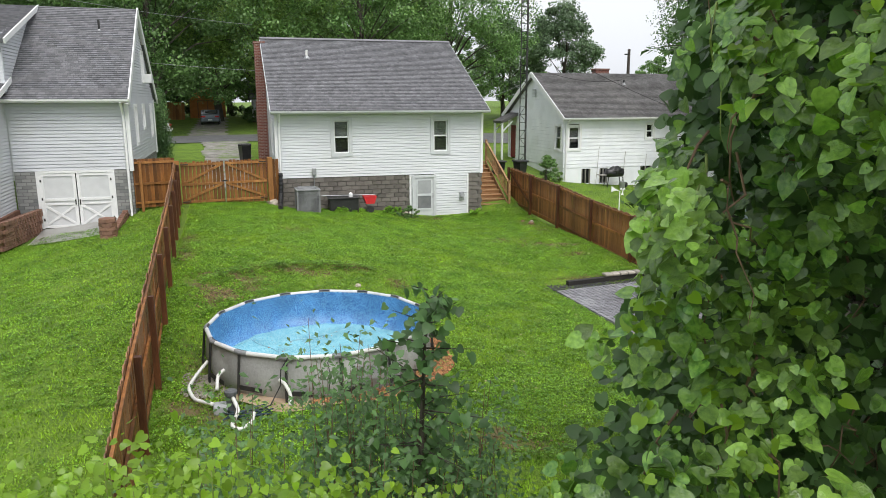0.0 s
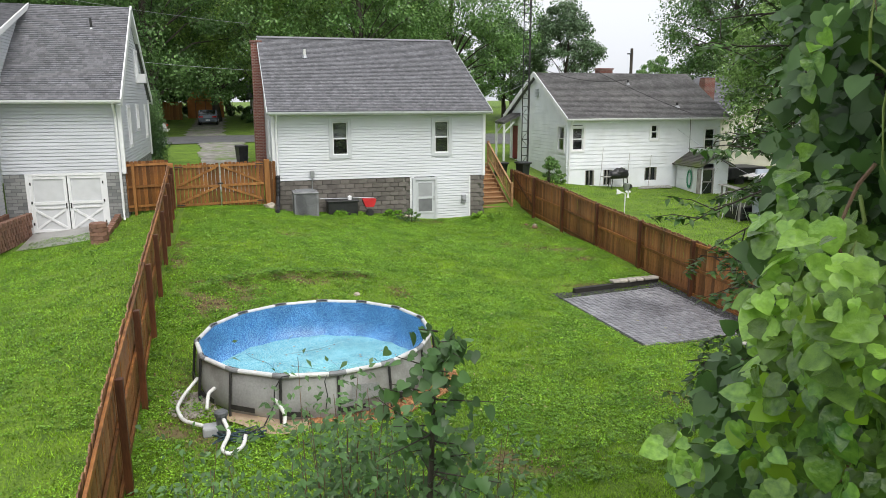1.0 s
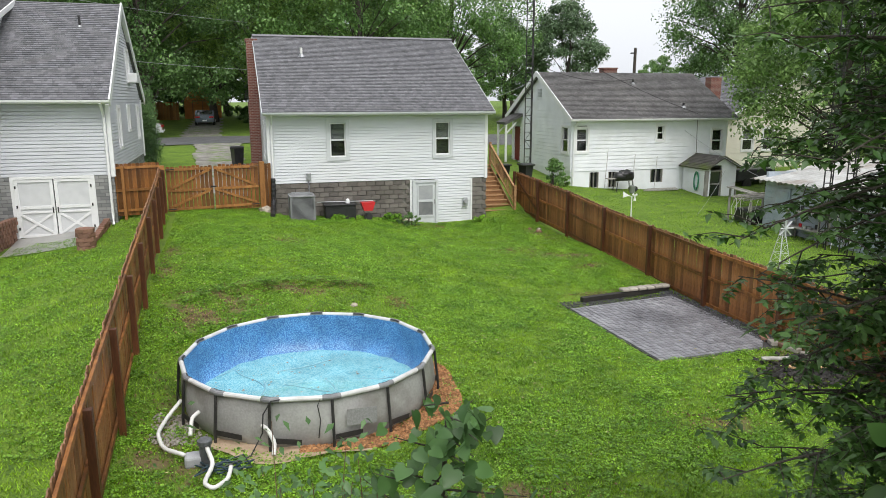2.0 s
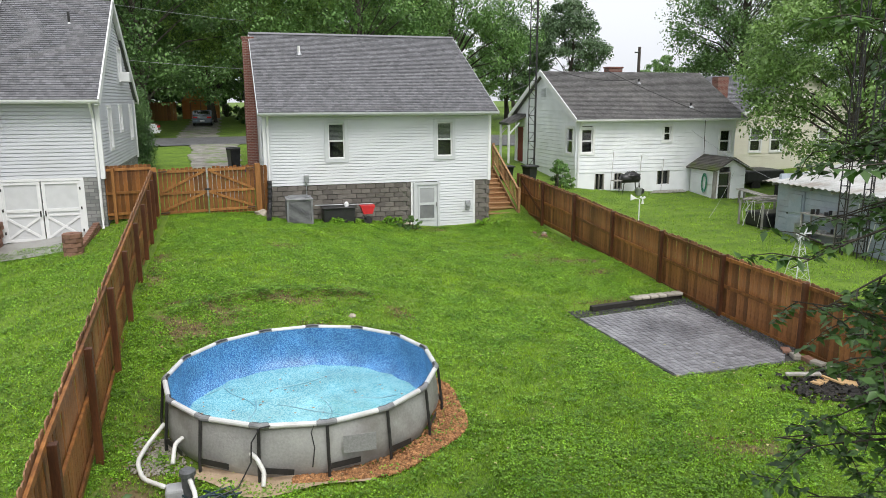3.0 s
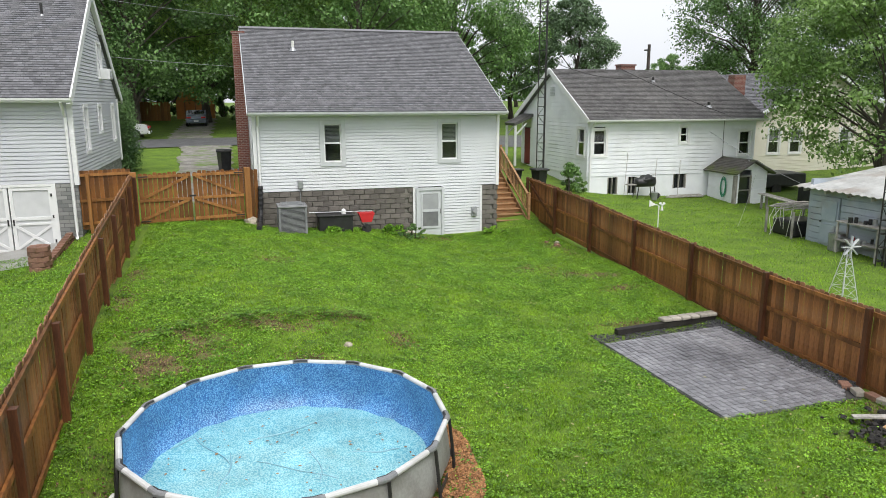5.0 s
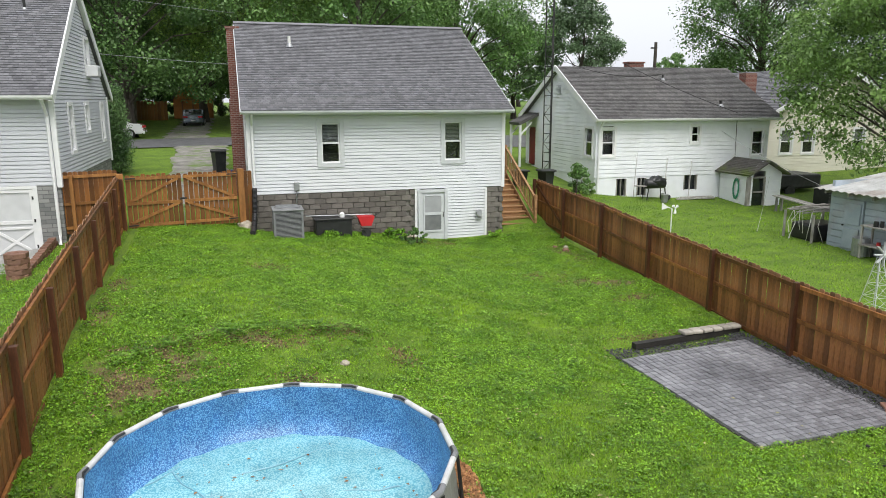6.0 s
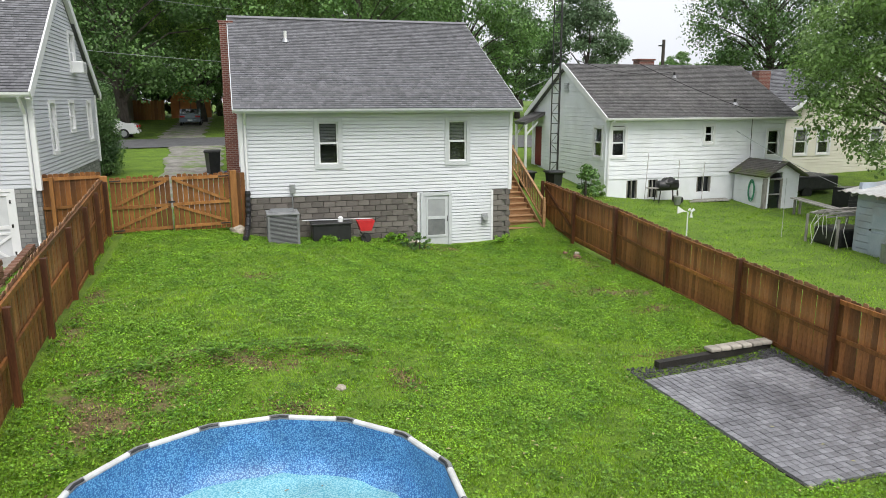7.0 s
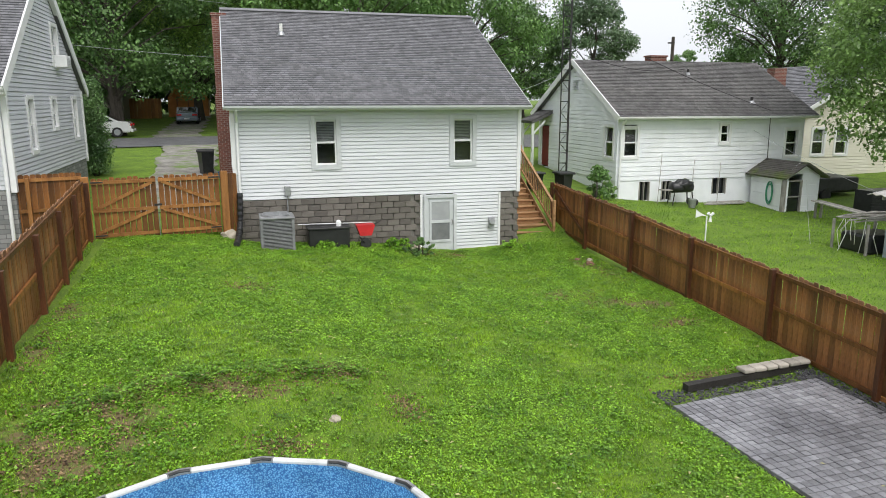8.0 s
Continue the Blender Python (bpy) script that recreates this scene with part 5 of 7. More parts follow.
for i in range(6):
    s = new("cap_stone", cap)
    s.matrix_basis = pose(2.72 + i * 0.29, 25.02 + 0.02 * i, -0.385, random.uniform(-3, 3), random.uniform(-3, 3), random.uniform(-8, 8))
    tagged(s, "pale wedge-shaped cap stone on the black timber", "stone", "cap stones")
for i, (x, y, m) in enumerate(((4.05, 20.55, RED), (4.02, 20.2, CAP_STONE), (4.1, 19.9, RED), (4.08, 19.6, CAP_STONE), (4.12, 19.2, CAP_STONE))):
    s = part("edging_stone", box(bmesh.new(), -0.15, 0.15, -0.1, 0.1, -0.05, 0.06, 0.02), WALL_BLOCK if m is RED else CAP_STONE)
    s.matrix_basis = pose(x, y, gz(x, y) + 0.07, 0, 0, random.uniform(60, 110))
    tagged(s, "loose edging block along the fence foot", "stone", "edging stones")
scrap_spot = gz(3.6, 18.6)
for i, (x, y, l, w, a, m) in enumerate(((3.35, 18.75, 0.55, 0.2, 20, FRESH_WOOD), (3.75, 18.5, 0.4, 0.22, -35, FRESH_WOOD), (3.5, 18.62, 0.45, 0.05, -70, FRESH_WOOD), (3.1, 19.0, 0.7, 0.12, -25, GREY_WOOD))):
    s = part("scrap_board", box(bmesh.new(), -l / 2, l / 2, -w / 2, w / 2, -0.02, 0.02, 0.004), m)
    s.matrix_basis = pose(x, y, scrap_spot + 0.09 + 0.035 * i, random.uniform(-6, 6), random.uniform(-8, 8), a)
    tagged(s, "short offcut board lying on a scrap heap" if m is FRESH_WOOD else "grey weathered board in a scrap heap", "board", "scrap boards")
chips("wood_debris", 500, lambda r: (r.gauss(3.5, 0.5), r.gauss(18.5, 0.35)), 0.14, TIMBER, "dark sodden wood chips in a heap", "debris", 12)

# ---- things by the house wall ----
ac = thing("air_conditioner", (-5.93, 35.1, 0.5), "grey outdoor air-conditioning condenser with louvred sides", "air conditioner")
part("base_pad", boxes((-6.46, -5.4, 34.57, 35.63, 0.3, 0.52), bevel=0.02), CONCRETE, ac)
part("coil", boxes((-6.36, -5.5, 34.68, 35.52, 0.52, 1.48)), surface("dark_coil", (0.05, 0.05, 0.055), (0.09, 0.09, 0.095), 30, 0.6, 0.3, 80), ac)
for x, y in ((-6.42, 34.6), (-5.5, 34.6), (-6.42, 35.52), (-5.5, 35.52)):
    part("corner_post", boxes((x, x + 0.07, y, y + 0.07, 0.52, 1.52)), AC_GREY, ac)
for k in range(22):
    z = 0.58 + k * 0.042
    part("louvre", boxes((-6.35, -5.5, 34.615, 34.64, z, z + 0.022), (-6.405, -6.38, 34.67, 35.52, z, z + 0.022), (-5.47, -5.445, 34.67, 35.52, z, z + 0.022)), AC_GREY, ac)
part("top", tube(boxes((-6.44, -5.41, 34.58, 35.61, 1.5, 1.56), bevel=0.02), [(-5.93, 35.1, 1.55), (-5.93, 35.1, 1.6)], [0.46, 0.42], 24), AC_GREY, ac)
part("fan_grille", boxes(*[(-6.3, -5.55, 35.1 + k * 0.07 - 0.008, 35.1 + k * 0.07 + 0.008, 1.6, 1.615) for k in range(-5, 6)]), FLASH, ac)
ac.location = (-5.93, 35.45, 0.5)
tub = thing("storage_box", (-4.3, 35.95, 0.4), "long black plastic storage box against the block wall", "storage box")
part("body", boxes((-4.95, -3.68, 35.65, 36.4, 0.2, 1.0), bevel=0.03), BLACK_PLASTIC, tub)
part("lid", boxes((-5.0, -3.64, 35.6, 36.44, 1.0, 1.07), bevel=0.02), BLACK_PLASTIC, tub)
pole = thing("metal_pole", (-4.1, 36.0, 1.1), "thin grey metal pole lying on the storage box", "pole")
part("pole", tube(bmesh.new(), [(-5.25, 36.1, 1.12), (-2.9, 36.0, 1.1)], 0.022, 8), FLASH, pole)
jug = thing("plastic_jug", (-4.0, 35.9, 1.1), "small white plastic jug on the storage box", "jug")
part("body", tube(bmesh.new(), [(-4.0, 35.85, 1.07), (-4.0, 35.85, 1.2), (-4.0, 35.85, 1.26)], [0.09, 0.09, 0.03], 12), TRIM, jug)
cart = thing("wheelbarrow", (-3.15, 35.8, 0.5), "small red wheelbarrow with black wheel by the wall", "wheelbarrow")
part("tray", prism(bmesh.new(), [(-3.46, 1.08), (-2.86, 1.08), (-2.98, 0.74), (-3.34, 0.74)], "y", 35.65, 36.05), RED, cart, "red plastic tray")
part("wheel", tube(bmesh.new(), [(-3.16, 35.68, 0.48), (-3.16, 35.78, 0.48)], 0.17, 18), RUBBER, cart)
part("frame_bar", beam(beam(bmesh.new(), (-3.4, 35.55, 0.75), (-3.16, 35.7, 0.48), 0.03, 0.03), (-3.4, 36.0, 0.75), (-2.6, 36.0, 1.15), 0.03, 0.03), DARK_METAL, cart)


def rock(x, y, s, seed, material, label):
    bm = bmesh.new()
    bmesh.ops.create_icosphere(bm, subdivisions=3, radius=s)
    for v in bm.verts:
        v.co *= 1 + 0.35 * noise.noise(v.co * 1.6 / s + Vector((seed, 0, 0)))
        v.co.z *= 0.7
    ob = part("rock", bm, material)
    ob.matrix_basis = pose(x, y, gz(x, y) + 0.3 * s)
    return tagged(ob, label, "rock", "rocks")


rock(-7.35, 36.35, 0.28, 3, ROCK, "buff limestone rock beside the gate post")
rock(-1.35, 36.3, 0.16, 5, ROCK, "grey rock by the basement door")
rock(3.7, 33.6, 0.12, 7, WALL_BLOCK, "reddish stone at the fence foot")
rock(3.55, 34.2, 0.1, 9, WALL_BLOCK, "reddish stone at the fence foot")
rock(-5.75, 23.87, 0.09, 11, ROCK, "flat tan stone lying in the grass")
rock(3.9, 34.0, 0.1, 13, ROCK, "small pale stone at the fence foot")


def bin_thing(x, y, z, h, label):
    b = thing("trash_bin", (x, y, z), label, "trash bin", "bins")
    part("body", tube(bmesh.new(), [(x, y, z + 0.08), (x, y, z + h * 0.9)], [0.3, 0.38], 4), BLACK_PLASTIC, b)
    part("lid", boxes((x - 0.36, x + 0.36, y - 0.38, y + 0.36, z + h * 0.9, z + h), bevel=0.03), BLACK_PLASTIC, b)
    for s in (-0.26, 0.26):
        part("wheel", tube(bmesh.new(), [(x + s - 0.03, y + 0.3, z + 0.12), (x + s + 0.03, y + 0.3, z + 0.12)], 0.12, 12), RUBBER, b)


bin_thing(-8.25, 45.8, gz(-8.25, 45.8), 1.1, "black wheeled trash bin beside the driveway")
bin_thing(5.9, 40.3, gz(5.9, 40.3), 0.95, "black trash bin beside the bungalow")
bin_thing(5.0, 41.2, gz(5.0, 41.2), 0.8, "low black bin beside the stairs")
tarp = thing("blue_bucket", (-7.75, 45.3, 1.8), "small blue bucket by the chimney foot", "bucket")
part("body", tube(bmesh.new(), [(-7.6, 45.2, gz(-7.6, 45.2)), (-7.6, 45.2, gz(-7.6, 45.2) + 0.3)], [0.14, 0.17], 14), surface("blue_plastic", (0.02, 0.06, 0.25), (0.03, 0.08, 0.32), 4, 0.4, 0, 40), tarp)

# ---- retaining walls by the garage ----
wb = mesh_of("block", box(bmesh.new(), -0.15, 0.15, -0.1, 0.1, -0.07, 0.07, 0.015), WALL_BLOCK)
ret = thing("retaining_wall", (-12.95, 33.4, 0.4), "low brown block retaining wall stepping to a round end pillar", "retaining wall")
for i in range(12):
    y = 34.75 - i * 0.25
    for c in range(3):
        z = 0.95 - 0.035 * i - c * 0.145
        piece("block", wb, pose(-13.08 - 0.012 * i + random.uniform(-0.01, 0.01), y + (0.1 if c % 2 else 0), z, 0, 0, 90 + random.uniform(-3, 3)), ret)
for c in range(5):
    for k in range(6):
        a = k * 60 + c * 30
        piece("block", wb, pose(-13.25 + 0.17 * math.cos(radians(a)), 31.65 + 0.17 * math.sin(radians(a)), gz(-13.25, 31.65) + 0.05 + c * 0.145, 0, 0, a + 90), ret)
ret2 = thing("retaining_wall", (-15.9, 32.5, 0.4), "curved brown block retaining wall below the wing", "retaining wall")
for i in range(18):
    t = i / 17
    x, y = -16.2 - 0.5 * math.sin(t * 1.2) - 1.6 * max(0, t - 0.75), 34.6 - 3.6 * t
    for c in range(7):
        piece("block", wb, pose(x + 0.02 * c, y + (0.12 if c % 2 else 0), 0.28 + c * 0.145, 0, 0, 90 - 25 * max(0, t - 0.6) * 3), ret2)
part("soil", boxes((-17.2, -16.75, 31.3, 34.8, 0.2, 1.2)), surface("brown_bark_bed", (0.12, 0.05, 0.03), (0.22, 0.11, 0.07), 6, 0.9, 0.8, 25), ret2)

# ---- masts, poles and wires ----
def lattice(name, x, y, z0, z1, w, label, category, step=0.45, r=0.026):
    t = thing(name, (x, y, z0), label, category)
    cs = [(x + w * math.cos(a), y + w * math.sin(a)) for a in (0.5, 2.6, 4.7)]
    for cx, cy in cs:
        part("leg", tube(bmesh.new(), [(cx, cy, z0), (cx, cy, z1)], r, 6), DARK_METAL, t)
    z, k = z0 + 0.2, 0
    bm = bmesh.new()
    while z < z1 - step:
        for i in range(3):
            (ax, ay), (bx, by) = cs[i], cs[(i + 1) % 3]
            tube(bm, [(ax, ay, z), (bx, by, z)], r * 0.6, 5, False)
            if k % 3 == i:
                tube(bm, [(ax, ay, z), (bx, by, z + step)], r * 0.5, 5, False)
        z, k = z + step, k + 1
    part("lacing", bm, DARK_METAL, t)
    return t


lattice("antenna_mast", 7.1, 42.8, gz(7.1, 42.8), 13.5, 0.23, "tall black lattice antenna mast beside the bungalow", "antenna mast")
lattice("antenna_mast", 12.3, 27.3, gz(12.3, 27.3), 9.5, 0.16, "tall dark lattice mast beside the tin-roofed shed", "antenna mast")
lattice("antenna_mast", 12.5, 26.5, gz(12.5, 26.5), 9.5, 0.16, "second dark lattice mast beside the shed", "antenna mast")
up = thing("utility_pole", (25, 62, 2.2), "dark wooden utility pole against the sky", "utility pole")
part("pole", tube(bmesh.new(), [(25, 62, 2.0), (25, 62, 9.6)], [0.17, 0.12], 10), BARK, up)
part("insulator", boxes((24.6, 25.1, 61.9, 62.1, 9.1, 9.2)), DARK_METAL, up)
for i, (a, b, s) in enumerate((((-24, 50, 11.9), (-7, 60, 10.6), 0.3), ((-24, 50, 8.6), (-4, 58, 7.2), 0.3), ((-26, 52, 14.5), (-6, 66, 13.2), 0.3))):
    w = thing("power_line", a, "thin overhead power line against the trees", "power line", "power lines")
    part("wire", tube(bmesh.new(), sag(a, b, s), 0.014, 5), FLASH, w)

# ornamental windmill and whirligig on the neighbour lawn
mill = thing("garden_windmill", (8.0, 24.6, -0.3), "white metal lattice garden windmill ornament", "windmill")
mz = gz(8.0, 24.6)
for k in range(4):
    a = math.pi / 4 + k * math.pi / 2
    p, q = (8.0 + 0.42 * math.cos(a), 24.6 + 0.42 * math.sin(a), mz), (8.0 + 0.06 * math.cos(a), 24.6 + 0.06 * math.sin(a), mz + 1.6)
    part("leg", tube(bmesh.new(), [p, q], 0.011, 6), TRIM_GREY, mill)
bm = bmesh.new()
for f in (0.15, 0.35, 0.55, 0.75):
    for k in range(4):
        a, b = math.pi / 4 + k * math.pi / 2, math.pi / 4 + (k + 1) * math.pi / 2
        r0, r1 = 0.42 - 0.36 * f, 0.42 - 0.36 * (f + 0.18)
        tube(bm, [(8 + r0 * math.cos(a), 24.6 + r0 * math.sin(a), mz + 1.6 * f), (8 + r0 * math.cos(b), 24.6 + r0 * math.sin(b), mz + 1.6 * f)], 0.006, 5, False)
        tube(bm, [(8 + r0 * math.cos(a), 24.6 + r0 * math.sin(a), mz + 1.6 * f), (8 + r1 * math.cos(b), 24.6 + r1 * math.sin(b), mz + 1.6 * (f + 0.18))], 0.005, 5, False)
part("lattice", bm, TRIM_GREY, mill)
for k in range(8):
    a = k * math.pi / 4
    part("blade", beam(bmesh.new(), (8.0, 24.5, mz + 1.68), (8.0 + 0.3 * math.cos(a), 24.5, mz + 1.68 + 0.3 * math.sin(a)), 0.02, 0.09, (0.3, 1, 0)), TRIM_GREY, mill)
whirl = thing("whirligig", (8.6, 34.5, 0.3), "white whirligig vane on a thin post in the lawn", "whirligig")
wz = gz(8.6, 34.5)
part("post", tube(bmesh.new(), [(8.6, 34.5, wz - 0.1), (8.6, 34.5, wz + 0.95)], 0.025, 8), TRIM, whirl)
part("vane", prism(bmesh.new(), [(8.15, wz + 0.92), (8.4, wz + 0.98), (8.62, wz + 0.95), (8.4, wz + 1.04), (8.15, wz + 1.2)], "y", 34.49, 34.51), TRIM, whirl)
for k in range(3):
    a = k * 2.09 + 0.5
    part("blade", tube(bmesh.new(), [(8.75, 34.5, wz + 0.95), (8.75 + 0.12 * math.cos(a), 34.5, wz + 0.95 + 0.2 * math.sin(a))], [0.02, 0.06], 8), TRIM, whirl)

# ---- clutter round the bungalow and sheds ----
grill = thing("barbecue_grill", (12.0, 41.0, 0.5), "black barrel grill with side shelves under a loose dark cover", "grill")
bz = gz(12.0, 41.0)
part("barrel", tube(bmesh.new(), [(11.45, 41.0, bz + 0.82), (11.52, 41.0, bz + 0.82), (12.5, 41.0, bz + 0.82), (12.57, 41.0, bz + 0.82)], [0.14, 0.24, 0.24, 0.14], 18), BLACK_PLASTIC, grill, smooth=True)
cover = bmesh.new()
bmesh.ops.create_icosphere(cover, subdivisions=3, radius=0.4)
for v in cover.verts:
    v.co = Vector((12.1 + v.co.x * 1.15, 41.0 + v.co.y * 0.7, bz + 0.95 + v.co.z * 0.5)) + Vector((0.12, 0, 0.16)) * noise.noise(v.co * 7)
part("cover", cover, BLACK_PLASTIC, grill, "crumpled dark cover", smooth=True)
for x in (11.55, 12.45):
    for y in (40.8, 41.2):
        part("leg", tube(bmesh.new(), [(x, y, bz + 0.6), (x + (0.08 if x > 12 else -0.08), y, bz - 0.03)], 0.028, 6), DARK_METAL, grill)
for y in (40.78, 41.22):
    part("wheel", tube(bmesh.new(), [(12.62, y - 0.03, bz + 0.14), (12.62, y + 0.03, bz + 0.14)], 0.15, 16), RUBBER, grill)
part("shelf", boxes((11.0, 11.45, 40.8, 41.2, bz + 0.7, bz + 0.74)), GREY_WOOD, grill)
pail = thing("bucket", (12.2, 40.4, bz), "dented grey metal bucket before the grill", "bucket")
part("body", tube(bmesh.new(), [(12.2, 40.4, bz - 0.02), (12.2, 40.4, bz + 0.36)], [0.14, 0.18], 14), FLASH, pail)
plank = thing("plank_stack", (14.5, 41.3, 0.5), "weathered planks lying along the foundation", "planks")
for k in range(3):
    part("plank", boxes((13.4 + 0.2 * k, 15.6, 41.1 + 0.13 * k, 41.22 + 0.13 * k, gz(14.5, 41.2) + 0.04, gz(14.5, 41.2) + 0.1 + 0.02 * k)), GREY_WOOD, plank)
for x, h in ((10.9, 2.2), (12.6, 2.0), (14.0, 1.9)):
    st = thing("garden_stake", (x, 41.2, 0.5), "thin leaning stake by the foundation", "stake", "stakes")
    part("stake", tube(bmesh.new(), [(x, 41.1, gz(x, 41.1)), (x + 0.35, 41.5, gz(x, 41.1) + h)], 0.014, 5), GREY_WOOD, st)
bench = thing("workbench", (17.0, 35.5, 0), "long weathered plank bench between the sheds", "bench")
for k in range(3):
    part("plank", beam(bmesh.new(), (16.6 + 0.16 * k, 38.2, 0.75), (15.6 + 0.16 * k, 32.8, 0.62), 0.15, 0.05), GREY_WOOD, bench)
for x, y in ((16.6, 38.0), (16.9, 38.0), (15.7, 33.1), (16.1, 33.1)):
    part("leg", boxes((x, x + 0.08, y, y + 0.08, gz(x, y) - 0.1, 0.68)), GREY_WOOD, bench)
rack = thing("scrap_rack", (13.3, 32.1, 0), "rack of tangled white pipes and grey boards by the shed", "rack")
rr = random.Random(5)
for k in range(12):
    y = 31.7 + rr.random() * 1.3
    part("board", beam(bmesh.new(), (12.6 + rr.random() * 0.3, y, 0.95 + rr.random() * 0.25), (14.6, y + rr.uniform(-0.3, 0.3), 1.0 + rr.random() * 0.2), 0.1, 0.03), GREY_WOOD, rack)
for k in range(10):
    x, y = 12.5 + rr.random() * 0.8, 31.6 + rr.random() * 1.4
    part("pipe", tube(bmesh.new(), [(x, y, 1.05), (x - 0.15 + rr.uniform(-0.1, 0.1), y + rr.uniform(-0.2, 0.2), 0.6), (x + rr.uniform(-0.2, 0.2), y, gz(x, y))], 0.012, 6), HOSE, rack)
for x, y in ((12.6, 31.6), (12.6, 33.0), (14.4, 31.6), (14.4, 33.0)):
    part("leg", boxes((x, x + 0.07, y, y + 0.07, gz(x, y) - 0.1, 1.0)), GREY_WOOD, rack)
part("tarp", boxes((12.8, 14.3, 31.7, 32.9, gz(13.5, 32.3), 0.6), bevel=0.1), BLACK_PLASTIC, rack, "dark covered bundle under the rack")
shelf = thing("potting_shelf", (12.6, 28.6, 0), "weathered potting shelf cluttered with tools and cans", "shelf")
for z in (0.35, 1.0):
    part("board", boxes((12.4, 12.95, 27.6, 29.4, z, z + 0.04)), GREY_WOOD, shelf)
for x, y in ((12.42, 27.65), (12.42, 29.3), (12.88, 27.65), (12.88, 29.3)):
    part("leg", boxes((x, x + 0.06, y, y + 0.06, gz(x, y) - 0.1, 1.0)), GREY_WOOD, shelf)
for k in range(9):
    x, y, z = 12.5 + rr.random() * 0.35, 27.7 + rr.random() * 1.5, rr.choice((0.39, 1.04))
    c = thing("can", (x, y, z), "small dented can on the potting shelf", "can", "cans")
    part("body", tube(bmesh.new(), [(x, y, z), (x, y, z + rr.uniform(0.1, 0.22))], rr.uniform(0.05, 0.09), 10), rr.choice((RED, FLASH, BLACK_PLASTIC, TRIM)), c)
barrel = thing("barrel", (12.7, 28.9, 0), "rusty grey barrel below the shelf", "barrel")
part("body", tube(bmesh.new(), [(12.75, 29.6, gz(12.7, 29.6)), (12.75, 29.6, gz(12.7, 29.6) + 0.62)], 0.27, 16), FLASH, barrel)
tools = thing("leaning_tools", (12.9, 26.9, 0), "long-handled tools leaning on the shed", "tools")
for k in range(6):
    y = 26.0 + k * 0.25
    part("handle", tube(bmesh.new(), [(12.65, y, gz(12.6, y)), (13.05, y + rr.uniform(-0.1, 0.1), 1.4 + rr.random() * 0.4)], 0.016, 6), rr.choice((GREY_WOOD, DARK_METAL, HOSE)), tools)
truck = thing("covered_trailer", (21, 42.5, 0.5), "black covered trailer parked behind the cellar entry", "trailer")
part("body", boxes((19.9, 22.6, 41.6, 43.6, 0.5, 1.25), bevel=0.12), BLACK_PLASTIC, truck)
part("wheel", tube(bmesh.new(), [(20.6, 41.55, 0.4), (20.6, 41.7, 0.4)], 0.3, 16), RUBBER, truck)
dark_box = thing("garden_crate", (20.5, 38.4, 0.3), "dark slatted crate on the neighbour lawn", "crate")
for k in range(6):
    part("slat", boxes((19.6, 21.8, 38.0, 38.05, 0.1 + k * 0.16, 0.22 + k * 0.16)), BLACK_PLASTIC, dark_box)
part("body", boxes((19.65, 21.75, 38.06, 39.0, 0.05, 1.05)), BLACK_PLASTIC, dark_box)
for x0, y0, z0, x1, y1, z1 in ((13.2, 31.0, 1.8, 16.0, 41.5, 3.6), (8.8, 30.0, 0.9, 17.3, 39.4, 1.5), (9.2, 46.3, 6.6, 2.6, 40.0, 5.0)):
    cl = thing("clothesline", (x0, y0, z0), "thin grey line strung across the neighbour yard", "line", "lines")
    part("line", tube(bmesh.new(), sag((x0, y0, z0), (x1, y1, z1), 0.15), 0.008, 4), FLASH, cl)
flag = thing("flag", (4.6, 47.5, 3.2), "red and white striped flag with blue canton by the porch", "flag")
part("staff", tube(bmesh.new(), [(4.2, 47.6, 2.9), (4.9, 47.0, 3.9)], 0.015, 6), FLASH, flag)
for k in range(7):
    x = 4.5 + k * 0.055
    part("stripe", prism(bmesh.new(), [(x, 3.35 + 0.07 * k), (x + 0.055, 3.42 + 0.07 * k), (x + 0.03, 2.5 + 0.05 * k), (x - 0.025, 2.45 + 0.05 * k)], "y", 47.2, 47.21), LAMP_RED if k % 2 == 0 else TRIM, flag)


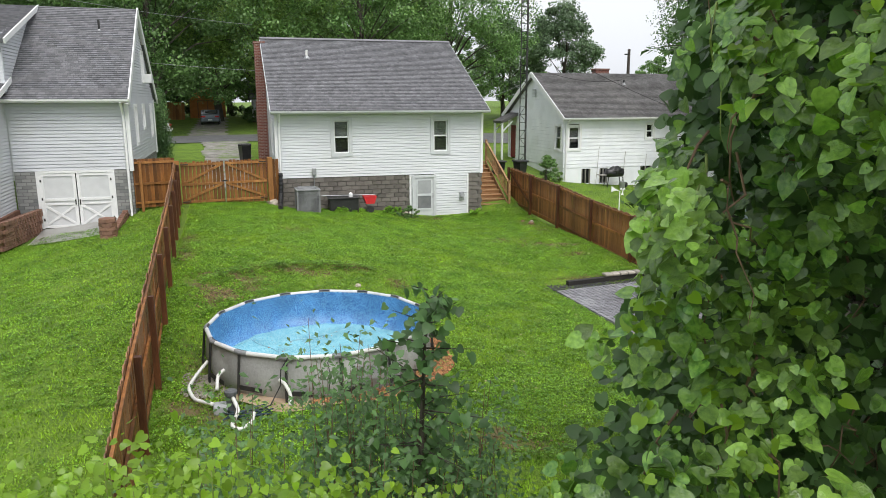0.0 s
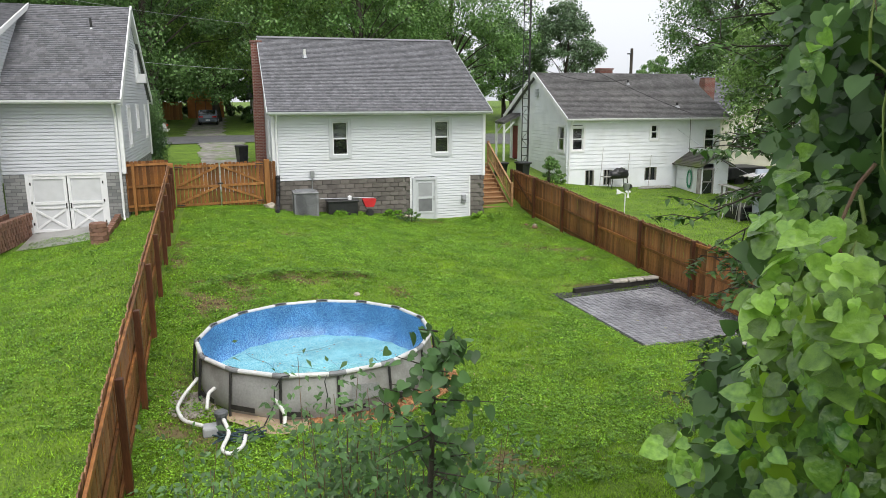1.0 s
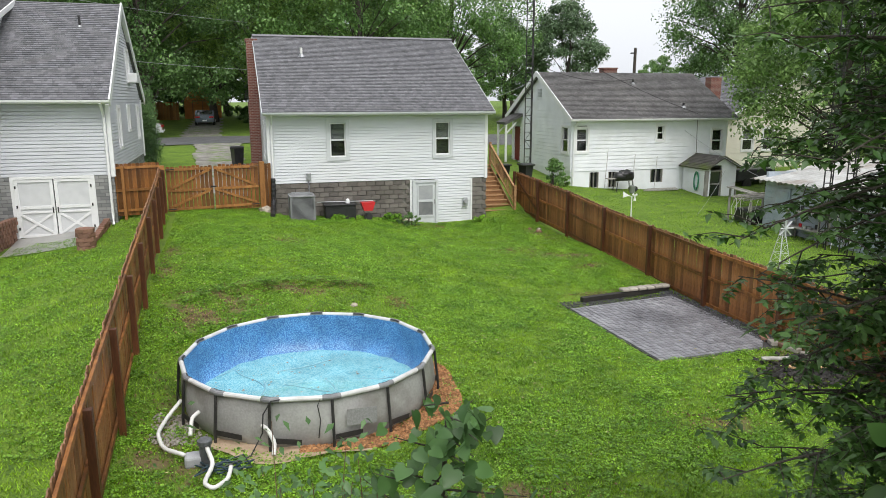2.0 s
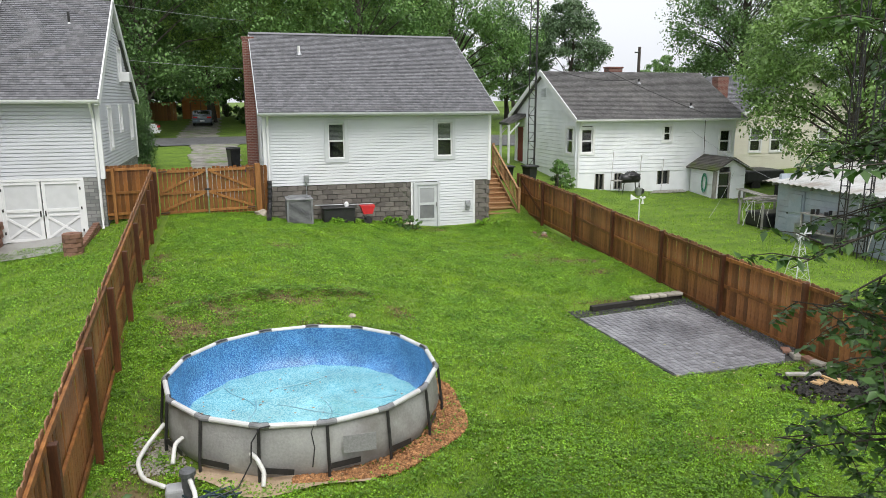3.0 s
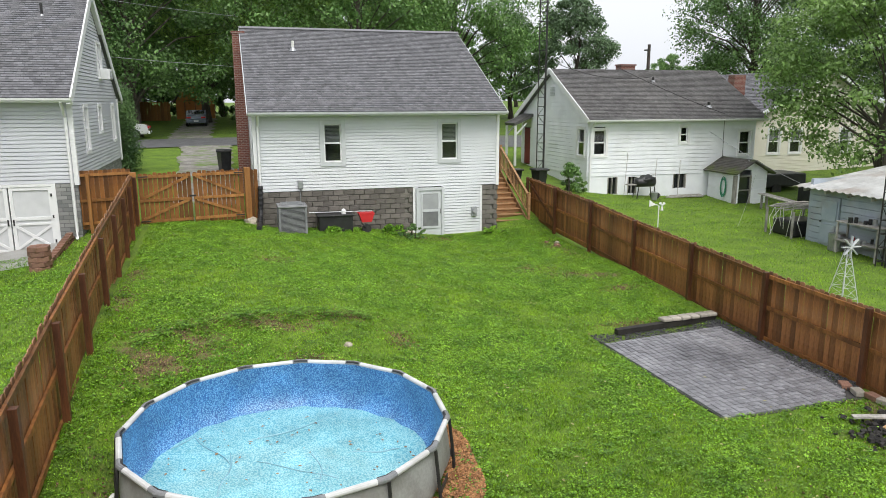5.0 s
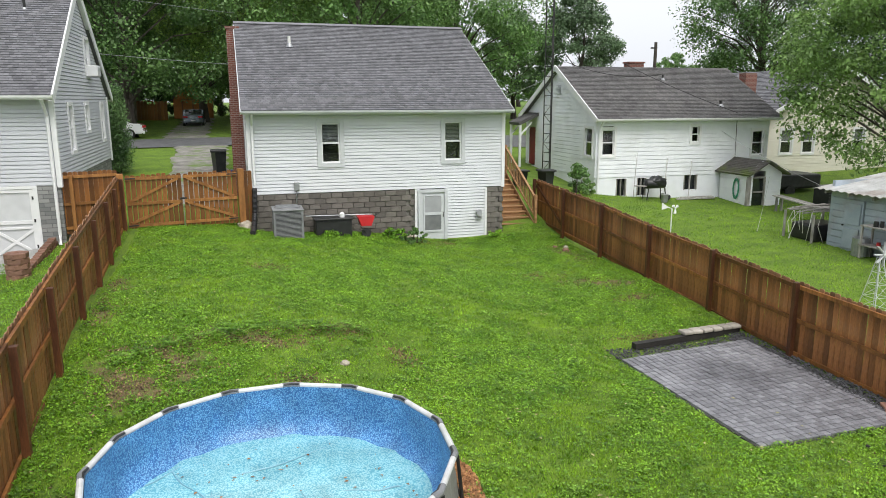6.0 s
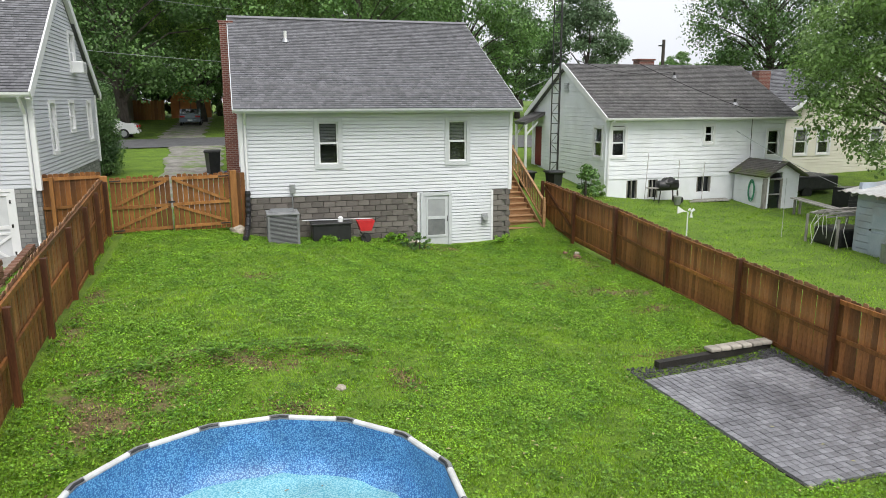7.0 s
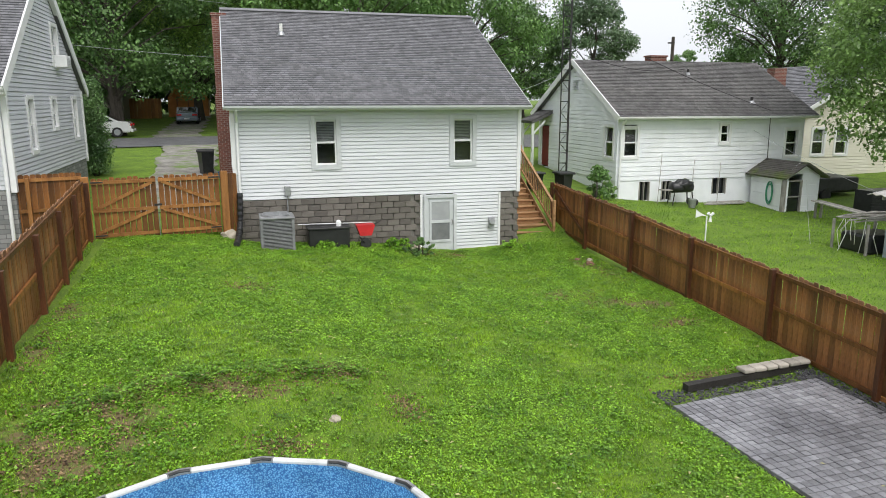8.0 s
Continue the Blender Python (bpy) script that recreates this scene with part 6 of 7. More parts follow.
# ---- far side of the street and beyond ----
def sedan(x, y, z, turn, paint, label):
    """A parked saloon car, nose along +x before turning."""
    c = thing("car", (x, y, z), label, "car", "parked cars")
    m = pose(x, y, z, 0, 0, turn)

    def put(name, bm, material, parent, text="", smooth=False):
        bm.transform(m)
        return part(name, bm, material, parent, text, smooth)
    prof = [(-2.2, 0.3), (2.2, 0.3), (2.28, 0.55), (2.1, 0.78), (1.15, 0.92), (0.45, 1.36), (-0.75, 1.42), (-1.5, 1.02), (-2.15, 0.98), (-2.28, 0.6)]
    bm = prism(bmesh.new(), prof, "y", -0.86, 0.86)
    bmesh.ops.bevel(bm, geom=list(bm.edges), offset=0.07, segments=2, affect="EDGES")
    body = put("body", bm, paint, c, smooth=False)
    for s in (-0.875, 0.865):
        put("side_window", prism(bmesh.new(), [(0.95, 0.95), (0.4, 1.28), (-0.7, 1.33), (-1.25, 1.02)], "y", s, s + 0.01), DARK_GLASS, body)
    put("rear_window", beam(bmesh.new(), (-0.85, 0, 1.38), (-1.45, 0, 1.06), 1.4, 0.03), DARK_GLASS, body)
    put("windscreen", beam(bmesh.new(), (0.52, 0, 1.34), (1.1, 0, 0.97), 1.4, 0.03), DARK_GLASS, body)
    put("bumper", boxes((-2.36, -2.2, -0.82, 0.82, 0.32, 0.52), bevel=0.03), paint, body)
    for s in (-0.62, 0.62):
        put("tail_light", boxes((-2.3, -2.2, s - 0.2, s + 0.2, 0.72, 0.86), bevel=0.02), LAMP_RED, body)
    put("number_plate", boxes((-2.38, -2.36, -0.2, 0.2, 0.42, 0.54)), TRIM, body)
    for px in (-1.4, 1.4):
        for s in (-0.8, 0.8):
            w = put("wheel", tube(bmesh.new(), [(px, s - 0.1, 0.32), (px, s + 0.1, 0.32)], 0.32, 20), RUBBER, c)
            put("rim", tube(bmesh.new(), [(px, s - 0.115, 0.32), (px, s + 0.115, 0.32)], 0.2, 14), FLASH, w)
    return c


sedan(-10.8, 80.0, gz(-10.8, 80), 90, CAR_GREY, "blue-grey car parked up the gravel driveway")
sedan(-15.7, 65.0, gz(-15.7, 65.0) + 0.02, 180, CAR_WHITE, "white saloon car parked along the street")


def far_house(x0, x1, y0, y1, z, h, rise, wall_mat, roof_mat, label, windows):
    hse = thing("house", ((x0 + x1) / 2, (y0 + y1) / 2, z), label, "house")
    holes = [(a, b, z + c, z + d) for a, b, c, d in windows]
    part("wall", board_rows(facing_south(y0), z - 0.3, z + h, 0.25, lambda q: (x0, x1), holes, 0.01), wall_mat, hse)
    ym, zr = (y0 + y1) / 2, z + h + rise
    rch = gable_reach(y0, y1, z + h, ym, zr)
    part("wall", board_rows(facing_west(x0), z - 0.3, zr - 0.1, 0.25, rch, (), 0.01), wall_mat, hse)
    part("wall", board_rows(facing_east(x1), z - 0.3, zr - 0.1, 0.25, rch, (), 0.01), wall_mat, hse)
    for hl in holes:
        sash_window(hse, facing_south(y0), *hl, TRIM, 0.12, blind=False)
    for ye in (y0 - 0.4, y1 + 0.4):
        shingle_roof(hse, (x0 - 0.4, ye, z + h - 0.12), (x1 + 0.4, ye, z + h - 0.12), (x1 + 0.4, ym, zr + 0.15), (x0 - 0.4, ym, zr + 0.15), roof_mat, 0.3, 0.6)
    return hse


far_house(-27, -16.5, 84, 92, 3.1, 2.6, 2.4, DARK_HOUSE, SHINGLE_BROWN, "dusky single-storey house under trees across the street", ((-23.0, -22.0, 0.7, 2.0), (-19.8, -18.8, 0.7, 2.0)))
porch = thing("porch", (-21, 82.5, 3.1), "shaded front porch with white posts", "porch")
for x in (-24.5, -21.4, -18.2):
    part("post", boxes((x, x + 0.18, 82.2, 82.4, 2.9, 5.6)), TRIM, porch)
part("roof", boxes((-25, -17, 81.9, 84, 5.6, 5.75)), SHINGLE_BROWN, porch)
far_house(-6.5, 2, 84, 91, 3.1, 2.5, 1.9, OLD_WHITE, SHINGLE, "small white house across the street", ((-4.5, -3.6, 0.9, 2.0),))
oshed = thing("garden_shed", (-11.5, 90, 3.2), "orange wooden barn shed behind the driveway", "shed")
part("wall", prism(bmesh.new(), [(-13.2, 3.0), (-9.4, 3.0), (-9.4, 5.2), (-10.1, 6.3), (-11.3, 6.8), (-12.5, 6.3), (-13.2, 5.2)], "y", 90, 94), ORANGE, oshed)
od = part("door", boxes((-12.3, -10.3, 89.94, 90.0, 3.1, 5.2)), ORANGE, oshed)
part("door_trim", boxes((-12.4, -12.28, 89.9, 89.96, 3.1, 5.3), (-10.32, -10.2, 89.9, 89.96, 3.1, 5.3), (-12.28, -10.32, 89.9, 89.96, 5.18, 5.3), (-11.36, -11.24, 89.9, 89.96, 3.1, 5.18)), surface("brown_trim", (0.2, 0.09, 0.04), (0.28, 0.13, 0.06), 3, 0.6, 0.1, 30), od)
for k, (a, b) in enumerate((((-13.5, 5.1), (-12.6, 6.45)), ((-12.65, 6.4), (-11.3, 6.98)), ((-11.3, 6.98), (-9.95, 6.4)), ((-10.0, 6.45), (-9.1, 5.1)))):
    part("roof", beam(bmesh.new(), (a[0], 92, a[1]), (b[0], 92, b[1]), 4.3, 0.08, (0, 0, 1)), SHINGLE_BROWN, oshed)
bf = thing("fence", (-15, 88, 3.1), "pale board fence across the street", "fence")
bpm = picket_mesh(0.3, 0.03, 1.9, CEDAR_LIGHT)
for k in range(10):
    piece("picket", bpm, pose(-16.6 + k * 0.31, 88, gz(-15, 88)), bf)
part("rail", boxes((-16.7, -13.6, 88.02, 88.08, gz(-15, 88) + 0.5, gz(-15, 88) + 0.6), (-16.7, -13.6, 88.02, 88.08, gz(-15, 88) + 1.5, gz(-15, 88) + 1.6)), CEDAR_LIGHT, bf)
cream = thing("house", (28, 50, 0.5), "tall cream house with gable end, half hidden by trees", "house")
cw = ((23.6, 24.4, 2.0, 3.4), (25.2, 26.0, 2.0, 3.4), (29.0, 29.8, 2.0, 3.4))
part("wall", board_rows(facing_south(46), 0.2, 6.8, 0.16, gable_reach(22.4, 33.0, 4.3, 27.7, 6.9), cw, 0.014), CREAM, cream, "cream lapped siding")
part("wall", board_rows(facing_west(22.4), 0.2, 4.3, 0.16, lambda z: (46, 56), (), 0.014), CREAM, cream)
for h in cw:
    sash_window(cream, facing_south(46), *h, TRIM, 0.11)
for xe in (22.0, 33.4):
    shingle_roof(cream, (xe, 45.6, 4.15), (xe, 56.3, 4.15), (27.7, 56.3, 7.05), (27.7, 45.6, 7.05), SHINGLE, 0.2, 0.4)
    part("rake_board", beam(bmesh.new(), (xe, 45.57, 4.05), (27.7, 45.57, 6.95), 0.05, 0.22), TRIM, cream)



# ---- trees ----
def leaf_cloud(centres, radii, per, size, seed, droop=0.25, flat=0.75):
    """Folded leaf blades gathered round cluster centres, as vertex and face lists."""
    g = np.random.default_rng(seed)
    c = np.repeat(np.array(centres, float), per, 0)
    r = np.repeat(np.array(radii, float), per)
    d = g.normal(size=(len(c), 3))
    d /= np.linalg.norm(d, axis=1, keepdims=True)
    p = c + d * (r * g.random(len(c)) ** 0.45)[:, None] * np.array([1, 1, flat])
    n = d + g.normal(0, 0.6, d.shape) + np.array([0, 0, 0.7])
    n /= np.linalg.norm(n, axis=1, keepdims=True)
    t = np.cross(n, g.normal(size=n.shape))
    t /= np.linalg.norm(t, axis=1, keepdims=True) + 1e-9
    t[:, 2] -= droop
    b = np.cross(n, t)
    s = size * g.uniform(0.6, 1.3, len(c))[:, None]
    v = np.stack([p - t * s * 0.5, p + b * s * 0.3 + n * s * 0.06, p + t * s * 0.55, p - b * s * 0.3 + n * s * 0.06], 1).reshape(-1, 3)
    k = np.arange(len(c)) * 4
    f = np.stack([np.stack([k, k + 1, k + 2], -1), np.stack([k, k + 2, k + 3], -1)], 1).reshape(-1, 3)
    return v, f


def raw_np(name, v, f, material, parent=None, label=""):
    me = bpy.data.meshes.new(name)
    me.vertices.add(len(v)), me.loops.add(f.size), me.polygons.add(len(f))
    me.vertices.foreach_set("co", v.astype(np.float32).ravel())
    me.loops.foreach_set("vertex_index", f.astype(np.int32).ravel())
    me.polygons.foreach_set("loop_start", np.arange(0, f.size, f.shape[1], dtype=np.int32))
    me.update(calc_edges=True)
    me.materials.append(material)
    ob = hang(new(name, me), parent)
    if label:
        ob["label"] = label
    return ob


def tree(x, y, h, spread, seed, leaf, size, clusters, per, label, crown_from=0.25, trunk=0.3):
    """Tapered trunk and limbs, each ending in clumps of leaves; uneven, with gaps."""
    z = gz(x, y)
    r = random.Random(seed)
    t = thing("tree", (x, y, z), label, "tree", "trees")
    lean = Vector((r.uniform(-0.05, 0.05), r.uniform(-0.05, 0.05), 1))
    bm = bmesh.new()
    top = h * 0.82
    tube(bm, [Vector((x, y, z - 0.2)) + lean * (top * f) + Vector((r.uniform(-.15, .15), r.uniform(-.15, .15), 0)) * (f > 0) for f in np.linspace(0, 1, 8).tolist()],
         [trunk * (1.25 if f == 0 else 1) * (1 - 0.85 * f) for f in np.linspace(0, 1, 8).tolist()], 10)
    cen, rad = [], []
    for k in range(clusters):
        f = crown_from + (1 - crown_from) * r.random() ** 0.85
        wide = spread * math.sin(math.pi * min(1, max(0.08, (f - crown_from) / (1 - crown_from) * 0.86 + 0.14))) ** 0.6
        a, q = r.random() * 6.283, wide * (0.35 + 0.65 * r.random() ** 0.5)
        p = Vector((x + q * math.cos(a), y + q * math.sin(a), z + h * f))
        cen.append(tuple(p)), rad.append(h * r.uniform(0.05, 0.1))
        if k % 6 == 0:
            s = Vector((x, y, z)) + lean * (top * max(crown_from * 0.7, f * 0.72))
            m = s.lerp(p, 0.5) + Vector((0, 0, 0.06 * h * r.random()))
            w = trunk * 0.34 * (1.1 - f)
            tube(bm, [s, m, p], [w, w * 0.6, w * 0.2], 6, False)
    part("trunk", bm, BARK, t)
    v, f = leaf_cloud(cen, rad, per, size, seed)
    raw_np("crown", v, f, leaf, t)
    return t


big_a = tree(-14.5, 66, 19, 8.5, 11, LEAF_DARK, 0.22, 220, 290, "large dark spreading shade tree across the street", 0.14, 0.45)
big_b = tree(2, 66, 20, 8.0, 12, LEAF_MID, 0.22, 210, 280, "tall leafy tree behind the white house", 0.14, 0.4)
big_c = tree(-6, 74, 19, 7.5, 13, LEAF_BRIGHT, 0.23, 190, 270, "light green tree behind the roof ridge", 0.25, 0.4)
big_d = tree(45.5, 74, 23, 8.2, 14, LEAF_DARK, 0.27, 400, 170, "tall dark tree behind the bungalow", 0.12, 0.5)
grey = tree(23.3, 72, 11.5, 3.6, 15, LEAF_GREY, 0.24, 110, 190, "silvery green tree behind the mast", 0.25, 0.3)
for src, x, y, turn, s, label in ((big_a, -30, 72, 100, 1.0, "dark tree beyond the neighbour roof"), (big_a, -22, 78, 200, 1.1, "dark tree beside the far porch"), (big_b, 11, 70, 150, 0.98, "leafy tree behind the east gable"),
                                  (big_b, -10, 84, 40, 1.0, "leafy tree above the orange shed"), (big_c, 7, 84, 90, 1.05, "light green tree in the row behind"), (big_d, 60, 70, 120, 1.0, "dark tree at the edge of the lots"),
                                  (big_d, 56, 58, 220, 0.95, "dark tall tree beyond the cream house"), (big_a, -42, 62, 300, 1.0, "dark tree beyond the wing"), (big_b, -1, 92, 250, 1.0, "tree in the far row"), (grey, 19.5, 78, 130, 0.9, "silvery tree in the gap"),
                                  (big_c, -20, 92, 10, 1.1, "light green tree in the far row"), (big_b, 40, 40, 80, 0.85, "leafy tree beside the sheds")):
    c = copy_thing(src, pose(x, y, gz(x, y), 0, 0, turn))
    c.scale = (s, s, s)
    c["label"] = label
low = tree(34, 112, 11, 6, 21, LEAF_MID, 0.36, 80, 130, "low far tree on the skyline", 0.12, 0.3)
for k in range(26):
    x = -60 + k * 6.5 + 2 * math.sin(k * 2.3)
    y = 108 + 14 * math.sin(k * 1.7)
    c = copy_thing(low, pose(x, y, gz(x, y), 0, 0, k * 57))
    s = 0.85 + 0.2 * math.sin(k * 3.1) + (0.7 if x < 12 else 0.0 if x < 27 else -0.35)
    c.scale = (s, s, s)
maple = tree(20.9, 35.4, 12.5, 5.5, 31, LEAF_LIGHT, 0.17, 300, 190, "light green maple with drooping boughs above the sheds", 0.2, 0.3)
maple2 = tree(28.0, 33.5, 13.5, 5.5, 32, LEAF_LIGHT, 0.19, 190, 180, "bright green tree beside the maple", 0.15, 0.3)


def shrub(name, x, y, w, h, seed, leaf, size, count, label, category="shrub", cone=False):
    z = gz(x, y)
    r = random.Random(seed)
    t = thing(name, (x, y, z), label, category)
    bm = bmesh.new()
    cen, rad = [], []
    for k in range(count):
        f = r.random()
        wide = w * ((1 - f) ** 0.7 + 0.05 if cone else math.sin(math.pi * (0.25 + 0.7 * f)))
        a, q = r.random() * 6.283, wide * r.random() ** 0.5
        p = (x + q * math.cos(a), y + q * math.sin(a), z + h * (0.08 + 0.9 * f))
        cen.append(p), rad.append(max(w, h) * 0.13)
        if k % 4 == 0:
            tube(bm, [(x + 0.1 * math.cos(a), y + 0.1 * math.sin(a), z - 0.05), p], [0.02, 0.006], 5, False)
    part("branchwork", bm, BARK, t)
    v, f = leaf_cloud(cen, rad, 60, size, seed)
    raw_np("foliage", v, f, leaf, t)
    return t


shrub("arborvitae", -12.72, 46.6, 0.5, 3.9, 41, LEAF_DARK, 0.075, 420, "tall dark columnar evergreen by the house corner", "evergreen", True)
shrub("shrub", 7.6, 40.5, 0.65, 1.35, 42, LEAF_MID, 0.12, 26, "leafy green shrub by the bungalow corner")
shrub("shrub", 8.3, 40.9, 0.4, 0.8, 43, LEAF_LIGHT, 0.12, 14, "lily-like green clump by the bungalow")
shrub("weeds", -1.4, 35.6, 0.55, 0.55, 44, LEAF_DARK, 0.06, 40, "dark weedy clump beside the basement door", "weeds")
shrub("weeds", -2.2, 36.2, 0.7, 0.3, 45, CLOVER, 0.07, 22, "green weeds at the foot of the block wall", "weeds")
shrub("weeds", -4.4, 35.6, 0.9, 0.22, 46, CLOVER, 0.07, 22, "green weeds before the storage box", "weeds")
shrub("weeds", 2.2, 36.2, 0.6, 0.25, 47, CLOVER, 0.07, 18, "green weeds by the stairs", "weeds")
shrub("shrub", -6.3, 81.5, 1.4, 1.8, 48, LEAF_DARK, 0.25, 24, "dark round shrub by the far drive")
for hx, hs in ((-27, 51), (-21, 52), (-15, 53), (-8.6, 54), (-3, 55)):
    shrub("hedge", hx, 98.0, 3.4, 4.6, hs, LEAF_DARK, 0.4, 40, "dark far hedge behind the lots across the street", "hedge")
shrub("shrub", -16.9, 81.0, 1.5, 1.5, 49, LEAF_DARK, 0.25, 24, "dark shrub before the far porch")

# ---- thicket at the back of the yard, where the camera starts ----
EYE0, AHEAD, SIDE = Vector((-8.88, 4.77, 5.25)), Vector((0.282, 0.96, 0)), Vector((0.96, -0.282, 0))


def spot(ahead, side, z):
    p = EYE0 + AHEAD * ahead + SIDE * side
    return Vector((p.x, p.y, z))


def heart_leaf(curl, wide=1.0):
    """A heart-shaped leaf one unit long, folded on its midrib; stalk end at the origin, tip towards +y."""
    bm = bmesh.new()
    half_out = [(0.0, 0.0), (0.2, -0.13), (0.42, -0.03), (0.5, 0.22), (0.42, 0.5), (0.22, 0.78), (0.0, 1.0)]

    def z(x, y):
        return 0.22 * abs(x) - curl * y * y - 0.1 * x * x
    mid = [bm.verts.new((0, y, z(0, y))) for y in (0.0, 0.2, 0.5, 0.78, 1.0)]
    for s in (1, -1):
        rim = [bm.verts.new((s * wide * x, y, z(x, y))) for x, y in half_out[1:-1]]
        ring_ = [mid[0]] + rim + [mid[4]]
        tri = [(mid[0], ring_[1], mid[1]), (ring_[1], ring_[2], mid[1]), (ring_[2], ring_[3], mid[1]), (ring_[3], mid[2], mid[1]), (ring_[3], ring_[4], mid[2]),
               (ring_[4], mid[3], mid[2]), (ring_[4], ring_[5], mid[3]), (ring_[5], mid[4], mid[3])]
        for f in tri:
            bm.faces.new(f if s > 0 else f[::-1])
    return bm


def leaves_joined(name, spots, sizes, normals, seed, material, parent, shape=None, label=""):
    """Many heart leaves in one mesh: tips hang down, faces follow the normals."""
    g = np.random.default_rng(seed)
    bm = shape or heart_leaf(0.18)
    bm.verts.index_update()
    base = np.array([v.co for v in bm.verts])
    tri = np.array([[v.index for v in f.verts] for f in bm.faces])
    bm.free()
    n = np.array(normals, float)
    n /= np.linalg.norm(n, axis=1, keepdims=True)
    down = np.array([0, 0, -1.0]) + g.normal(0, 0.8, n.shape)
    y = down - (down * n).sum(1, keepdims=True) * n
    y /= np.linalg.norm(y, axis=1, keepdims=True) + 1e-9
    x = np.cross(y, n)
    s = np.array(sizes)[:, None, None]
    v = (np.array(spots)[:, None] + s * (base[None, :, :1] * x[:, None] + base[None, :, 1:2] * y[:, None] + base[None, :, 2:] * n[:, None])).reshape(-1, 3)
    f = (tri[None] + (np.arange(len(n)) * len(base))[:, None, None]).reshape(-1, 3)
    ob = raw_np(name, v, f, material, parent, label)
    ob.data.polygons.foreach_set("use_smooth", [True] * len(ob.data.polygons))
    return ob


vine_tree = thing("vine_tree", spot(3.0, 2.2, -0.9), "old tree smothered in broad glossy heart-leaved vine", "tree")
g = np.random.default_rng(77)
trunk_pts = [spot(3.0, 2.2, z) + Vector((0.1 * math.sin(z), 0.08 * math.cos(2 * z), 0)) for z in np.linspace(-1.2, 8.5, 12).tolist()]
part("trunk", tube(bmesh.new(), trunk_pts, [0.22 - 0.012 * i for i in range(12)], 12), BARK, vine_tree)


# leaf clusters added above the view, only to block light from the vine
shade_crown = [tuple(spot(float(g.uniform(0.3, 3.4)), float(g.uniform(1.15, 3.6)), float(g.uniform(6.4, 7.9)))) for _ in range(120)]
cv, cf = leaf_cloud(shade_crown, [0.45] * 120, 110, 0.13, 78)
raw_np("crown", cv, cf, LEAF_DARK, vine_tree, "unseen leaf mass added overhead to shade the vine")


def vine_shell(count, depth_from, depth_to, seed):
    """Places on the bulging outer face of the vine, and the way each leaf faces."""
    q = np.random.default_rng(seed)
    out, nor = [], []
    while len(out) < count:
        z = float(q.uniform(3.2, 6.3))
        edge = 0.74 - 0.55 * max(0.0, min(0.8, 4.6 - z)) + 0.09 * math.sin(5.1 * z) + 0.06 * math.sin(12.3 * z + 1) + 0.55 * max(0, z - 5.15)
        s = edge + 2.2 * float(q.random()) ** 1.25
        bulge = 0.22 * math.sin(2.6 * s + 1.3 * z) + 0.16 * math.sin(5.1 * z - 2.2 * s) + 0.1 * math.sin(11 * s + 7 * z)
        round_off = 0.5 * math.exp(-(s - edge) * 2.4)
        d = float(q.uniform(depth_from, depth_to)) + bulge + round_off
        gap = noise.noise(Vector((2.3 * s, 2.3 * z, 2.3 * d)))
        if (z > 4.35 and s < 0.52 * (d - 1.2)) or s < 0.6 * (d - 1.8) or d < 1.2 or (depth_to < 2.5 and (gap < 0.03 or (z > 5.3 and s > 1.25 and q.random() < 0.7))):
            continue
        out.append(spot(d, s, z))
        side = -0.9 * math.exp(-(s - edge) * 1.8)
        nor.append(tuple(AHEAD * -0.6 + SIDE * side + Vector((0, 0, 0.9)) + Vector(q.normal(0, 0.62, 3).tolist())))
    return [tuple(p) for p in out], nor


# same vine further in; the darker leaf colour paints in part of its shade
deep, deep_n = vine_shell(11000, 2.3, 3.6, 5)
leaves_joined("inner_foliage", deep, g.uniform(0.04, 0.085, len(deep)), deep_n, 6, LEAF_DARK, vine_tree, label="inner vine leaves, coloured darker for shaded depth")
face, face_n = vine_shell(7000, 1.6, 2.25, 7)
tagged(leaves_joined("outer_foliage", face, 0.024 + 0.06 * g.random(len(face)) ** 1.6, face_n, 8, LEAF_VINE, vine_tree), "broad glossy vine leaves", kind="stuff")
lime, lime_n = vine_shell(620, 1.6, 1.85, 9)
lime, lime_n = zip(*[(p, n) for p, n in zip(lime, lime_n) if (Vector(p) - EYE0).dot(SIDE) < 1.35])
leaves_joined("young_foliage", list(lime), g.uniform(0.03, 0.07, len(lime)), list(lime_n), 10, LEAF_LIME, vine_tree, label="lime-green young leaves")
near, near_n = vine_shell(240, 1.5, 1.7, 12)
shapes = [mesh_of("leaf", heart_leaf(c, w), m) for c, w, m in ((0.1, 1.0, LEAF_VINE), (0.25, 0.9, LEAF_VINE), (0.35, 1.1, LEAF_VINE), (0.2, 1.0, LEAF_LIME))]
for me in shapes:
    me.polygons.foreach_set("use_smooth", [True] * len(me.polygons))
for k, (p, n) in enumerate(zip(near, near_n)):
    n = Vector(n).normalized()
    y = Vector((random.gauss(0, 0.4), random.gauss(0, 0.4), -1))
    y = (y - n * y.dot(n)).normalized()
    m = Matrix((y.cross(n), y, n)).transposed().to_4x4()
    s = random.uniform(0.035, 0.08) if k % 7 else random.uniform(0.035, 0.06)
    piece("leaf", shapes[3 if k % 7 == 0 else k % 3], Matrix.Translation(p) @ m @ Matrix.Scale(s, 4), vine_tree)
rs = random.Random(21)
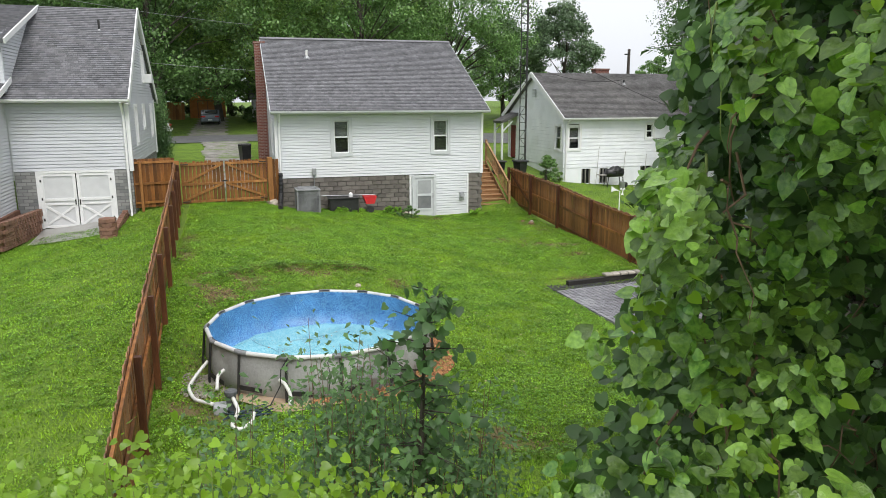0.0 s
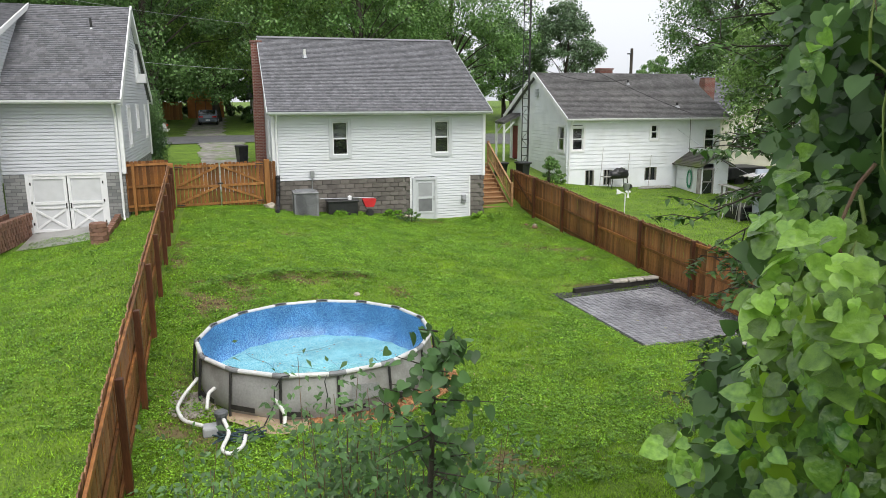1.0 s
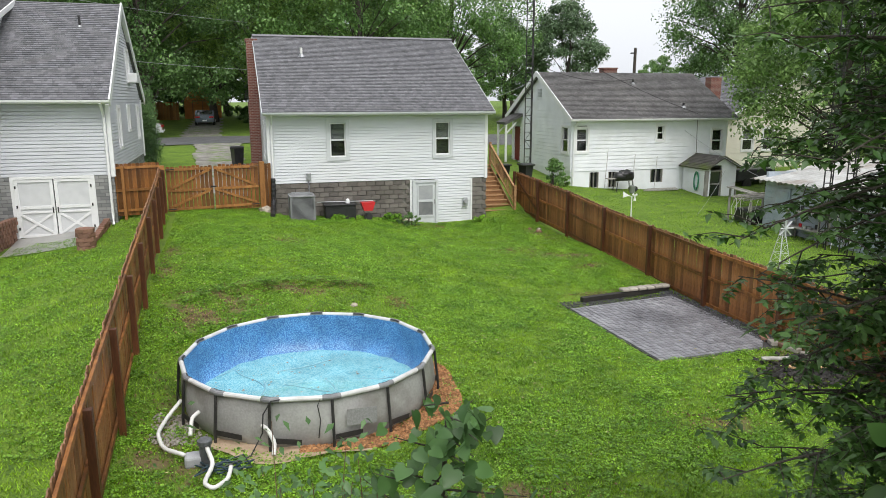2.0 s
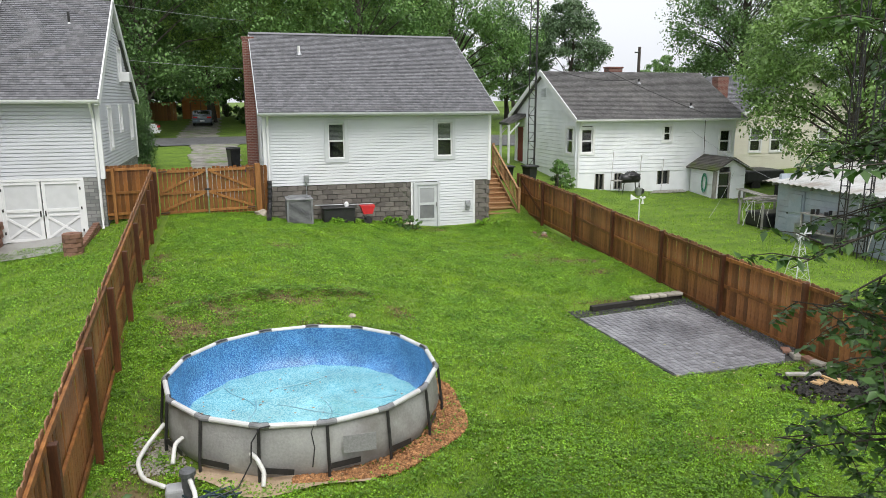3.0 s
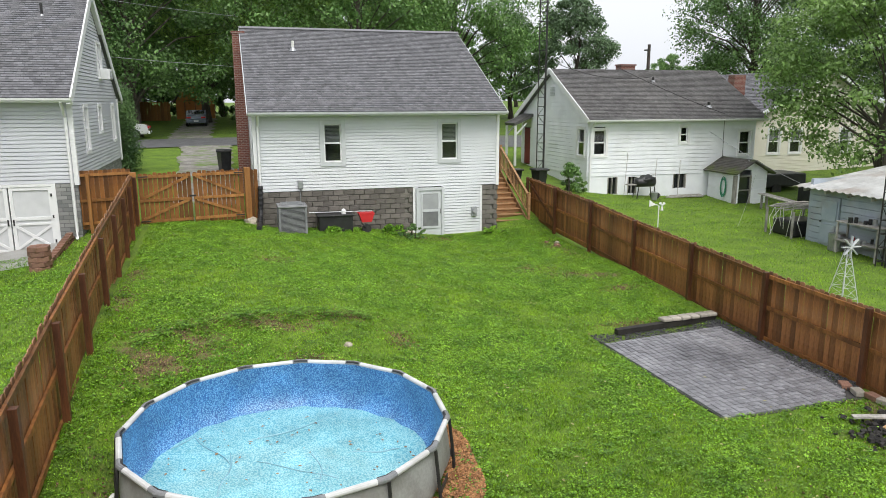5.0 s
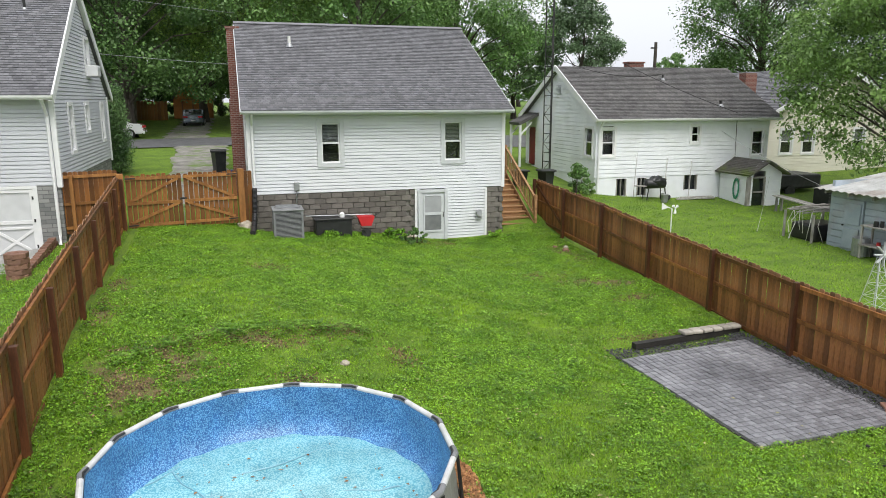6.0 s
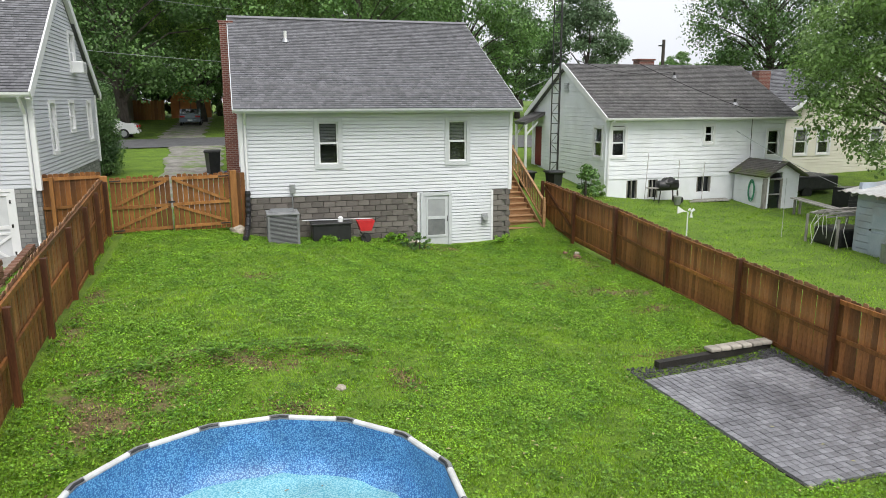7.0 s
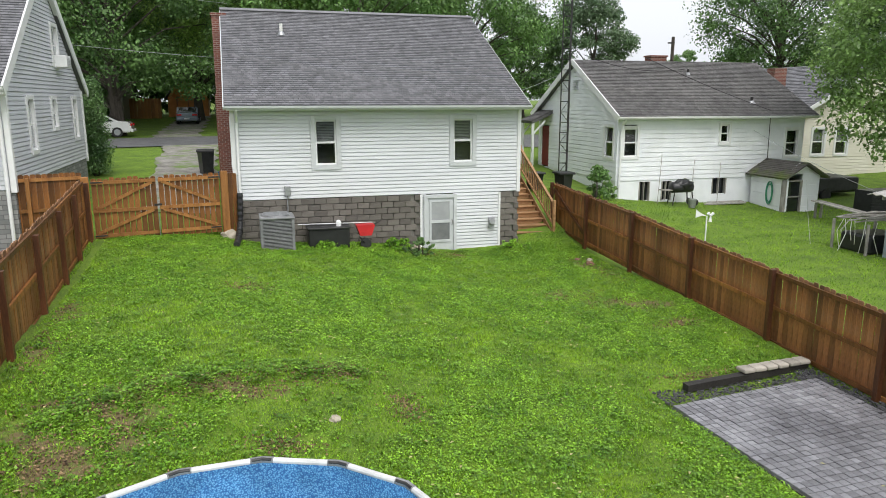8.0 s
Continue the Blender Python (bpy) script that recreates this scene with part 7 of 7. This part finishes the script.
for k in range(70):
    s0, z0 = rs.uniform(0.7, 2.4), rs.uniform(3.6, 6.0)
    pts = [spot(rs.uniform(2.2, 2.6), s0 + 0.15, z0)]
    for i in range(7):
        pts.append(pts[-1] + Vector((rs.uniform(-0.06, 0.06), rs.uniform(-0.05, 0.05), rs.uniform(-0.14, 0.02))))
    part("vine_stem", tube(bmesh.new(), pts, [0.005, 0.005, 0.004, 0.004, 0.003, 0.003, 0.002, 0.001], 6), GREEN_STEM if k % 4 == 0 else VINE_STEM, vine_tree)


def bough(tree_thing, start, end, leaf, size, pairs, seed, r0=0.03, sub=7):
    """A drooping bough with side twigs and paired leaflets."""
    r = random.Random(seed)
    start, end = Vector(start), Vector(end)
    bm = bmesh.new()
    pts = [start.lerp(end, f) + Vector((0, 0, 0.25 * (end - start).length * f * (1 - f))) for f in np.linspace(0, 1, 9).tolist()]
    tube(bm, pts, [r0 * (1 - 0.85 * f) for f in np.linspace(0, 1, 9).tolist()], 6, False)
    spots, nor = [], []
    for k in range(sub):
        f = 0.25 + 0.75 * (k + r.random()) / sub
        p = start.lerp(end, min(f, 1)) + Vector((0, 0, 0.25 * (end - start).length * f * max(0, 1 - f)))
        d = Vector((r.gauss(0, 1), r.gauss(0, 1), r.uniform(-0.9, 0.1))).normalized()
        q = p + d * r.uniform(0.35, 0.75)
        tube(bm, [p, p.lerp(q, 0.5) + Vector((0, 0, 0.04)), q], [0.008, 0.005, 0.002], 5, False)
        for i in range(pairs):
            c = p.lerp(q, 0.15 + 0.85 * i / pairs)
            for s in (-1, 1):
                spots.append(tuple(c + d.cross(Vector((0, 0, 1))) * (s * size * 0.4)))
                nor.append((r.gauss(0, 0.4) + 0.3 * s * d.y, r.gauss(0, 0.4) - 0.3 * s * d.x, 1))
    return bm, spots, nor


walnut = thing("tree", spot(7.6, 4.95, -0.9), "leafy green tree with long drooping leaflet boughs", "tree", "trees")
base_pt = spot(7.6, 4.95, -0.9)
bm_all = tube(bmesh.new(), [base_pt + Vector((0.1 * math.sin(k), 0.1 * math.cos(k), k * 1.1)) for k in range(10)], [0.2 - 0.016 * k for k in range(10)], 10)
sp, nn = [], []
for k in range(330):
    z = 1.2 + 7.0 * rs.random()
    a = rs.random() * 6.283
    L = rs.uniform(0.9, 2.6)
    s = base_pt + Vector((0, 0, z + 0.9))
    e = s + Vector((L * math.cos(a), L * math.sin(a), rs.uniform(-1.1, 0.6)))
    if (e - EYE0).dot(SIDE) < 2.3:
        continue
    b, p, n = bough(walnut, s, e, LEAF_MID, 0.1, 13, 200 + k, sub=12)
    me = bpy.data.meshes.new("tmp")
    b.to_mesh(me), b.free(), bm_all.from_mesh(me), bpy.data.meshes.remove(me)
    sp += p
    nn += n


def slim_leaf():
    """A pointed leaflet folded on its midrib, stalk end at the origin."""
    bm = bmesh.new()
    v = [bm.verts.new(p) for p in ((0, 0, 0), (0.26, 0.38, 0.05), (0, 0.45, -0.03), (-0.26, 0.38, 0.05), (0, 1, -0.12))]
    for f in ((0, 1, 2), (0, 2, 3), (1, 4, 2), (2, 4, 3)):
        bm.faces.new([v[k] for k in f])
    return bm


part("trunk", bm_all, BARK, walnut)
leaves_joined("foliage", sp, g.uniform(0.075, 0.13, len(sp)), nn, 31, LEAF_WALNUT, walnut, slim_leaf())

# sapling and shrubs below the camera
sapling = thing("sapling", (-7.65, 9.5, gz(-7.5, 9.5)), "slender sapling with broad dark leaves rising from the thicket", "sapling")
sz = gz(-7.65, 9.5)
stem = [Vector((-7.65, 9.5, sz)), Vector((-7.67, 9.46, 1.4)), Vector((-7.68, 9.43, 2.8)), Vector((-7.65, 9.43, 3.5)), Vector((-7.63, 9.43, 3.9))]
bm = tube(bmesh.new(), stem, [0.035, 0.028, 0.02, 0.012, 0.005], 8)
sp1, nn1, sp2, nn2 = [], [], [], []
for k in range(64):
    z = rs.uniform(2.3, 4.02)
    p = Vector((-7.68 + 0.05 * (z - 2.8), 9.43, z))
    a = rs.random() * 6.283
    e = p + Vector((0.42 * math.cos(a), 0.42 * math.sin(a), rs.uniform(-0.12, 0.22))) * rs.uniform(0.3, 1.1) * (1.15 - 0.55 * max(0, z - 3.0))
    tube(bm, [p, e], [0.006, 0.002], 4, False)
    for i in range(6):
        c = p.lerp(e, 0.3 + 0.7 * i / 5) + Vector((rs.gauss(0, 0.04), rs.gauss(0, 0.04), rs.gauss(0, 0.03)))
        sp1.append(tuple(c)), nn1.append((rs.gauss(0, 0.6), rs.gauss(-0.5, 0.5), 0.8))
part("stem", bm, BARK, sapling)
leaves_joined("foliage", sp1, g.uniform(0.045, 0.1, len(sp1)), nn1, 51, LEAF_SHRUB, sapling)
bush = thing("thicket", (-8.1, 9.6, gz(-8, 9.6)), "tangled green thicket of small-leaved shrubs", "shrub")
bm = bmesh.new()
for k in range(95):
    a, q = rs.random() * 6.283, rs.random() ** 0.6
    x, y = -8.2 + 1.55 * q * math.cos(a), 9.9 + 0.95 * q * math.sin(a)
    zt = 3.3 - 0.8 * q * q + rs.uniform(-0.5, 0.35) - 0.25 * abs(x + 8.2)
    z0 = gz(x, y)
    pts = [Vector((-8.2 + 0.6 * (x + 8.2), 9.9 + 0.6 * (y - 9.9), z0)), Vector((x, y, z0 + 0.55 * (zt - z0))), Vector((x + rs.uniform(-0.3, 0.3), y + rs.uniform(-0.3, 0.3), zt))]
    tube(bm, pts, [0.014, 0.007, 0.002], 5, False)
    for i in range(125):
        c = pts[1].lerp(pts[2], rs.random()) + Vector((rs.gauss(0, 0.16), rs.gauss(0, 0.16), rs.gauss(0, 0.14)))
        sp2.append(tuple(c)), nn2.append((rs.gauss(0, 0.5), rs.gauss(-0.3, 0.5), 1))
part("branchwork", bm, VINE_STEM, bush)
leaves_joined("foliage", sp2, g.uniform(0.045, 0.085, len(sp2)), nn2, 52, LEAF_SHRUB, bush, slim_leaf())
creeper = thing("creeper", spot(2.9, -1.2, gz(-9, 8)), "lime-green heart-leaved creeper sprawling over shrubs", "creeper")
sp3, nn3 = [], []
bm = bmesh.new()
for k in range(150):
    s, d = rs.uniform(-2.3, 0.6), rs.uniform(2.5, 3.6)
    zt = 3.6 - 0.28 * abs(s + 1.3) - 0.5 * max(0, d - 3.0) + rs.uniform(-0.25, 0.1)
    p = spot(d, s, zt)
    tube(bm, [spot(d, s, gz(p.x, p.y)), p], [0.006, 0.003], 5, False)
    for i in range(20):
        sp3.append(tuple(p + Vector((rs.gauss(0, 0.13), rs.gauss(0, 0.13), rs.gauss(-0.05, 0.09))))), nn3.append((rs.gauss(0, 0.7), rs.gauss(-0.4, 0.7), 1))
part("branchwork", bm, GREEN_STEM, creeper)
leaves_joined("foliage", sp3, g.uniform(0.025, 0.062, len(sp3)), nn3, 53, LEAF_LIME, creeper)

# ---- lawn blades and clover ----
def blades(name, n, area, h, w, seed, material, label, keep=0.25):
    q = np.random.default_rng(seed)
    x0, x1, y0, y1 = area
    y = y0 + (y1 - y0) * q.random(n) ** 1.25
    x = q.uniform(x0, x1, n)
    ok = bareness(x, y) * q.random(n) ** 1.4 * 1.3 < keep
    ok &= (x - PX) ** 2 + (y - PY) ** 2 > (PR + 0.08) ** 2
    ok &= ~((x > 0.6) & (x < 4.35) & (y > 20.05) & (y < 24.95))
    ok &= ~((y > 36.5) & (x > -7.1) & (x < 2.5)) & ~((x < -13.2) & (y > 32.6)) & ~((x > 2.4) & (x < 4.1) & (y > 37.1))
    x, y = x[ok], y[ok]
    z = ground_z(x, y)
    m = len(x)
    a, t = q.random(m) * 6.283, q.random(m) * 6.283
    hh, ww = h * q.uniform(0.5, 1.4, m), w * q.uniform(0.6, 1.3, m)
    dx, dy = np.cos(a) * ww, np.sin(a) * ww
    lx, ly = np.cos(t) * hh * 0.7, np.sin(t) * hh * 0.7
    v = np.stack([np.stack([x - dx, y - dy, z - 0.01], -1), np.stack([x + dx, y + dy, z - 0.01], -1), np.stack([x + lx, y + ly, z + hh], -1)], 1).reshape(-1, 3)
    f = np.arange(m * 3).reshape(-1, 3)
    return tagged(raw_np(name, v, f, material), label, "grass", kind="stuff")


blades("grass", 480000, (-10.7, 4.3, 11.5, 37.5), 0.05, 0.0095, 61, GRASS_BLADE, "short green grass blades of the yard")
blades("grass", 120000, (-20.5, -10.9, 14.0, 36.0), 0.055, 0.011, 62, GRASS_BLADE, "short green grass of the west lawn")
blades("grass", 90000, (4.6, 20.0, 18.0, 42.0), 0.05, 0.012, 63, GRASS_BLADE, "short green grass of the east lawn")


def clover(name, n, area, seed, label):
    """Round leaflets held flat just above the turf, in drifts."""
    q = np.random.default_rng(seed)
    x, y = q.uniform(area[0], area[1], n), q.uniform(area[2], area[3], n)
    drift = np.sin(1.1 * x + 2 * np.sin(0.7 * y)) + np.sin(0.9 * y + 1.3 * np.sin(0.8 * x)) + 0.8 * np.sin(2.7 * x - 1.9 * y)
    ok = (drift + q.normal(0, 0.5, n) > -0.25) & (bareness(x, y) * q.uniform(0.4, 1.4, n) < 0.3) & ((x - PX) ** 2 + (y - PY) ** 2 > (PR + 0.1) ** 2)
    ok &= ~((x > 0.6) & (x < 4.35) & (y > 20.05) & (y < 24.95)) & (y < 36.4)
    x, y = x[ok], y[ok]
    z = ground_z(x, y) + q.uniform(0.02, 0.06, len(x))
    m, s = len(x), q.uniform(0.009, 0.023, len(x))
    a = q.random(m) * 6.283
    tx, ty = q.normal(0, 0.35, m), q.normal(0, 0.35, m)
    pts = []
    for k in range(4):
        cx, cy = np.cos(a + k * 1.571) * s, np.sin(a + k * 1.571) * s
        pts.append(np.stack([x + cx, y + cy, z + cx * tx + cy * ty], -1))
    v = np.stack(pts, 1).reshape(-1, 3)
    return tagged(raw_np(name, v, np.arange(m * 4).reshape(-1, 4), CLOVER), label, "clover", kind="stuff")


clover("clover", 330000, (-10.6, 4.3, 15.5, 36.4), 71, "bright green clover drifts in the lawn")
clover("clover", 90000, (-20, -10.95, 16, 34), 72, "bright green clover in the west lawn")


def weed_tufts(name, n, per, area, seed, label):
    """Low rosettes of broad leaves standing out of the turf, thicker along the old bank."""
    q = np.random.default_rng(seed)
    x, y = q.uniform(area[0], area[1], n), area[2] + (area[3] - area[2]) * q.random(n) ** 1.3
    k = n // 22
    x[:k] = q.uniform(-9.9, -5.0, k)
    y[:k] = 25.1 + 0.33 * (x[:k] + 7.2) - 0.07 * (x[:k] + 7.2) ** 2 + q.normal(0.05, 0.2, k)
    ok = ((x - PX) ** 2 + (y - PY) ** 2 > (PR + 0.15) ** 2) & ~((x > 0.5) & (x < 4.35) & (y > 20.0) & (y < 25.0)) & (y < 36.3)
    ok &= (bareness(x, y) < 0.5) | (np.arange(n) < k)
    x, y = x[ok], y[ok]
    size = q.uniform(0.5, 1.25, len(x)) ** 1.5
    cx, cy, cs = np.repeat(x, per), np.repeat(y, per), np.repeat(size, per)
    m = len(cx)
    a, rr_ = q.random(m) * 6.283, q.random(m) ** 0.6
    px, py = cx + np.cos(a) * rr_ * 0.075 * cs, cy + np.sin(a) * rr_ * 0.075 * cs
    z = ground_z(px, py) + 0.025 + 0.06 * cs * (1 - 0.7 * rr_) * q.uniform(0.6, 1.2, m)
    L, W = 0.034 * cs, 0.017 * cs
    dx, dy, lift = np.cos(a), np.sin(a), q.uniform(-0.5, 0.7, m)
    v = np.stack([np.stack([px, py, z - 0.01], -1), np.stack([px + dx * L * 0.5 - dy * W, py + dy * L * 0.5 + dx * W, z + lift * L * 0.5], -1),
                  np.stack([px + dx * L, py + dy * L, z + lift * L * 0.6], -1), np.stack([px + dx * L * 0.5 + dy * W, py + dy * L * 0.5 - dx * W, z + lift * L * 0.5], -1)], 1).reshape(-1, 3)
    return tagged(raw_np(name, v, np.arange(m * 4).reshape(-1, 4), WEED), label, "weeds", kind="stuff")


def on_bare(r):
    while True:
        a, b, c, d = BARE[r.randrange(len(BARE))]
        x, y = r.gauss(a, 0.7 * c), r.gauss(b, 0.7 * d)
        if (x - PX) ** 2 + (y - PY) ** 2 > (PR + 0.2) ** 2 and -10.6 < x < 4.2 and not (0.5 < x < 4.35 and 20.0 < y < 25.0):
            return x, y


chips("soil_crumbs", 5200, on_bare, 0.045, surface("brown_soil_and_thatch", (0.075, 0.045, 0.022), (0.3, 0.21, 0.11), 6, 0.9, 0.3, 30, vary=0.5, island=True), "brown soil crumbs and dry thatch on worn turf", "soil", 91, 0.015)
weed_tufts("lawn_weeds", 10500, 11, (-10.6, 4.2, 14.5, 36.3), 81, "dark low broadleaf weeds through the lawn")
weed_tufts("lawn_weeds", 3000, 11, (-18, -11, 18, 34), 82, "dark low weeds through the west lawn")
lv, lf = [], []
for k in range(520):
    x, y = rs.uniform(-10, 4), rs.uniform(16, 36)
    s, t = rs.uniform(0.02, 0.05), rs.random() * 6.28
    z = gz(x, y) + 0.06
    b = len(lv)
    lv += [(x + s * math.cos(t), y + s * math.sin(t), z), (x + .5 * s * math.cos(t + 1.6), y + .5 * s * math.sin(t + 1.6), z + 0.012), (x - s * math.cos(t), y - s * math.sin(t), z), (x - .5 * s * math.cos(t + 1.6), y - .5 * s * math.sin(t + 1.6), z + 0.01)]
    lf.append((b, b + 1, b + 2, b + 3))
tagged(raw("fallen_leaves", lv, lf, surface("pale_fallen_leaf", (0.3, 0.3, 0.1), (0.5, 0.45, 0.22), 5, 0.6, 0, 30, vary=0.3, island=True)), "pale leaves scattered on the lawn", "leaves", kind="stuff")

# ---- pavers of the patio ----
pv = mesh_of("paver", box(bmesh.new(), -0.065, 0.065, -0.066, 0.066, -0.03, 0.03, 0.006), PAVER)
rest_v, rest_f = [], []
shape = [v.co.copy() for v in pv.vertices]
polys = [tuple(p.vertices) for p in pv.polygons]
for j in reversed(range(30)):
    for i in range(24):
        if j > 26 and i > 20 + (29 - j):
            continue
        p = pad((i + 0.5) / 24, (j + 0.5) / 30)
        m = pose(p.x, p.y, p.z - 0.03 + random.uniform(-0.005, 0.005), random.uniform(-1, 1), random.uniform(-1, 1), 3 + random.uniform(-1.5, 1.5))
        if len(patio.children) < 300:
            piece("paver", pv, m, patio)
        else:
            base_i = len(rest_v)
            rest_v += [tuple(m @ c) for c in shape]
            rest_f += [tuple(base_i + k for k in q) for q in polys]
tagged(raw("paver_field", rest_v, rest_f, surface("wet_slate_paver_field", (0.14, 0.14, 0.152), (0.28, 0.28, 0.298), 1.1, 0.3, 0.3, 60, vary=0.3, island=True, stain=((0.09, 0.09, 0.1), 0.5, 0.6)), patio), kind="stuff")
